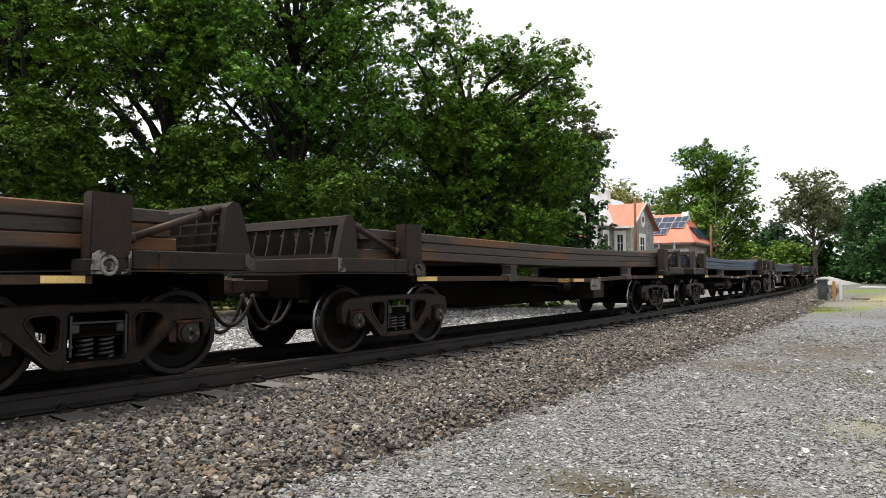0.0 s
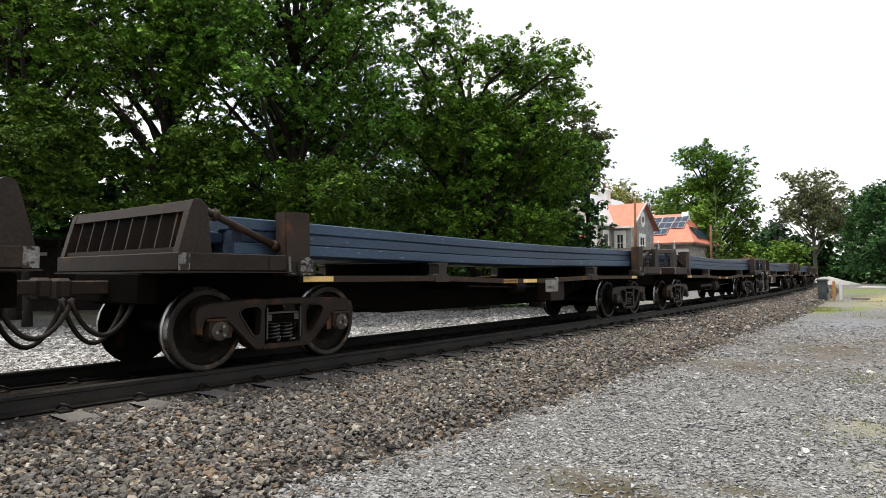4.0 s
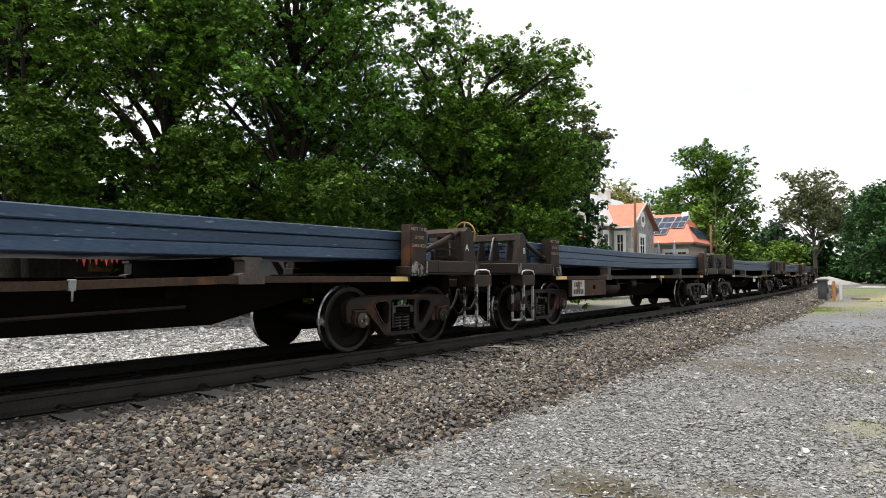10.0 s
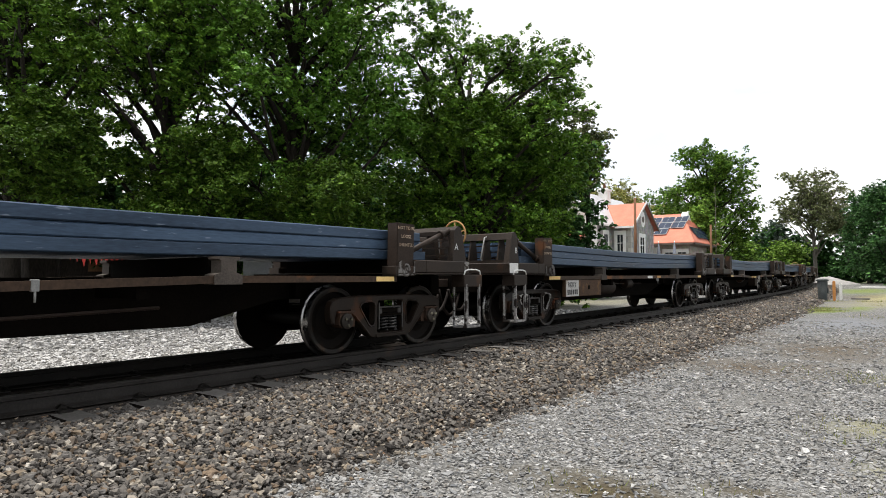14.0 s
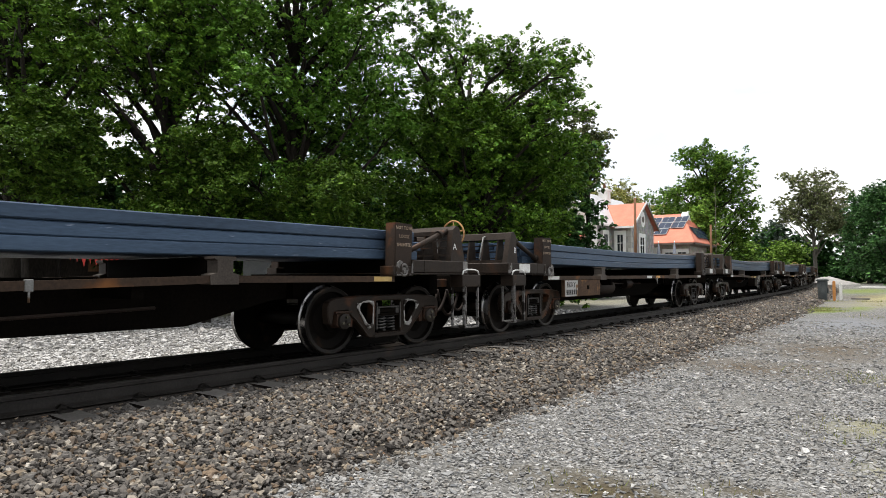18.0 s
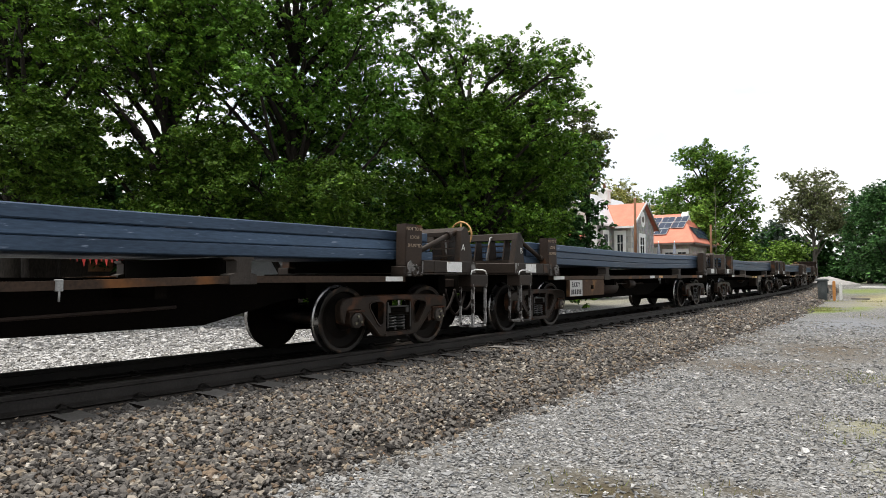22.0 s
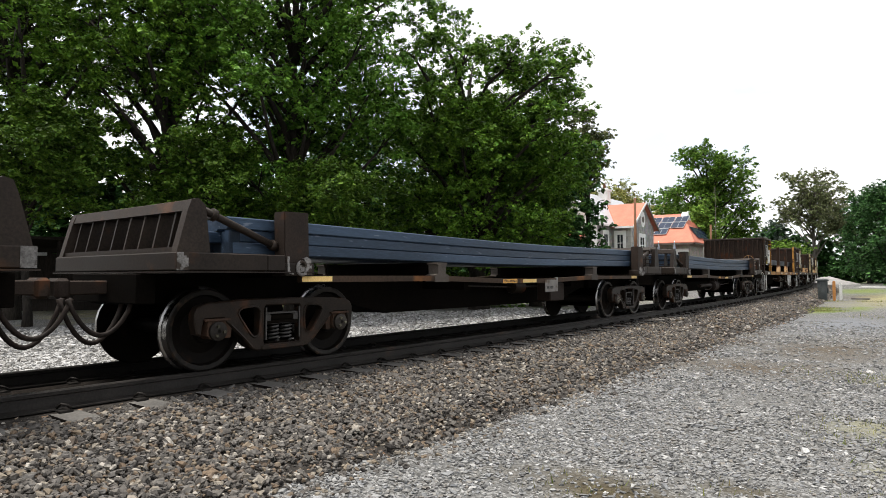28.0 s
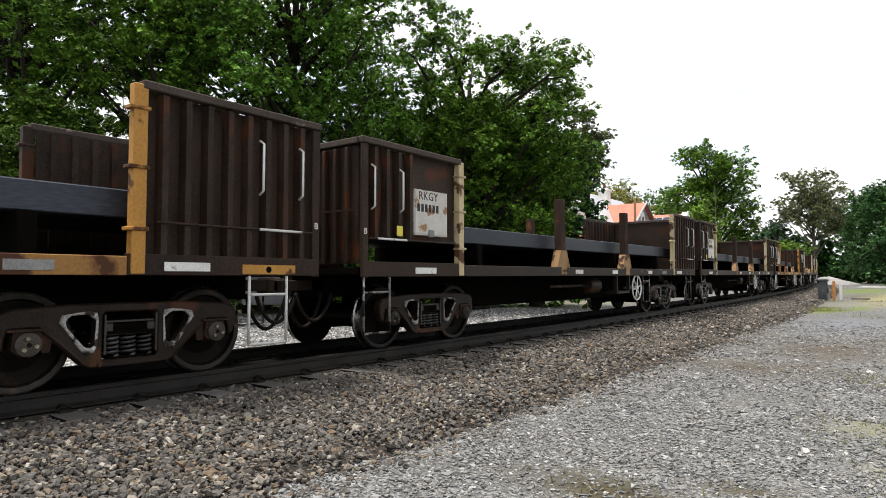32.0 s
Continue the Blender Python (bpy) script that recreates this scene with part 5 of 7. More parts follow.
M["single_stone"] = material("shoulder_stone", (0.050, 0.046, 0.041), (0.100, 0.092, 0.082), 0.9, 0.0, 12.0, 70, 0.4, 0.7)
near_stones()
M["pale_stone"] = island_material("pale_gravel", [(0.10, 0.095, 0.088), (0.26, 0.255, 0.245), (0.42, 0.41, 0.40), (0.34, 0.33, 0.31), (0.18, 0.17, 0.155), (0.52, 0.51, 0.50)], 0.9, 0.3, spec=0.1)
pts, sizes = scatter_beyond()
ob = tagged(new("far_gravel", stone_mesh("far_gravel", pts, sizes, "pale_stone", 24, 0.25, 0.25, (0.35, 0.65), CUBE_F[1:])), "loose pale gravel beyond the line", kind="stuff")
ob.parent = ground
pts, sizes = scatter_yard()
ob = tagged(new("yard_stones", stone_mesh("yard_stones", pts, sizes, "yard_stone", 22, 0.20, 0.29, (0.25, 0.55), CUBE_F[1:])), "loose grey slate gravel", kind="stuff")
ob.parent = ground


# ---- trees ----
M["bark"] = material("grey_brown_bark", (0.014, 0.012, 0.010), (0.045, 0.038, 0.031), 0.95, 0.0, 3.0, 25, 0.8, 0.1, stretch=(1, 1, 0.25), bump_dist=0.03, spec=0.15)
M["pale_bark"] = material("pale_gum_bark", (0.0800, 0.0700, 0.0600), (0.1700, 0.1550, 0.1350), 0.9, 0.0, 2.0, 20, 0.4, 0.1, stretch=(1, 1, 0.25), spec=0.15)
LEAF = {
    "leaf_oak": [(0.020, 0.052, 0.006), (0.038, 0.084, 0.009), (0.060, 0.118, 0.013), (0.092, 0.158, 0.018), (0.045, 0.095, 0.010)],
    "leaf_bright": [(0.030, 0.076, 0.008), (0.055, 0.120, 0.013), (0.085, 0.160, 0.018), (0.125, 0.205, 0.026), (0.045, 0.098, 0.010)],
    "leaf_olive": [(0.040, 0.058, 0.018), (0.062, 0.085, 0.026), (0.088, 0.108, 0.036), (0.080, 0.066, 0.032)],
    "leaf_blue": [(0.050, 0.075, 0.055), (0.075, 0.105, 0.080), (0.10, 0.13, 0.10)],
    "leaf_dark": [(0.016, 0.050, 0.014), (0.032, 0.086, 0.022), (0.055, 0.125, 0.030)],
    "leaf_yellow": [(0.10, 0.115, 0.030), (0.15, 0.155, 0.042), (0.20, 0.19, 0.06)],
    "leaf_gum": [(0.062, 0.078, 0.032), (0.105, 0.125, 0.055), (0.15, 0.165, 0.08), (0.095, 0.085, 0.045)],
    "leaf_garden": [(0.05, 0.10, 0.012), (0.09, 0.16, 0.022), (0.13, 0.20, 0.04), (0.07, 0.13, 0.018), (0.11, 0.18, 0.03), (0.40, 0.41, 0.37)],
    "leaf_lime": [(0.026, 0.070, 0.008), (0.048, 0.112, 0.013), (0.074, 0.150, 0.019), (0.100, 0.180, 0.025)],
    "leaf_young": [(0.050, 0.105, 0.012), (0.085, 0.155, 0.020), (0.12, 0.20, 0.03), (0.15, 0.23, 0.04)],
}
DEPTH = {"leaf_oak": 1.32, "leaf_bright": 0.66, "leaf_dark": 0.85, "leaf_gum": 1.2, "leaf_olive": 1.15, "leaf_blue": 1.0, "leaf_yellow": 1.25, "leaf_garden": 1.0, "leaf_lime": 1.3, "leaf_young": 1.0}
# wide reach: the light and shade of leaf clumps is put into their colour
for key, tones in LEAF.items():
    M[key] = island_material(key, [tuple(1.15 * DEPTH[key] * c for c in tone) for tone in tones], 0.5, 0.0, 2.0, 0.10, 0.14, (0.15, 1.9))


def leaf_mesh(name, centres, mat, seed, per, spread, size, droop=0.0):
    """Leaves in clumps: folded four-sided blades that turn outwards and up from the clump's middle."""
    rng = np.random.default_rng(seed)
    n = len(centres) * per
    tuft = max(1, per // 14)
    hub = rng.normal(0, 1, (len(centres) * tuft, 3))
    hub /= np.linalg.norm(hub, axis=1)[:, None]
    hub[:, 2] += 0.25
    hub *= (rng.random(len(hub)) ** 0.30)[:, None] * np.array([spread, spread, spread * 0.7]) * 1.7
    grow = np.repeat(rng.lognormal(0, 0.25, len(centres)), tuft)
    hub = np.repeat(centres, tuft, 0) + hub * grow[:, None]
    pick = np.minimum(np.arange(n) // (n // len(hub)), len(hub) - 1)
    off = rng.normal(0, 1, (n, 3))
    off /= np.linalg.norm(off, axis=1)[:, None]
    off[:, 2] = np.where(off[:, 2] < -0.2, -off[:, 2], off[:, 2])
    c = hub[pick] + off * (rng.random(n) ** 0.4)[:, None] * (spread * 0.55 if tuft > 1 else spread * 1.9)
    s = size * rng.lognormal(0, 0.3, n)
    nrm = off * 0.8 + np.array([0, 0, 0.45]) + rng.normal(0, 0.22, (n, 3))
    nrm /= np.linalg.norm(nrm, axis=1)[:, None]
    u = np.cross(nrm, rng.normal(0, 1, (n, 3)))
    u /= np.linalg.norm(u, axis=1)[:, None]
    w = np.cross(nrm, u)
    v = np.stack([-0.5 * u, -0.34 * w + 0.10 * nrm, 0.5 * u, 0.34 * w + 0.10 * nrm], 1) * s[:, None, None]
    v[:, 2, 2] -= droop * s
    v += c[:, None]
    return quads(name, v.reshape(-1, 3), np.arange(n * 4).reshape(-1, 4), mat)


def make_tree(name, label, base, height, lobes, clumps, per, spread, size, leaf, bark="bark", trunk_r=0.28, seed=1, fork=0.35, droop=0.0, category="tree", core=0):
    """A tapered trunk, limbs to every lobe of the crown, and leaves in clumps. Lobes are (x, y, z, rx, ry, rz) from the base."""
    rng = np.random.default_rng(seed)
    tree = thing(name, label, category)
    tree.location = base
    bm = B()
    lean = Vector((rng.normal(0, 0.25), rng.normal(0, 0.25), 0))
    top = Vector((0, 0, height * 0.72)) + lean * 2
    spine = [Vector((0, 0, -0.3)), Vector((0, 0, 0.4)), Vector((0, 0, height * 0.2)) + lean * 0.4, Vector((0, 0, height * 0.45)) + lean, top]
    tube(bm, spine, [trunk_r * 1.45, trunk_r, trunk_r * 0.85, trunk_r * 0.6, trunk_r * 0.18], 10)
    centres = []
    vol = sum(l[3] * l[4] * l[5] for l in lobes)
    for lx, ly, lz, rx, ry, rz in lobes:
        end = Vector((lx, ly, lz))
        t = min(0.95, max(fork * 0.5, (lz - 0.35 * math.hypot(lx, ly)) / (height * 0.8)))
        k = t * 3.999
        start = spine[int(k)].lerp(spine[int(k) + 1], k - int(k)) if k >= 1 else spine[1].lerp(spine[2], k)
        mid = start.lerp(end, 0.55) + Vector((rng.normal(0, 0.2), rng.normal(0, 0.2), 0.35))
        r0 = trunk_r * 0.42
        tube(bm, [start, start.lerp(mid, 0.5) + Vector((0, 0, 0.1)), mid, end], [r0, r0 * 0.75, r0 * 0.5, r0 * 0.2], 7)
        m = max(6, int(clumps * rx * ry * rz / vol))
        d = rng.normal(0, 1, (m, 3))
        d /= np.linalg.norm(d, axis=1)[:, None]
        pts = d * (rng.random(m) ** 0.38)[:, None] * np.array([rx, ry, rz]) + np.array(end)
        centres.append(pts)
        for p in pts[: max(2, m // 9)]:
            q = Vector(p)
            tube(bm, [end.lerp(mid, 0.3), end.lerp(q, 0.5) + Vector((0, 0, 0.08)), q], [r0 * 0.22, r0 * 0.13, 0.008], 5)
    part("trunk", bm, bark, tree)
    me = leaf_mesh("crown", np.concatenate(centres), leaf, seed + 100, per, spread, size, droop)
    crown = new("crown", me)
    crown.parent = tree
    if core:
        vols = np.array([l[3] * l[4] * l[5] for l in lobes])
        pick = rng.choice(len(lobes), core, p=vols / vols.sum())
        d = rng.normal(0, 1, (core, 3))
        d /= np.linalg.norm(d, axis=1)[:, None]
        lb = np.array(lobes)[pick]
        pull = 0.9 - 0.45 * rng.random(core)
        mid = np.stack([lb[:, 0] * pull, lb[:, 1] * pull, lb[:, 2]], 1)
        pts = mid + d * (rng.random(core) ** 0.6)[:, None] * lb[:, 3:6]
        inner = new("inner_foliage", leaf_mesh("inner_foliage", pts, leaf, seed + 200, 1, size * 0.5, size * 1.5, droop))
        inner.parent = tree
    return tree


def lobed(rng, n, rx, ry, z0, z1, size):
    """Lobes of a rounded crown between two heights."""
    out = []
    for i in range(n):
        u = (i + 0.5) / n
        z = z0 + (z1 - z0) * u
        w = max(0.25, math.sin(math.pi * min(1, 0.18 + 0.80 * u)) ** 0.7)
        a = i * 2.4 + rng.uniform(-0.4, 0.4)
        r = rng.uniform(0.45, 0.95)
        s = size * rng.uniform(0.75, 1.2)
        out.append((rx * w * r * math.cos(a), ry * w * r * math.sin(a), z, s, s, s * 0.75))
    return out


def dome(rng, n, r, z0, z1, size):
    """Lobes spread evenly under the surface of a rounded crown, a few inside it."""
    out, zc, rz = [], (z0 + z1) / 2, (z1 - z0) / 2
    for i in range(n):
        c = 1 - 2 * (i + 0.5) / n
        w, a, s = math.sqrt(1 - c * c) ** 0.75, i * 2.39996 + rng.uniform(-0.3, 0.3), size * rng.uniform(0.75, 1.2)
        k = rng.uniform(0.86, 1.04) if i % 3 else rng.uniform(0.3, 0.6)
        out.append(((r - s) * k * w * math.cos(a), (r - s) * k * w * math.sin(a), zc + (rz - s * 0.75) * k * c, s, s, s * 0.75))
    return out


TREES = [
    # name, label, base x, y, height, crown radius, crown from, crown to, lobes, lobe size, clumps, leaves each, spread, leaf, material, trunk, seed
    ("oak_tree", "tall dark green oak with twisted limbs", -23.5, 7.5, 14.0, 5.4, 3.5, 15.5, 44, 1.3, 400, 154, 0.27, 0.112, "leaf_oak", 0.34, 31),
    ("oak_tree", "tall dark green oak with twisted limbs", -20.9, 11.2, 14.5, 4.6, 3.2, 16.5, 44, 1.3, 430, 154, 0.27, 0.112, "leaf_oak", 0.36, 32),
    ("oak_tree", "tall leafy oak with bare inner limbs", -18.4, 14.9, 14.5, 5.35, 1.4, 16.8, 52, 1.35, 760, 154, 0.27, 0.112, "leaf_lime", 0.34, 33),
    ("oak_tree", "broad dark oak with a rounded crown", -15.4, 22.5, 11.4, 5.7, 0.8, 12.8, 56, 1.35, 1120, 154, 0.28, 0.112, "leaf_oak", 0.40, 34),
    ("oak_tree", "broad dark oak with a rounded crown", -14.6, 26.2, 9.2, 1.75, 1.4, 10.9, 20, 0.8, 220, 154, 0.28, 0.112, "leaf_oak", 0.34, 35),
    ("shrub_tree", "bright green maple sapling in front of the oaks", -20.4, 7.0, 6.0, 2.4, 3.7, 6.2, 12, 1.1, 170, 210, 0.26, 0.092, "leaf_bright", 0.12, 36),
    ("shrub_tree", "bright green maple sapling in front of the oaks", -17.6, 10.9, 5.4, 2.2, 2.5, 5.4, 12, 1.1, 170, 210, 0.26, 0.092, "leaf_bright", 0.12, 37),
    ("shrub_tree", "bright green maple sapling in front of the oaks", -15.3, 13.4, 4.6, 1.9, 2.2, 4.6, 10, 1.0, 150, 210, 0.26, 0.092, "leaf_bright", 0.10, 38),
    ("grey_tree", "thin-leaved olive grey tree beside the house", -17.4, 38.0, 12.0, 2.0, 5.9, 12.9, 26, 0.7, 120, 70, 0.24, 0.14, "leaf_olive", 0.20, 39),
    ("grey_tree", "low thin-leaved olive bush beside the house", -18.7, 36.1, 5.5, 1.3, 2.6, 6.6, 14, 0.6, 110, 70, 0.22, 0.13, "leaf_olive", 0.10, 53),
    ("lime_tree", "tall broad-crowned green tree behind the buildings", -22.0, 86.0, 18.0, 6.6, 4.0, 19.6, 40, 1.7, 520, 112, 0.48, 0.21, "leaf_oak", 0.42, 40),
    ("gum_tree", "tall open-crowned grey-green gum tree", -18.2, 150.0, 24.0, 8.0, 8.0, 24.5, 34, 2.1, 520, 56, 0.60, 0.30, "leaf_gum", 0.45, 41),
    ("gum_tree", "slender grey-green gum tree", -13.0, 152.0, 19.0, 6.0, 6.0, 17.5, 16, 2.0, 260, 56, 0.62, 0.30, "leaf_gum", 0.38, 42),
    ("pine_tree", "dense dark green pine beside the road", -4.6, 112.0, 15.5, 4.8, 1.5, 14.4, 22, 2.2, 420, 70, 0.60, 0.26, "leaf_dark", 0.40, 43),
    ("pine_tree", "dense dark green pine beside the road", 1.5, 96.0, 12.5, 4.6, 1.2, 11.4, 20, 2.1, 320, 56, 0.60, 0.28, "leaf_dark", 0.38, 44),
    ("pine_tree", "dense dark green pine beside the road", 4.5, 84.0, 14.0, 4.4, 1.2, 14.0, 20, 2.1, 320, 56, 0.60, 0.28, "leaf_dark", 0.38, 45),
    ("pine_tree", "dense dark green pine beside the road", -7.6, 127.0, 16.0, 5.2, 1.5, 14.6, 22, 2.3, 420, 70, 0.60, 0.26, "leaf_dark", 0.40, 51),
    ("young_tree", "bright green young tree behind the building", -20.0, 73.5, 8.8, 2.6, 2.4, 8.8, 12, 1.5, 200, 50, 0.5, 0.24, "leaf_young", 0.16, 46),
    ("young_tree", "bright yellow-green tree beyond the curve", -24.5, 108.0, 9.0, 4.2, 1.0, 8.6, 14, 1.8, 240, 55, 0.55, 0.28, "leaf_young", 0.18, 47),
    ("young_tree", "bright green bush beside the curve", -20.6, 130.0, 7.5, 3.8, 0.8, 7.0, 12, 1.8, 220, 55, 0.55, 0.30, "leaf_young", 0.16, 50),
    ("hill_tree", "yellow-green round-topped tree behind the house", -31.2, 77.0, 12.2, 4.8, 4.0, 12.0, 14, 2.1, 280, 56, 0.6, 0.22, "leaf_yellow", 0.26, 48),
    ("hill_tree", "blue-grey dense tree where the line bends away", -26.5, 156.0, 13.0, 5.0, 2.0, 12.0, 16, 2.2, 260, 40, 0.65, 0.40, "leaf_blue", 0.26, 52),
    ("hill_tree", "dark green tree behind the buildings", -30.0, 92.0, 13.5, 5.0, 3.0, 13.2, 14, 2.1, 280, 56, 0.6, 0.22, "leaf_oak", 0.26, 49),
]
rnd = random.Random(3)
for name, label, x, y, h, r, z0, z1, n, size, clumps, per, spread, leaf, mat, tr, seed in TREES:
    g = ground_z(x, y)
    crown = dome(rnd, n, r, z0, z1, size) if name in ("oak_tree", "grey_tree", "lime_tree", "gum_tree") else lobed(rnd, n, r, r, z0, z1, size)
    make_tree(name, label, (x, y, g), h, crown, clumps, per, spread, leaf, mat, "pale_bark" if name == "gum_tree" else "bark", tr, seed,
              droop=0.3 if name == "gum_tree" else 0.0, core=(3000 if x < -20 else 7500) if name == "oak_tree" else 2500 if name in ("shrub_tree", "lime_tree", "pine_tree", "hill_tree", "young_tree") else 500)


def make_thicket(name, label, spots, leaf, per, spread, size, seed, count):
    """A hedge or far wood as one mass of leaf clumps over its own stems."""
    rng = np.random.default_rng(seed)
    cs = []
    for x, y, r, h in spots:
        m = max(8, int(count * r * h))
        d = rng.normal(0, 1, (m, 3))
        d /= np.linalg.norm(d, axis=1)[:, None]
        d[:, 2] = np.abs(d[:, 2])
        cs.append(d * (rng.random(m) ** 0.35)[:, None] * np.array([r, r, h]) + np.array([x, y, ground_z(x, y)]))
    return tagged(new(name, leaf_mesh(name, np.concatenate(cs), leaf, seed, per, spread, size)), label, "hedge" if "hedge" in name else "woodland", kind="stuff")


rng0 = random.Random(8)
make_thicket("garden_hedge", "low dark green garden shrubs under the oaks", [(-26 + i * 0.75 + rng0.uniform(-1, 1), 11 + i * 1.0 + rng0.uniform(-1, 1), 1.4, 1.3 + rng0.uniform(0, 0.8)) for i in range(5, 17)],
             "leaf_oak", 30, 0.35, 0.18, 61, 16)
make_thicket("back_hedge", "dense dark shrubs behind the oaks", [(-33 + i * 1.0, 6 + i * 2.0, 2.6, (7.0 if i < 7 else 8.6) + rng0.uniform(-1.5, 2.0)) for i in range(16)], "leaf_dark", 56, 0.5, 0.26, 62, 8.0)
make_thicket("line_hedge", "mixed green shrubs beyond the buildings", [(-19.5 + rng0.uniform(-2, 2), 72 + i * 4.2, 2.2, 3.0 + rng0.uniform(-0.6, 1.6)) for i in range(12)], "leaf_bright", 30, 0.5, 0.34, 63, 6)
far_spots = []
for i in range(110):
    a = math.pi * 2 * i / 110
    rr = 190 + rng0.uniform(-25, 30)
    far_spots.append((rr * math.cos(a) - 8, rr * math.sin(a) + 30, 8 + rng0.uniform(-2, 3), 11 + rng0.uniform(-3, 5)))
make_thicket("far_wood", "distant dark green woodland", far_spots, "leaf_dark", 16, 1.6, 1.6, 64, 0.16)
make_thicket("roadside_wood", "dark green woodland beside the road", [(2 + rng0.uniform(-3, 10), 90 + i * 5, 3.6, 7 + rng0.uniform(-2, 4)) for i in range(14)], "leaf_dark", 20, 0.8, 0.6, 65, 1.6)
make_thicket("curve_wood", "woodland where the line bends away", [(-16 - i * 2.2 + rng0.uniform(-2, 2), 150 + rng0.uniform(-8, 14), 4.5, 9 + rng0.uniform(-3, 4)) for i in range(16)], "leaf_dark", 30, 1.0, 0.75, 66, 1.7)
make_thicket("verge_wood", "dark green undergrowth beyond the gravel heap", [(-12.5 + i * 1.5 + rng0.uniform(-0.5, 0.5), 134 + rng0.uniform(-3, 5), 2.4, 4.5 + rng0.uniform(-1, 2)) for i in range(16)], "leaf_dark", 30, 0.8, 0.55, 67, 3.0)
make_thicket("flower_hedge", "green garden shrubs with white flowers", [(-25.0 + i * 0.63, 13.8 + i * 0.49 + rng0.uniform(-0.3, 0.3), 0.7, 2.1 + rng0.uniform(-0.3, 0.15)) for i in range(9)], "leaf_garden", 60, 0.18, 0.10, 68, 24)


# ---- buildings ----
def brick_material(name, c1, c2, mortar, scale, ratio=0.4, rough=0.9):
    m = bpy.data.materials.new(name)
    m.use_nodes = True
    n, l = m.node_tree.nodes, m.node_tree.links
    bsdf = n["Principled BSDF"]
    co, sep, comb, add = n.new("ShaderNodeTexCoord"), n.new("ShaderNodeSeparateXYZ"), n.new("ShaderNodeCombineXYZ"), n.new("ShaderNodeMath")
    br, no, mx = n.new("ShaderNodeTexBrick"), n.new("ShaderNodeTexNoise"), n.new("ShaderNodeMix")
    l.new(co.outputs["Object"], sep.inputs["Vector"])
    l.new(sep.outputs["X"], add.inputs[0])
    l.new(sep.outputs["Y"], add.inputs[1])
    l.new(add.outputs["Value"], comb.inputs["X"])
    l.new(sep.outputs["Z"], comb.inputs["Y"])
    l.new(comb.outputs["Vector"], br.inputs["Vector"])
    br.inputs["Scale"].default_value, br.inputs["Row Height"].default_value, br.inputs["Mortar Size"].default_value = scale, ratio, 0.025
    br.inputs["Color1"].default_value, br.inputs["Color2"].default_value, br.inputs["Mortar"].default_value = (*c1, 1), (*c2, 1), (*mortar, 1)
    no.inputs["Scale"].default_value, no.inputs["Detail"].default_value = 2.5, 6
    l.new(co.outputs["Object"], no.inputs["Vector"])
    mx.data_type, mx.blend_type = "RGBA", "OVERLAY"
    mx.inputs["Factor"].default_value = 0.5
    l.new(br.outputs["Color"], mx.inputs["A"])
    l.new(no.outputs["Color"], mx.inputs["B"])
    hs = n.new("ShaderNodeHueSaturation")
    hs.inputs["Saturation"].default_value = 0.8
    l.new(mx.outputs["Result"], hs.inputs["Color"])
    l.new(hs.outputs["Color"], bsdf.inputs["Base Color"])
    bsdf.inputs["Roughness"].default_value = rough
    bp = n.new("ShaderNodeBump")
    bp.inputs["Strength"].default_value, bp.inputs["Distance"].default_value = 0.6, 0.02
    l.new(br.outputs["Fac"], bp.inputs["Height"])
    bp.invert = True
    l.new(bp.outputs["Normal"], bsdf.inputs["Normal"])
    return m


M["stone_wall"] = brick_material("sandstone_blocks", (0.22, 0.212, 0.195), (0.34, 0.327, 0.30), (0.22, 0.212, 0.20), 1.6, 0.5)
M["cream_brick"] = brick_material("cream_brick", (0.31, 0.25, 0.195), (0.40, 0.33, 0.26), (0.28, 0.25, 0.22), 4.0, 0.34)
M["red_roof"] = material("red_roof_sheet", (0.40, 0.130, 0.085), (0.54, 0.19, 0.125), 0.6, 0.0, 1.5, 30, 0.1, 0.08)
M["grey_roof"] = material("weathered_roof_sheet", (0.42, 0.43, 0.44), (0.60, 0.61, 0.62), 0.4, 0.3, 1.5, 30, 0.1, 0.08)
M["trim"] = material("off_white_trim", (0.70, 0.69, 0.66), (0.82, 0.81, 0.78), 0.6, 0.0, 3.0, 30, 0.05, 0.05)
M["dark_trim"] = material("dark_gutter", (0.10, 0.085, 0.07), (0.17, 0.145, 0.12), 0.6, 0.0, 3.0, 30, 0.05, 0.05)
M["pane"] = material("window_glass", (0.012, 0.014, 0.016), (0.03, 0.034, 0.038), 0.08, 0.0, 2.0, 10, 0.0, 0.2)
M["solar"] = material("solar_cells", (0.018, 0.026, 0.045), (0.035, 0.048, 0.078), 0.15, 0.0, 2.0, 20, 0.0, 0.12)
M["alu"] = material("aluminium_frame", (0.45, 0.46, 0.47), (0.60, 0.61, 0.62), 0.4, 0.6, 4.0, 30, 0.0, 0.05)
M["canvas"] = material("grey_canvas", (0.20, 0.22, 0.26), (0.32, 0.34, 0.39), 0.9, 0.0, 6.0, 40, 0.2, 0.1)
M["timber"] = material("brown_timber", (0.10, 0.050, 0.028), (0.20, 0.105, 0.060), 0.85, 0.0, 2.0, 30, 0.3, 0.15, stretch=(1, 1, 0.2))
M["green_metal"] = material("grey_green_metal", (0.040, 0.046, 0.046), (0.085, 0.092, 0.092), 0.7, 0.0, 3.0, 40, 0.1, 0.1)
M["orange_paint"] = material("faded_orange_paint", (0.40, 0.17, 0.05), (0.52, 0.24, 0.08), 0.7, 0.0, 4.0, 40, 0.1, 0.1)
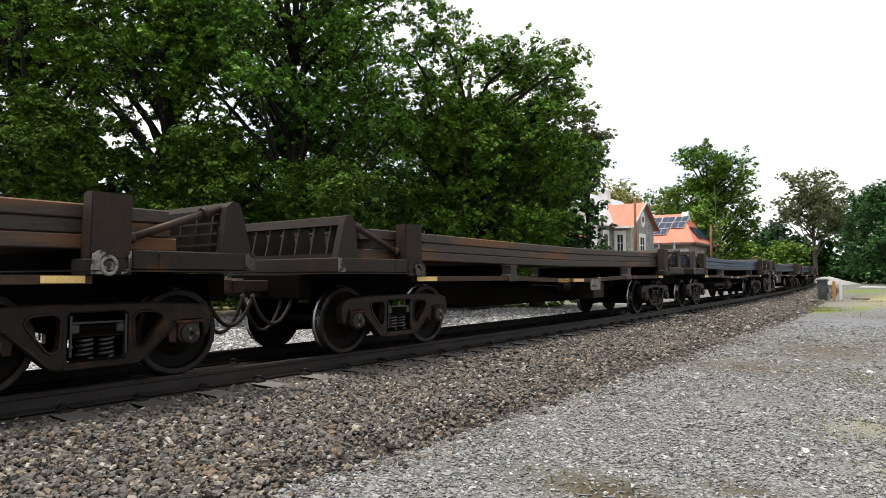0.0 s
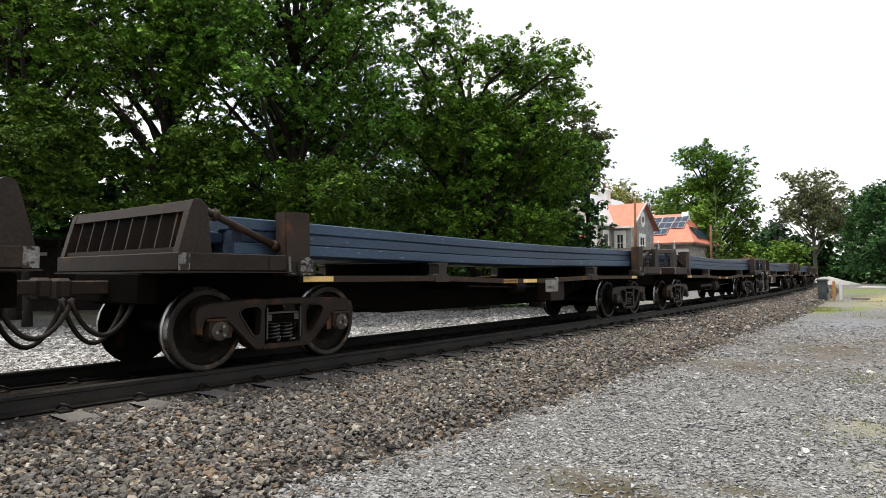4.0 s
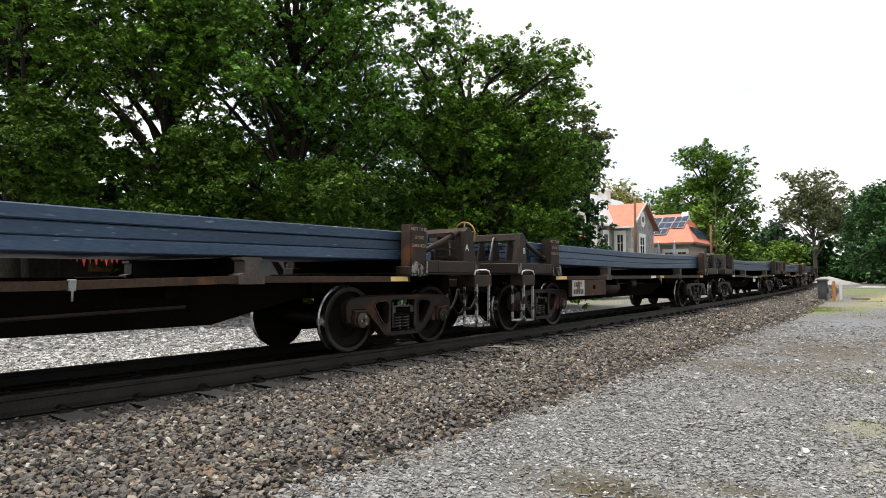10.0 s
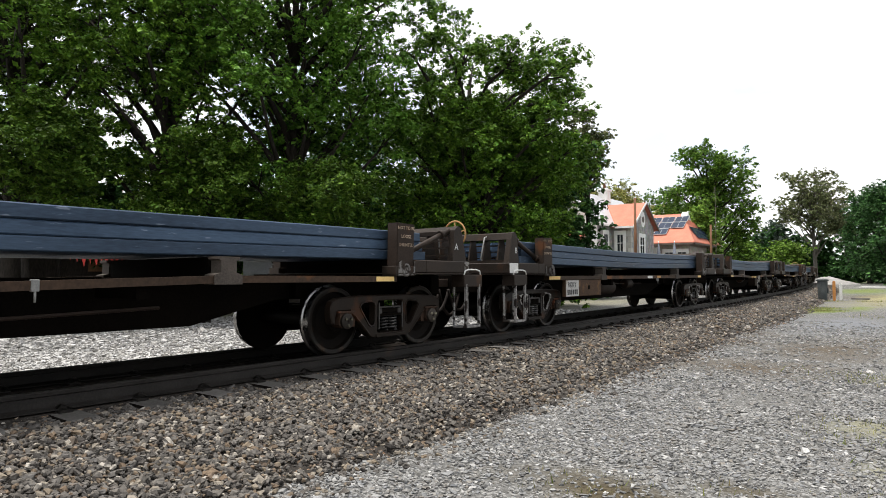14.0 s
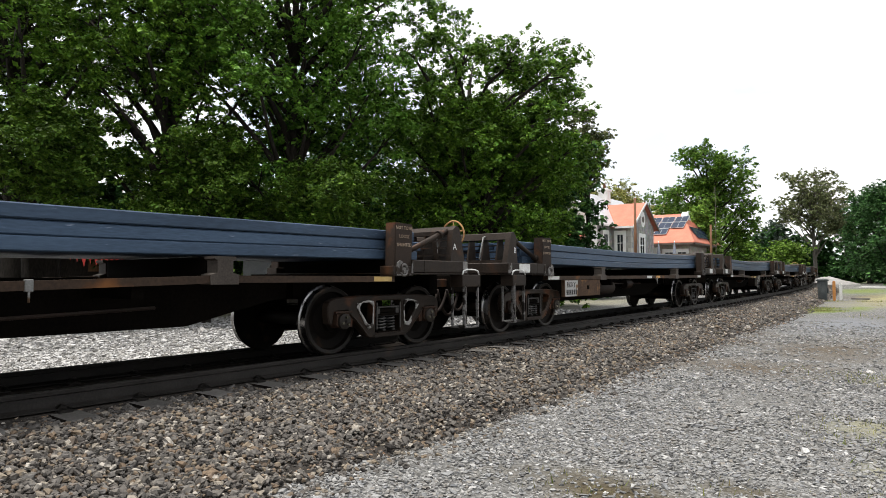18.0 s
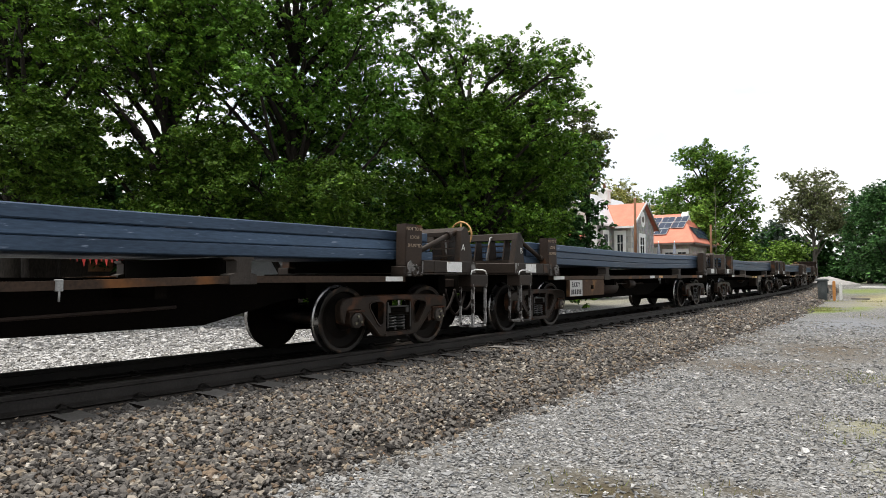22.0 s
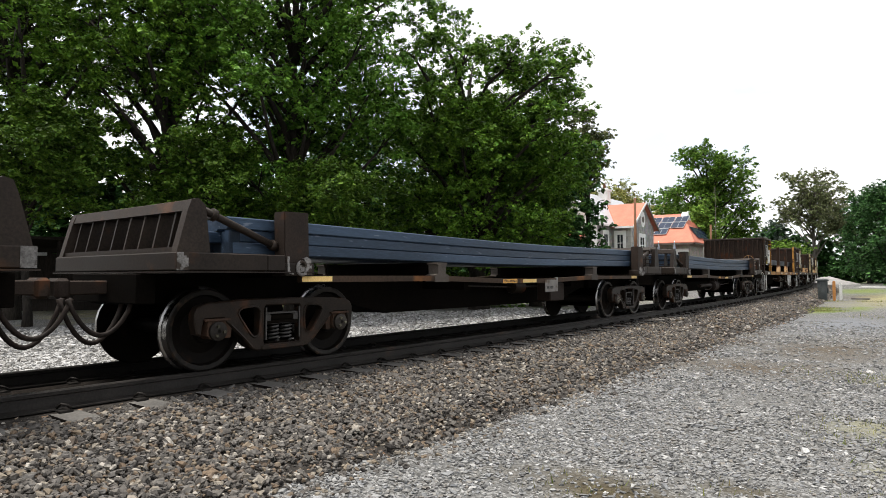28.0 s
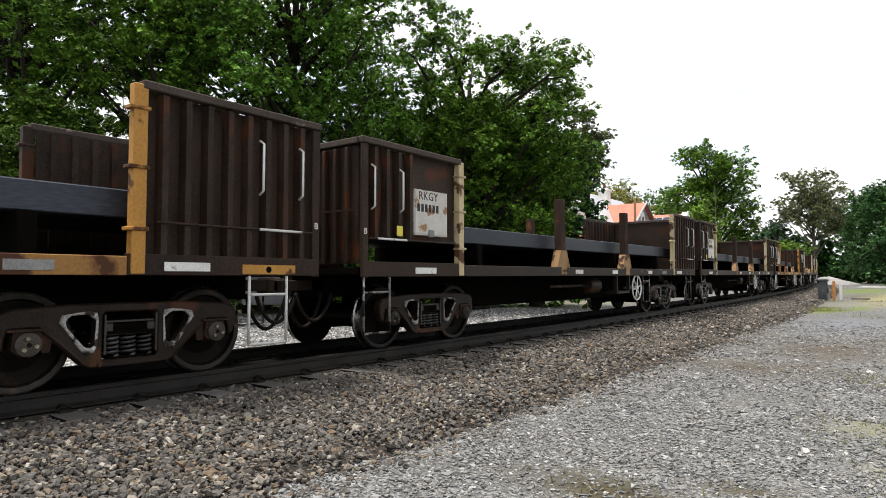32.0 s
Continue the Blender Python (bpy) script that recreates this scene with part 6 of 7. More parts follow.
M["car_white"] = material("white_car_paint", (0.30, 0.31, 0.32), (0.42, 0.42, 0.43), 0.35, 0.0, 2.0, 20, 0.0, 0.02)
M["bunting_red"] = material("red_cloth", (0.52, 0.055, 0.045), (0.70, 0.10, 0.085), 0.9, 0.0, 8.0, 40, 0.1, 0.25)
M["poster"] = material("printed_paper", (0.55, 0.56, 0.57), (0.72, 0.72, 0.72), 0.7, 0.0, 9.0, 40, 0.0, 0.2)
M["poster_tan"] = material("tan_paper", (0.10, 0.05, 0.025), (0.16, 0.09, 0.04), 0.7, 0.0, 9.0, 40, 0.0, 0.2)
M["shed"] = material("dark_stained_boards", (0.012, 0.010, 0.008), (0.032, 0.026, 0.022), 0.85, 0.0, 2.0, 30, 0.3, 0.1, stretch=(1, 1, 0.2))
M["pile"] = material("crushed_stone", (0.20, 0.19, 0.18), (0.36, 0.35, 0.335), 0.95, 0.0, 1.2, 14, 0.8, 0.0, bump_dist=0.05, spec=0.2)


def gable_roof(name, mat, parent, x0, x1, y0, y1, ze, zr, along, over=0.35, thick=0.10):
    """Two sloping sheets that meet at a ridge along x or y, each a part with its ribs."""
    out = []
    for e in (-1, 1):
        bm = B()
        if along == "x":
            yr, ye = (y0 + y1) / 2, (y0 - over if e < 0 else y1 + over)
            drop = (zr - ze) / ((y1 - y0) / 2) * over
            pr = [(ye, ze - drop), (yr, zr), (yr, zr + thick), (ye, ze - drop + thick)]
            prism(bm, pr, x0 - over, x1 + over, "x")
        else:
            xr, xe = (x0 + x1) / 2, (x0 - over if e < 0 else x1 + over)
            drop = (zr - ze) / ((x1 - x0) / 2) * over
            pr = [(xe, ze - drop), (xr, zr), (xr, zr + thick), (xe, ze - drop + thick)]
            prism(bm, pr, y0 - over, y1 + over, "y")
        out.append(part(name, bm, mat, parent))
    return out


def window(parent, c, w, h, face, arched=False):
    """A sash window with surround, sill, glazing bars and panes on a wall that faces -y or +x."""
    def put(bm, a0, a1, z0, z1, d0, d1):
        if face == "-y":
            return box(bm, c[0] + a0, c[0] + a1, c[1] - d1, c[1] - d0, c[2] + z0, c[2] + z1)
        return box(bm, c[0] + d0, c[0] + d1, c[1] + a0, c[1] + a1, c[2] + z0, c[2] + z1)
    bm = B()
    put(bm, -w / 2 - 0.22, -w / 2, -0.15, h + 0.1, 0.01, 0.05)
    put(bm, w / 2, w / 2 + 0.22, -0.15, h + 0.1, 0.01, 0.05)
    put(bm, -w / 2 - 0.219, w / 2 + 0.219, h, h + 0.30, 0.012, 0.055)
    fr = part("window", bm, "trim", parent, "white rendered window surround")
    bm = B()
    put(bm, -w / 2 - 0.25, w / 2 + 0.25, -0.28, -0.14, 0.01, 0.12)
    part("sill", bm, "trim", fr)
    bm = B()
    for a in (-w / 2, -0.03, w / 2 - 0.06):
        put(bm, a, a + 0.06, -0.1, h - 0.002, 0.008, 0.035)
    for z in (-0.1, h / 2 - 0.03, h - 0.06):
        put(bm, -w / 2 + 0.06, w / 2 - 0.06, z, z + 0.06, 0.008, 0.033)
    part("sash", bm, "trim", fr)
    for a0, a1 in ((-w / 2 + 0.06, -0.03), (0.03, w / 2 - 0.06)):
        bm = B()
        put(bm, a0, a1, -0.04, h - 0.06, 0.004, 0.012)
        part("pane", bm, "pane", fr)


def stone_house():
    g = ground_z(-24, 54)
    h = thing("stone_house", "sandstone cottage with red sheet roof and white trim", "house")
    x0, x1, y0, y1, ze, zr = -24.2, -20.97, 53.3, 59.1, 5.75, 7.9
    bm = B()
    prism(bm, [(y0, g), (y1, g), (y1, ze), ((y0 + y1) / 2, zr - 0.06), (y0, ze)], x0, x1)
    wing = part("wall", bm, "stone_wall", h, "weathered grey sandstone wall")
    bm = B()
    mx0, mx1, my0, my1 = -28.0, -22.7, 50.2, 62.0
    prism(bm, [(mx0, g), (mx1, g), (mx1, 5.96), ((mx0 + mx1) / 2, 8.78), (mx0, 5.96)], my0, my1, "y")
    part("wall", bm, "stone_wall", h)
    bm = B()
    prism(bm, [(mx0 + 0.02, g), (mx1 - 0.02, g), (mx1 - 0.02, 5.9), ((mx0 + mx1) / 2, 8.7), (mx0 + 0.02, 5.9)], my0 - 0.03, my0 - 0.005, "y")
    part("render_coat", bm, "trim", h, "white rendered gable end")
    bm = B()
    prism(bm, [(-24.25, 7.70), (-23.65, 7.05), (-23.60, 7.10), (-24.20, 7.75)], 51.3, 52.5, "y")
    part("skylight", bm, "pane", h, "dark roof skylight")
    gable_roof("roof", "red_roof", h, x0, x1, y0, y1, ze, zr - 0.1, "x", 0.38)
    gable_roof("roof", "grey_roof", h, mx0, mx1, my0, my1, 6.0, 8.84, "y", 0.38)
    ym = (y0 + y1) / 2
    slope = (zr - ze) / (ym - y0)
    for e in (-1, 1):
        bm = B()
        ye = y0 - 0.42 if e < 0 else y1 + 0.42
        prism(bm, [(ye, ze - 0.42 * slope - 0.12), (ym, zr - 0.12), (ym, zr + 0.14), (ye, ze - 0.42 * slope + 0.14)], x1 + 0.385, x1 + 0.43)
        part("bargeboard", bm, "dark_trim" if e > 0 else "trim", h, "painted bargeboard")
        bm = B()
        xe = mx0 - 0.42 if e < 0 else mx1 + 0.42
        xm = (mx0 + mx1) / 2
        s2 = (8.84 - 6.0) / (xm - mx0)
        prism(bm, [(xe, 6.0 - 0.42 * s2 - 0.12), (xm, 8.72), (xm, 8.98), (xe, 6.0 - 0.42 * s2 + 0.14)], my0 - 0.43, my0 - 0.385, "y")
        part("bargeboard", bm, "trim", h, "white painted bargeboard")
    bm = B()
    box(bm, mx1 + 0.45, x1 + 0.4, y0 - 0.50, y0 - 0.39, ze - 0.36, ze - 0.20)
    box(bm, mx1 + 0.39, mx1 + 0.50, my0 - 0.40, y0 - 0.38, 5.50, 5.64)
    part("gutter", bm, "trim", h)
    bm = B()
    lathe(bm, [(x1 + 0.01, 0.48), (x1 + 0.06, 0.48), (x1 + 0.062, 0.34)], 20, "x", (0, ym, 6.35))
    ov = part("window", bm, "trim", h, "round white gable vent")
    for v in ov.data.vertices:
        v.co.z = 6.35 + (v.co.z - 6.35) * 1.5
    bm = B()
    lathe(bm, [(x1 + 0.061, 0.30), (x1 + 0.066, 0.30)], 20, "x", (0, ym, 6.35))
    part("vent", bm, "dark_trim", h)
    window(h, (x1, ym - 0.2, 3.2), 1.1, 1.55, "+x")
    window(h, (mx1, 51.9, 3.3), 0.9, 1.6, "+x")
    window(h, (-21.95, y0, 3.3), 0.62, 1.6, "-y")
    for z in range(0, 11):
        bm = B()
        dx = 0.45 if z % 2 else 0.28
        box(bm, x1 - dx, x1 + 0.012, y0 - 0.012, y0 + (0.28 if z % 2 else 0.45), g + 0.3 + z * 0.50, g + 0.78 + z * 0.50)
        part("quoin", bm, "trim_stone", h)
    bm = B()
    box(bm, -25.4, -24.5, 56.6, 57.4, 7.0, 9.6, 0.02)
    box(bm, -25.5, -24.4, 56.5, 57.5, 9.35, 9.55)
    ch = part("chimney", bm, "trim", h, "white rendered chimney")
    bm = B()
    lathe(bm, [(9.6, 0.14), (10.1, 0.12), (10.15, 0.15)], 12, "z", (-24.95, 57.0, 0))
    part("chimney_pot", bm, "timber", ch)
    # lean-to on the gable end
    bm = B()
    box(bm, -29.5, -24.0, 47.4, my0 - 0.035, g, 3.3)
    part("lean_to", bm, "stone_wall", h)
    bm = B()
    prism(bm, [(47.0, 3.25), (my0 - 0.04, 4.9), (my0 - 0.04, 5.0), (47.0, 3.35)], -29.9, -23.6)
    part("lean_to_roof", bm, "red_roof", h)
    h.location = (0.45, 0.35, 0)
    return h


M["trim_stone"] = material("dressed_quoin_stone", (0.36, 0.345, 0.31), (0.48, 0.46, 0.42), 0.9, 0.0, 3.0, 30, 0.2, 0.15)


def station_building():
    g = ground_z(-20, 68)
    h = thing("station_building", "cream brick building with red hipped roof and solar panels", "building")
    x0, x1, y0, y1, ze, zr = -26.5, -19.0, 65.7, 75.0, 4.55, 7.95
    bm = B()
    box(bm, x0, x1, y0, y1, g, ze - 0.05)
    part("wall", bm, "cream_brick", h)
    ex0, ex1, ey0, ey1, ym = x0 - 0.6, x1 + 0.6, y0 - 0.6, y1 + 0.6, (y0 + y1) / 2
    ra, rb = -25.4, -21.0
    for quad in (((ex0, ey0, ze), (ex1, ey0, ze), (rb, ym, zr), (ra, ym, zr)), ((ex1, ey1, ze), (ex0, ey1, ze), (ra, ym, zr), (rb, ym, zr)),
                 ((ex1, ey0, ze), (ex1, ey1, ze), (rb, ym, zr)), ((ex0, ey1, ze), (ex0, ey0, ze), (ra, ym, zr))):
        bm = B()
        lo = [bm.verts.new(p) for p in quad]
        hi = [bm.verts.new((p[0], p[1], p[2] + 0.10)) for p in quad]
        bm.faces.new(hi)
        bm.faces.new(lo[::-1])
        for i in range(len(quad)):
            j = (i + 1) % len(quad)
            bm.faces.new((lo[i], lo[j], hi[j], hi[i]))
        part("roof", bm, "red_roof", h)
    bm = B()
    for a, b in (((ex0, ey0), (ex1, ey0)), ((ex1, ey0), (ex1, ey1))):
        box(bm, min(a[0], b[0]) - 0.06, max(a[0], b[0]) + 0.06, min(a[1], b[1]) - 0.06, max(a[1], b[1]) + 0.06, ze - 0.16, ze + 0.02)
    part("gutter", bm, "dark_trim", h)
    bm = B()
    prism(bm, [(ym - 1.3, zr - 0.9), (ym + 1.3, zr - 0.9), (ym, zr + 0.25)], rb - 0.1, rb + 0.55)
    part("gablet", bm, "trim", h, "small white gablet at the ridge end")
    up = Vector((0, ym - ey0, zr - ze))
    length, up = up.length, up.normalized()
    out = Vector((0, -up.z, up.y))
    for col in range(3):
        for row in range(3):
            if row == 0 and col == 2:
                continue
            bm = B()
            o = Vector((-24.35 + col * 1.42 + row * 0.05, ey0, ze + 0.1)) + up * (1.55 + row * 1.30) + out * 0.10
            u, v = Vector((1.34, 0, 0)), up * 1.22
            vs = [o, o + u, o + u + v, o + v]
            lo, hi = [bm.verts.new(p) for p in vs], [bm.verts.new(p + out * 0.05) for p in vs]
            for q in (hi, lo[::-1], *[(lo[i], lo[(i + 1) % 4], hi[(i + 1) % 4], hi[i]) for i in range(4)]):
                bm.faces.new(q)
            frame_ob = part("solar_panel", bm, "alu", h, "dark blue roof solar panel")
            for k in range(2):
                bm = B()
                a = o + u * (0.02 + 0.49 * k) + v * 0.03 + out * 0.055
                bm.faces.new([bm.verts.new(p) for p in (a, a + u * 0.47, a + u * 0.47 + v * 0.94, a + v * 0.94)])
                part("cell_sheet", bm, "solar", frame_ob)
    side = Vector((rb - ex1, 0, zr - ze))
    for k in range(3):
        bm = B()
        side_n = side.normalized()
        so = Vector((-side_n.z, 0, side_n.x)) * -1
        o = Vector((ex1, ym - 2.7 + k * 1.75, ze + 0.1)) + side_n * 0.6 + so * 0.08
        u, v = Vector((0, 1.6, 0)), side_n * 1.5
        vs = [o, o + u, o + u + v, o + v]
        lo, hi = [bm.verts.new(p) for p in vs], [bm.verts.new(p + so * 0.05) for p in vs]
        for q in (hi, lo[::-1], *[(lo[i], lo[(i + 1) % 4], hi[(i + 1) % 4], hi[i]) for i in range(4)]):
            bm.faces.new(q)
        part("solar_panel", bm, "solar", h)
    window(h, (-19.8, y0, 2.3), 0.9, 1.4, "-y")
    window(h, (-21.1, y0, 2.3), 0.9, 1.4, "-y")
    bm = B()
    box(bm, -23.1, -22.0, y0 - 0.05, y0 - 0.005, g, 4.2)
    part("door", bm, "trim", h, "white glazed door")
    # veranda
    bm = B()
    prism(bm, [(63.0, 3.55), (y0 - 0.02, 4.2), (y0 - 0.02, 4.28), (63.0, 3.63)], -26.5, -22.6)
    part("veranda_roof", bm, "grey_roof", h)
    for i in range(5):
        bm = B()
        x = -26.3 + i * 0.90
        box(bm, x - 0.06, x + 0.06, 63.1, 63.22, g, 3.56)
        part("veranda_post", bm, "trim", h)
    bm = B()
    box(bm, -26.4, -22.6, 63.13, 63.19, 2.95, 3.25)
    part("valance", bm, "trim", h)
    return h


stone_house()
station_building()


def folded_umbrella(x, y):
    g = ground_z(x, y)
    u = thing("patio_umbrella", "closed grey canvas patio umbrella", "umbrella", "closed patio umbrellas")
    u.location = (x, y, g)
    part("pole", tube(B(), [(0, 0, 0), (0, 0, 4.55)], 0.035, 8), "alu", u)
    bm = B()
    lathe(bm, [(1.9, 0.14), (2.1, 0.24), (3.0, 0.20), (3.9, 0.11), (4.5, 0.03)], 10, "z")
    for i, v in enumerate(bm.verts):
        k = 1.0 if i % 2 else 0.72
        v.co.x *= k
        v.co.y *= k
    part("canopy", bm, "canvas", u)
    bm = B()
    lathe(bm, [(0.0, 0.35), (0.10, 0.33), (0.12, 0.06)], 14, "z")
    part("base", bm, "dark_trim", u)


folded_umbrella(-19.3, 57.2)
folded_umbrella(-18.2, 58.2)


def pole_thing(name, label, x, y, top, r, mat, arm=False):
    g = ground_z(x, y)
    p = thing(name, label, "pole")
    p.location = (x, y, g)
    part("post", tube(B(), [(0, 0, -0.3), (0, 0, (top - g) * 0.5), (0, 0, top - g)], [r, r * 0.9, r * 0.75], 10), mat, p)
    if arm:
        bm = B()
        box(bm, -0.9, 0.9, -0.06, 0.06, top - g - 0.5, top - g - 0.36)
        part("crossarm", bm, mat, p)


pole_thing("timber_pole", "reddish brown timber pole before the gable", -18.6, 49.6, 7.5, 0.13, "timber")
pole_thing("steel_mast", "slender grey steel mast beside the building", -13.3, 53.0, 8.3, 0.022, "dark_trim")
pole_thing("timber_pole", "reddish brown timber pole beside the hipped roof", -16.0, 62.0, 6.0, 0.12, "timber")


# ---- yard furniture ----
def relay_post(x, y):
    g = ground_z(x, y)
    p = thing("trackside_cabinet", "dark grey-green trackside cabinet on gravel", "cabinet")
    p.location = (x, y, g)
    bm = B()
    lathe(bm, [(0.0, 0.22), (0.25, 0.24), (1.12, 0.27), (1.16, 0.25)], 14, "z")
    part("body", bm, "green_metal", p, smooth=40)
    bm = B()
    lathe(bm, [(1.161, 0.32), (1.22, 0.32), (1.29, 0.24), (1.30, 0.05)], 14, "z")
    part("lid", bm, "green_metal", p, smooth=40)
    bm = B()
    box(bm, 0.25, 0.30, -0.10, 0.10, 0.45, 0.75, 0.01)
    part("label_plate", bm, "green_metal", p)


relay_post(-4.88, 42.8)
for x, y, h, mat, label in ((-4.35, 43.24, 1.17, "orange_paint", "faded orange marker stake in the gravel"), (-4.1, 44.2, 1.02, "white", "white marker stake in the gravel")):
    st = thing("marker_stake", label, "stake")
    st.location = (x, y, ground_z(x, y))
    bm = B()
    box(bm, -0.075, 0.075, -0.05, 0.05, -0.2, h - 0.06, 0.01)
    part("stake", bm, mat, st)
    bm = B()
    prism(bm, [(-0.075, h - 0.06), (0.075, h - 0.06), (0.02, h), (-0.02, h)], -0.05, 0.05, "y")
    part("tip", bm, mat, st)
pl = thing("timber_offcut", "weathered timber offcut lying on gravel", "plank")
pl.location = (-3.3, 46.5, ground_z(-3.3, 46.5))
bm = B()
box(bm, -0.5, 0.5, -0.08, 0.08, 0.0, 0.09, 0.015)
part("plank", bm, "sleeper", pl)


def gravel_pile(x, y, r, h):
    g = ground_z(x, y)
    verts, faces, rings, n = [], [], 16, 40
    for i in range(rings + 1):
        u = i / rings
        for k in range(n):
            a = 2 * math.pi * k / n
            rr = r * (1 - u) * (1 + 0.10 * noise.noise(Vector((math.cos(a) * 1.5, math.sin(a) * 1.5, 4))))
            z = h * (1 - (1 - u) ** 1.35) * (1 + 0.12 * noise.noise(Vector((math.cos(a) * 2, math.sin(a) * 2, u * 3))))
            verts.append((rr * math.cos(a) * 1.25, rr * math.sin(a), z - 0.08 + 0.05 * noise.noise(Vector((rr * 3, a * 5, 1)))))
    for i in range(rings):
        for k in range(n):
            faces.append((i * n + k, i * n + (k + 1) % n, (i + 1) * n + (k + 1) % n, (i + 1) * n + k))
    me = bpy.data.meshes.new("gravel_mound")
    me.from_pydata(verts, [], faces)
    me.materials.append(M["pile"])
    p = tagged(new("gravel_mound", me), "heap of pale crushed stone beside the line", "gravel heap")
    p.location = (x, y, g)


gravel_pile(-12.7, 116.0, 3.6, 1.2)


def road_strip():
    verts, faces = [], []
    n = 24
    for i in range(n + 1):
        x = -6.5 + i * 2.4
        y = 92 - 0.35 * i + 1.5 * math.sin(i * 0.2)
        for dy in (-3.2, 3.2):
            verts.append((x, y + dy, ground_z(x, y + dy) + 0.03))
    for i in range(n):
        faces.append((2 * i, 2 * i + 2, 2 * i + 3, 2 * i + 1))
    me = bpy.data.meshes.new("road")
    me.from_pydata(verts, [], faces)
    me.materials.append(M["pale_road"])
    tagged(new("road", me), "pale gravel access road", "road", kind="structure")


M["pale_road"] = material("pale_road_gravel", (0.46, 0.45, 0.43), (0.62, 0.61, 0.59), 0.95, 0.0, 0.6, 12, 0.3, 0.0, spec=0.2)
road_strip()


# ---- under the oaks: shelter and bunting ----
def shelter():
    s = thing("notice_shelter", "dark timber notice shelter under the trees", "shelter")
    g = ground_z(-27, 10.5)
    s.location = (-26.0, 10.4, g)
    s.rotation_euler.z = radians(-26)
    bm = B()
    box(bm, -1.6, -1.5, -6.2, 2.2, 0, 2.5)
    part("back_wall", bm, "shed", s)
    bm = B()
    prism(bm, [(-1.9, 2.45), (0.9, 2.7), (0.9, 2.8), (-1.9, 2.55)], -6.5, 2.4, "y")
    part("roof", bm, "shed", s)
    for y in (-6.0, -3.2, -0.4, 2.1):
        bm = B()
        box(bm, 0.6, 0.72, y - 0.06, y + 0.06, 0, 2.66)
        part("post", bm, "shed", s)
    for y, z, w, hh, mt in ((-2.12, 2.19, 0.22, 0.13, "poster"), (-1.78, 2.15, 0.34, 0.17, "poster"), (-1.2, 2.17, 0.40, 0.13, "poster"), (0.9, 1.55, 0.9, 0.5, "poster_tan")):
        bm = B()
        box(bm, -1.498, -1.48, y - w / 2, y + w / 2, z, z + hh)
        part("notice", bm, mt, s, "printed paper notice")
    bm = B()
    box(bm, -1.3, -0.9, -3.6, 2.4, 0.0, 0.45)
    box(bm, -1.35, -0.85, -3.7, 2.5, 0.45, 0.50)
    part("bench", bm, "shed", s)


shelter()


def bunting(a, b, sag, n):
    rnd = random.Random(n)
    w = thing("bunting", "string of red triangular pennants", "bunting")
    a, b = Vector(a), Vector(b)
    pts = [a.lerp(b, i / 20) - Vector((0, 0, sag * 4 * (i / 20) * (1 - i / 20))) for i in range(21)]
    part("string", tube(B(), pts, 0.006, 4), "dark_trim", w)
    d = (b - a).normalized()
    for i in range(n):
        u = (i + 0.5) / n
        p = a.lerp(b, u) - Vector((0, 0, sag * 4 * u * (1 - u)))
        bm = B()
        wide, drop = rnd.uniform(0.05, 0.09), rnd.uniform(0.16, 0.34)
        q = [p - d * wide, p + d * wide, p + Vector((rnd.uniform(-0.03, 0.03), 0.01, -drop))]
        lo, hi = [bm.verts.new(v) for v in q], [bm.verts.new(v + Vector((0.006, 0.003, 0))) for v in q]
        for f in (hi, lo[::-1], (lo[0], lo[1], hi[1], hi[0]), (lo[1], lo[2], hi[2], hi[1]), (lo[2], lo[0], hi[0], hi[2])):
            bm.faces.new(f)
        part("pennant", bm, "bunting_red", w)


bunting((-20.62, 8.08, 1.75), (-20.0, 8.58, 1.71), 0.07, 4)
bunting((-20.0, 8.58, 1.71), (-19.25, 9.15, 1.75), 0.08, 6)


def van():
    g = ground_z(-20.8, 15.6)
    v = thing("parked_van", "white parked van beyond the trees", "van")
    v.location, v.rotation_euler.z = (-21.4, 16.0, g), radians(53)
    bm = B()
    prism(bm, [(-2.3, 0.35), (-2.3, 0.95), (-1.75, 1.15), (-1.15, 2.25), (-0.8, 2.58), (2.05, 2.60), (2.3, 2.4), (2.35, 0.35)], -0.92, 0.92)
    bmesh.ops.bevel(bm, geom=list(bm.edges), offset=0.05, segments=2, affect="EDGES")
    part("body", bm, "car_white", v, smooth=40)
    for sx in (-1, 1):
        for y0, y1 in ((-1.15, -0.15), (0.0, 1.0)):
            bm = B()
            prism(bm, [(y0, 1.25), (y1, 1.25), (y1, 1.8), (y0 + 0.2, 1.8)], *sorted((sx * 0.905, sx * 0.925)))
            part("window", bm, "pane", v)
        for y in (-1.45, 1.5):
            bm = B()
            lathe(bm, [(sx * 0.72, 0.2), (sx * 0.72, 0.34), (sx * 0.93, 0.34), (sx * 0.93, 0.2)], 18, "x", (0, y, 0.34))
            part("wheel", bm, "rubber", v)


van()


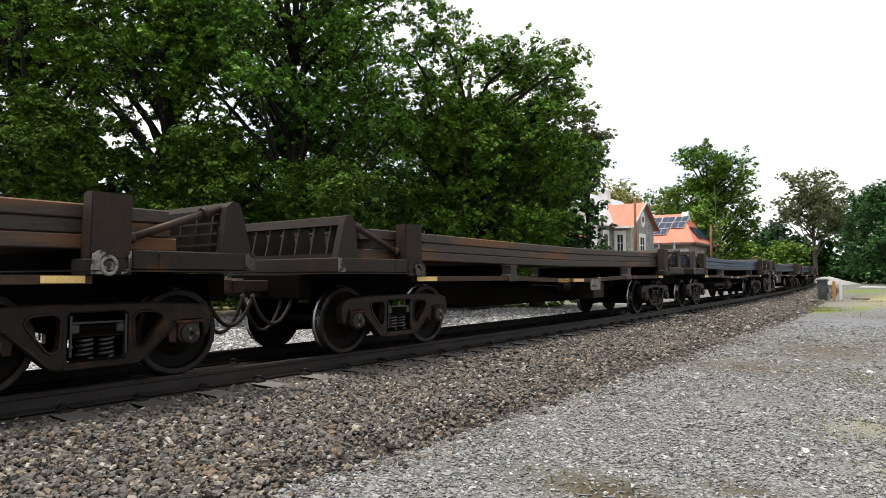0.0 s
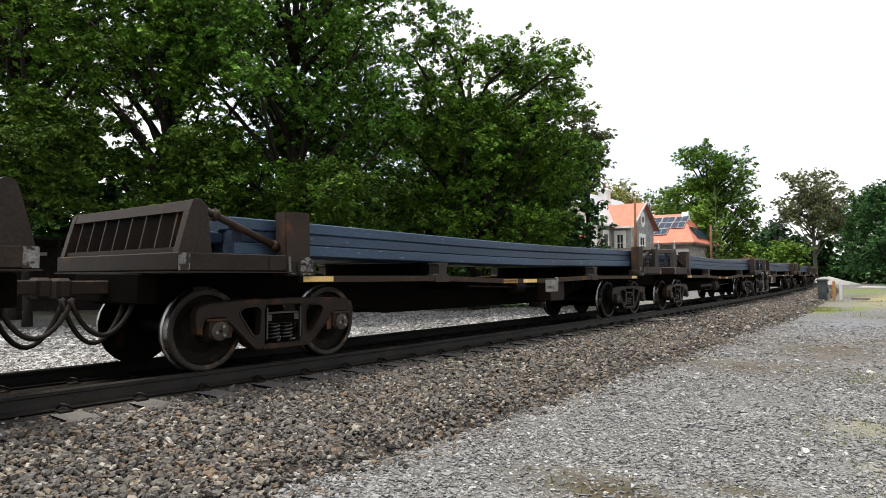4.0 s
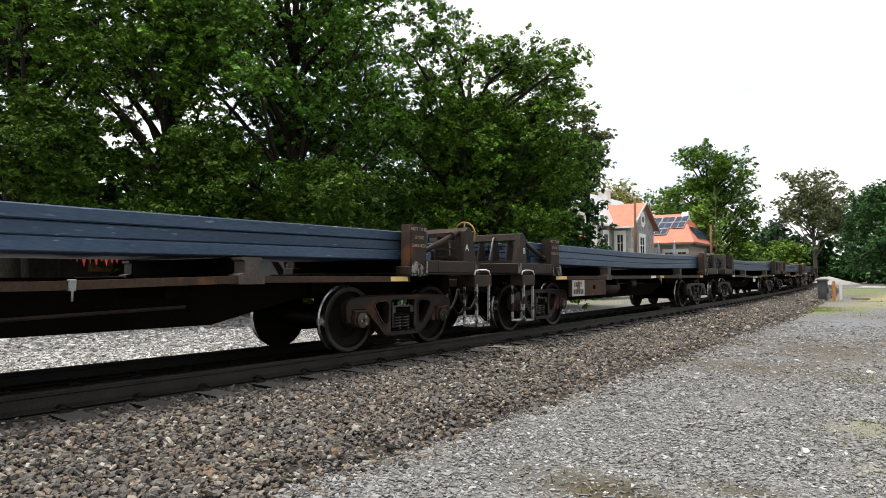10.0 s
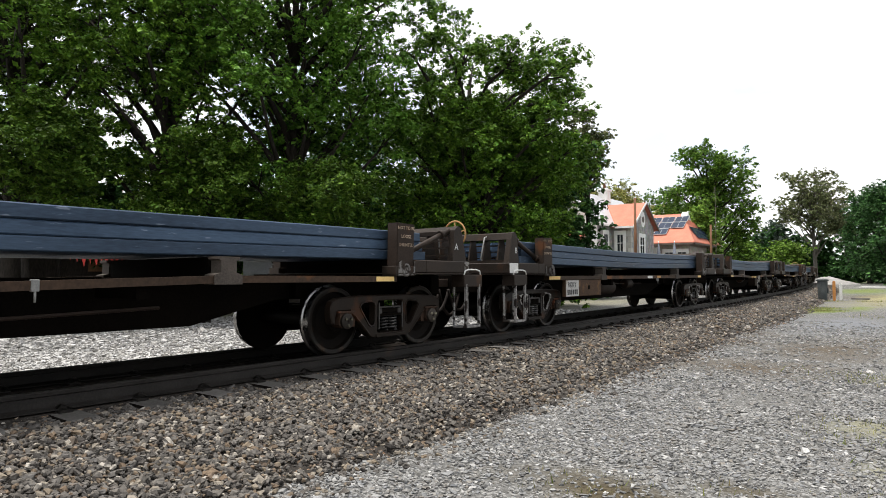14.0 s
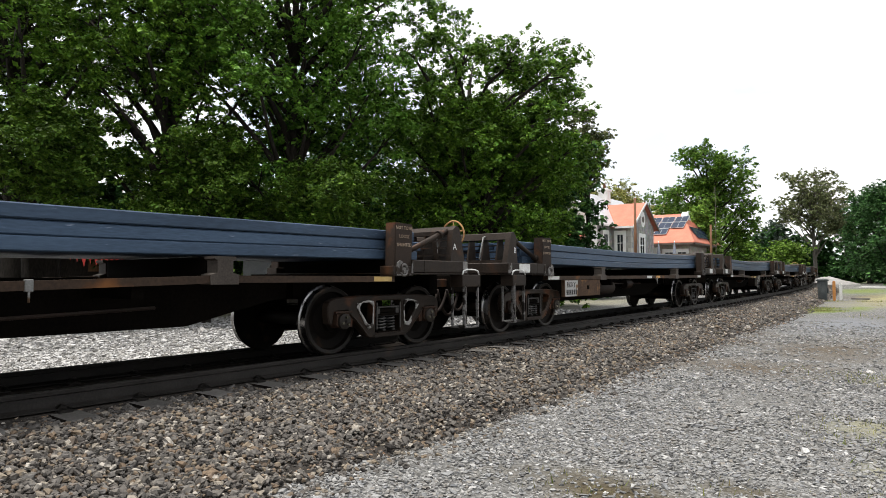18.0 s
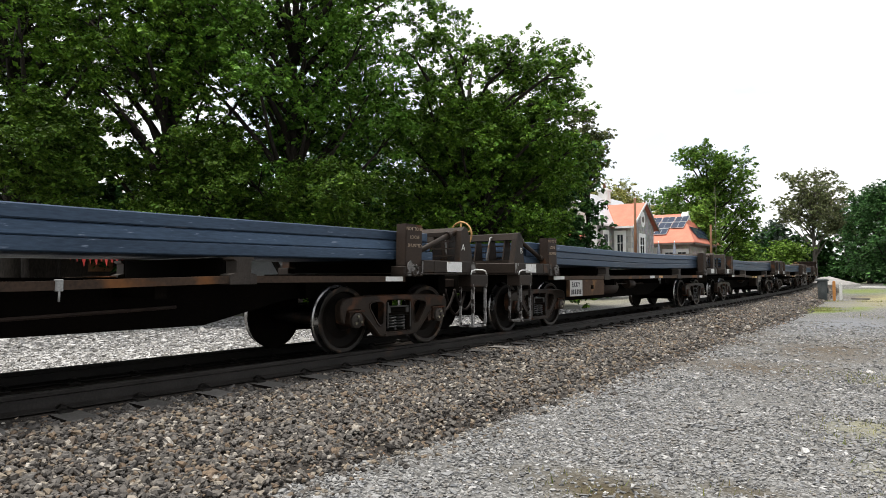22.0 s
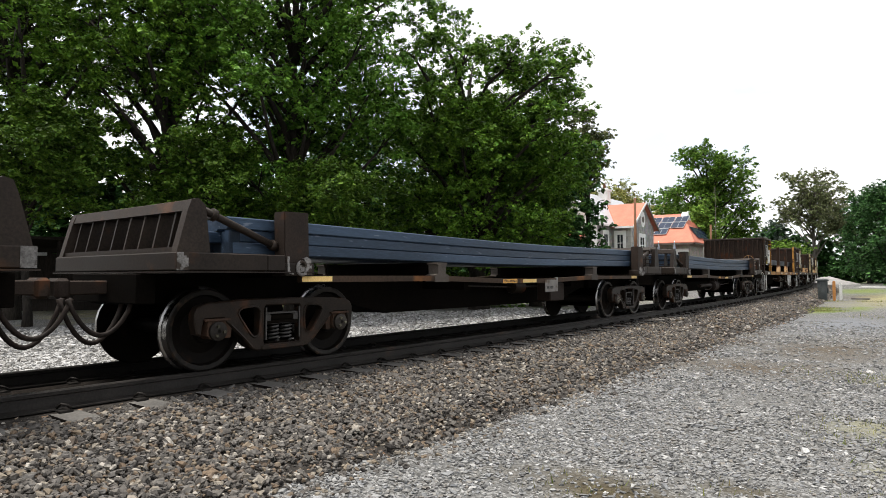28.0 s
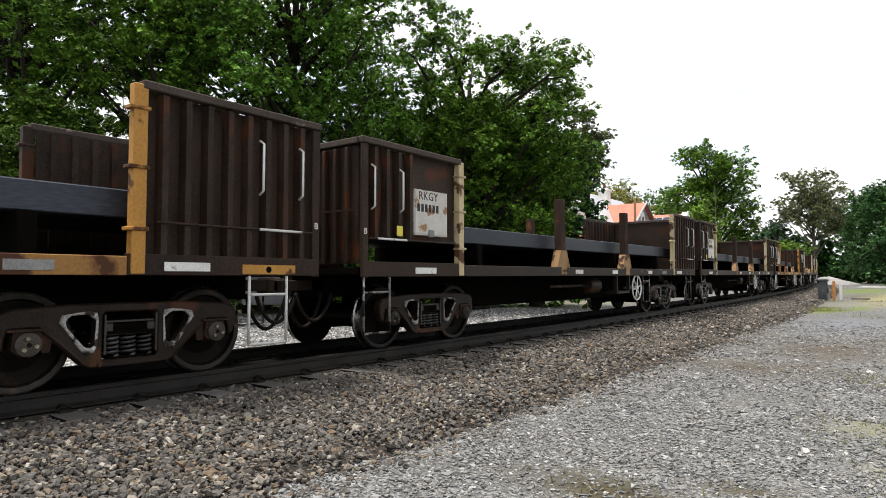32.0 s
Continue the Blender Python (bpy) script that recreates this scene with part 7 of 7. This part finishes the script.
# ---- weeds ----
def weeds():
    rng = np.random.default_rng(51)
    verts = []
    spots = [(-0.35, 6.2, 0.25, 60, 0.026), (-0.5, 7.7, 0.6, 320, 0.030), (-0.68, 7.0, 0.4, 160, 0.03), (-0.7, 11.3, 0.8, 420, 0.04), (-0.15, 4.6, 0.3, 160, 0.03), (-0.5, 5.2, 0.25, 50, 0.022), (-0.25, 5.3, 0.15, 40, 0.03),
             (-1.95, 4.35, 0.5, 120, 0.03), (-1.2, 4.7, 0.35, 60, 0.03), (-3.9, 31.2, 1.0, 1300, 0.05), (-3.9, 33.5, 1.0, 700, 0.05), (-4.9, 42.0, 1.2, 500, 0.06), (-2.4, 43.0, 1.6, 500, 0.05), (-0.4, 38.0, 2.0, 500, 0.05), (-0.8, 27.5, 1.6, 300, 0.05),
             (-1.0, 18.0, 1.2, 200, 0.03), (0.3, 15.0, 0.8, 160, 0.03)]
    for cx, cy, r, n, h in spots:
        for _ in range(n):
            x, y = cx + rng.normal(0, r * 0.5), cy + rng.normal(0, r * 0.5)
            z, a, hh = ground_z(x, y) - 0.01, rng.uniform(0, 6.28), h * rng.lognormal(0, 0.4)
            w, lean = 0.10 * hh, rng.normal(0, 0.35 * hh, 2)
            dx, dy = w * math.cos(a), w * math.sin(a)
            verts += [(x - dx, y - dy, z), (x + dx, y + dy, z), (x + lean[0] + dx * 0.2, y + lean[1] + dy * 0.2, z + hh), (x + lean[0] - dx * 0.2, y + lean[1] - dy * 0.2, z + hh)]
    me = quads("weeds", np.array(verts), np.arange(len(verts)).reshape(-1, 4), "weed")
    tagged(new("weeds", me), "sparse green and dry weeds in the gravel", "weeds", kind="stuff")


M["weed"] = island_material("weed_blade", [(0.10, 0.13, 0.03), (0.16, 0.19, 0.05), (0.24, 0.24, 0.09), (0.36, 0.31, 0.17), (0.13, 0.16, 0.04)], 0.8, 0.0, 8.0, 0.2, 0.25)
weeds()


# ---- the train ----
TRAIN = []                              # (thing, centre of the wagon along the line at the start, half of its bogie spread)
FIRST_WAGON, LAST_WAGON, BOXED = -3, 20, 9


def build_train():
    protos = {}
    for k in range(FIRST_WAGON, LAST_WAGON + 1):
        kind = ("front", "middle", "rear")[k % 3]
        u = FIRST + (k + 0.5) * PITCH
        tags = 12 <= k <= 18
        sort = (kind, tags, k in (9, 10, 11), k == 7)
        if sort not in protos:
            w = protos[sort] = make_steel_wagon(*sort)
        else:
            w = copy_thing(protos[sort], pose(0, 0, 0))
        TRAIN.append((w, u, HL - 2.12))
        rusty = k < -1
        key = ("load", rusty, k % 2)
        if key not in protos:
            load = protos[key] = make_billets("three layers of rust-brown square steel billets" if rusty else "three layers of blue-grey square steel billets",
                                              "rust_steel" if rusty else "blue_steel", 1.10, HL - 1.42, 1.251, 3, 0.135, 10, 5 + k)
        else:
            load = copy_thing(protos[key], pose(0, 0, 0))
        TRAIN.append((load, u, HL - 2.12))
    start = FIRST + (LAST_WAGON + 1) * PITCH
    for i in range(BOXED):
        u = start + (i + 0.5) * PITCH_B
        key = "amber" if i in (0, 3) else "cream"
        if key not in protos:
            w = protos[key] = make_boxed_wagon("amber", "amber_sill", "amber and brown wagon with tall ribbed end boxes") if key == "amber" else \
                make_boxed_wagon("cream", "dull_sill", "dull brown wagon with tall ribbed end boxes")
        else:
            w = copy_thing(protos[key], pose(0, 0, 0))
        TRAIN.append((w, u, HLB - 2.22))
        if "bars" not in protos:
            load = protos["bars"] = make_billets("one layer of thick dark steel blooms", "dark_steel", 1.08, HLB - 1.15, 1.549, 1, 0.27, 6, 77, "steel_blooms", 0.0)
        else:
            load = copy_thing(protos["bars"], pose(0, 0, 0))
        TRAIN.append((load, u, HLB - 2.22))


def wagon_pose(u, half, t):
    s = u - run(t)
    a, b = track(s - half)[0], track(s + half)[0]
    d = b - a
    m = Matrix.Translation((a + b) / 2) @ Euler((math.atan2(d.z, math.hypot(d.x, d.y)), 0, math.atan2(-d.x, d.y))).to_matrix().to_4x4()
    return m


def motions():
    """Roll the train along the line; its wheels turn while they pass the camera's stretch."""
    times = [i * 0.5 for i in range(65)]
    for ob, u, half in TRAIN:
        walk(ob, [(t, wagon_pose(u, half, t)) for t in times])
        for bogie in [c for c in ob.children if c.name.startswith("bogie")]:
            for ws in [c for c in bogie.children if c.name.startswith("wheelset")]:
                y, s0 = ws.location.y, u + bogie.location.y
                near = [i / 30 for i in range(0, 961) if -12 < s0 - run(i / 30) < 55]
                rows = [(t, pose(0, y, AXLE, math.degrees(run(t) / AXLE) % 360)) for t in near]
                if not rows:
                    rows = [(0.0, pose(0, y, AXLE)), (32.0, pose(0, y, AXLE))]
                if rows[0][0] > 0:
                    rows.insert(0, (0.0, rows[0][1]))
                if rows[-1][0] < 32:
                    rows.append((32.0, rows[-1][1]))
                walk(ws, rows)


build_train()
motions()
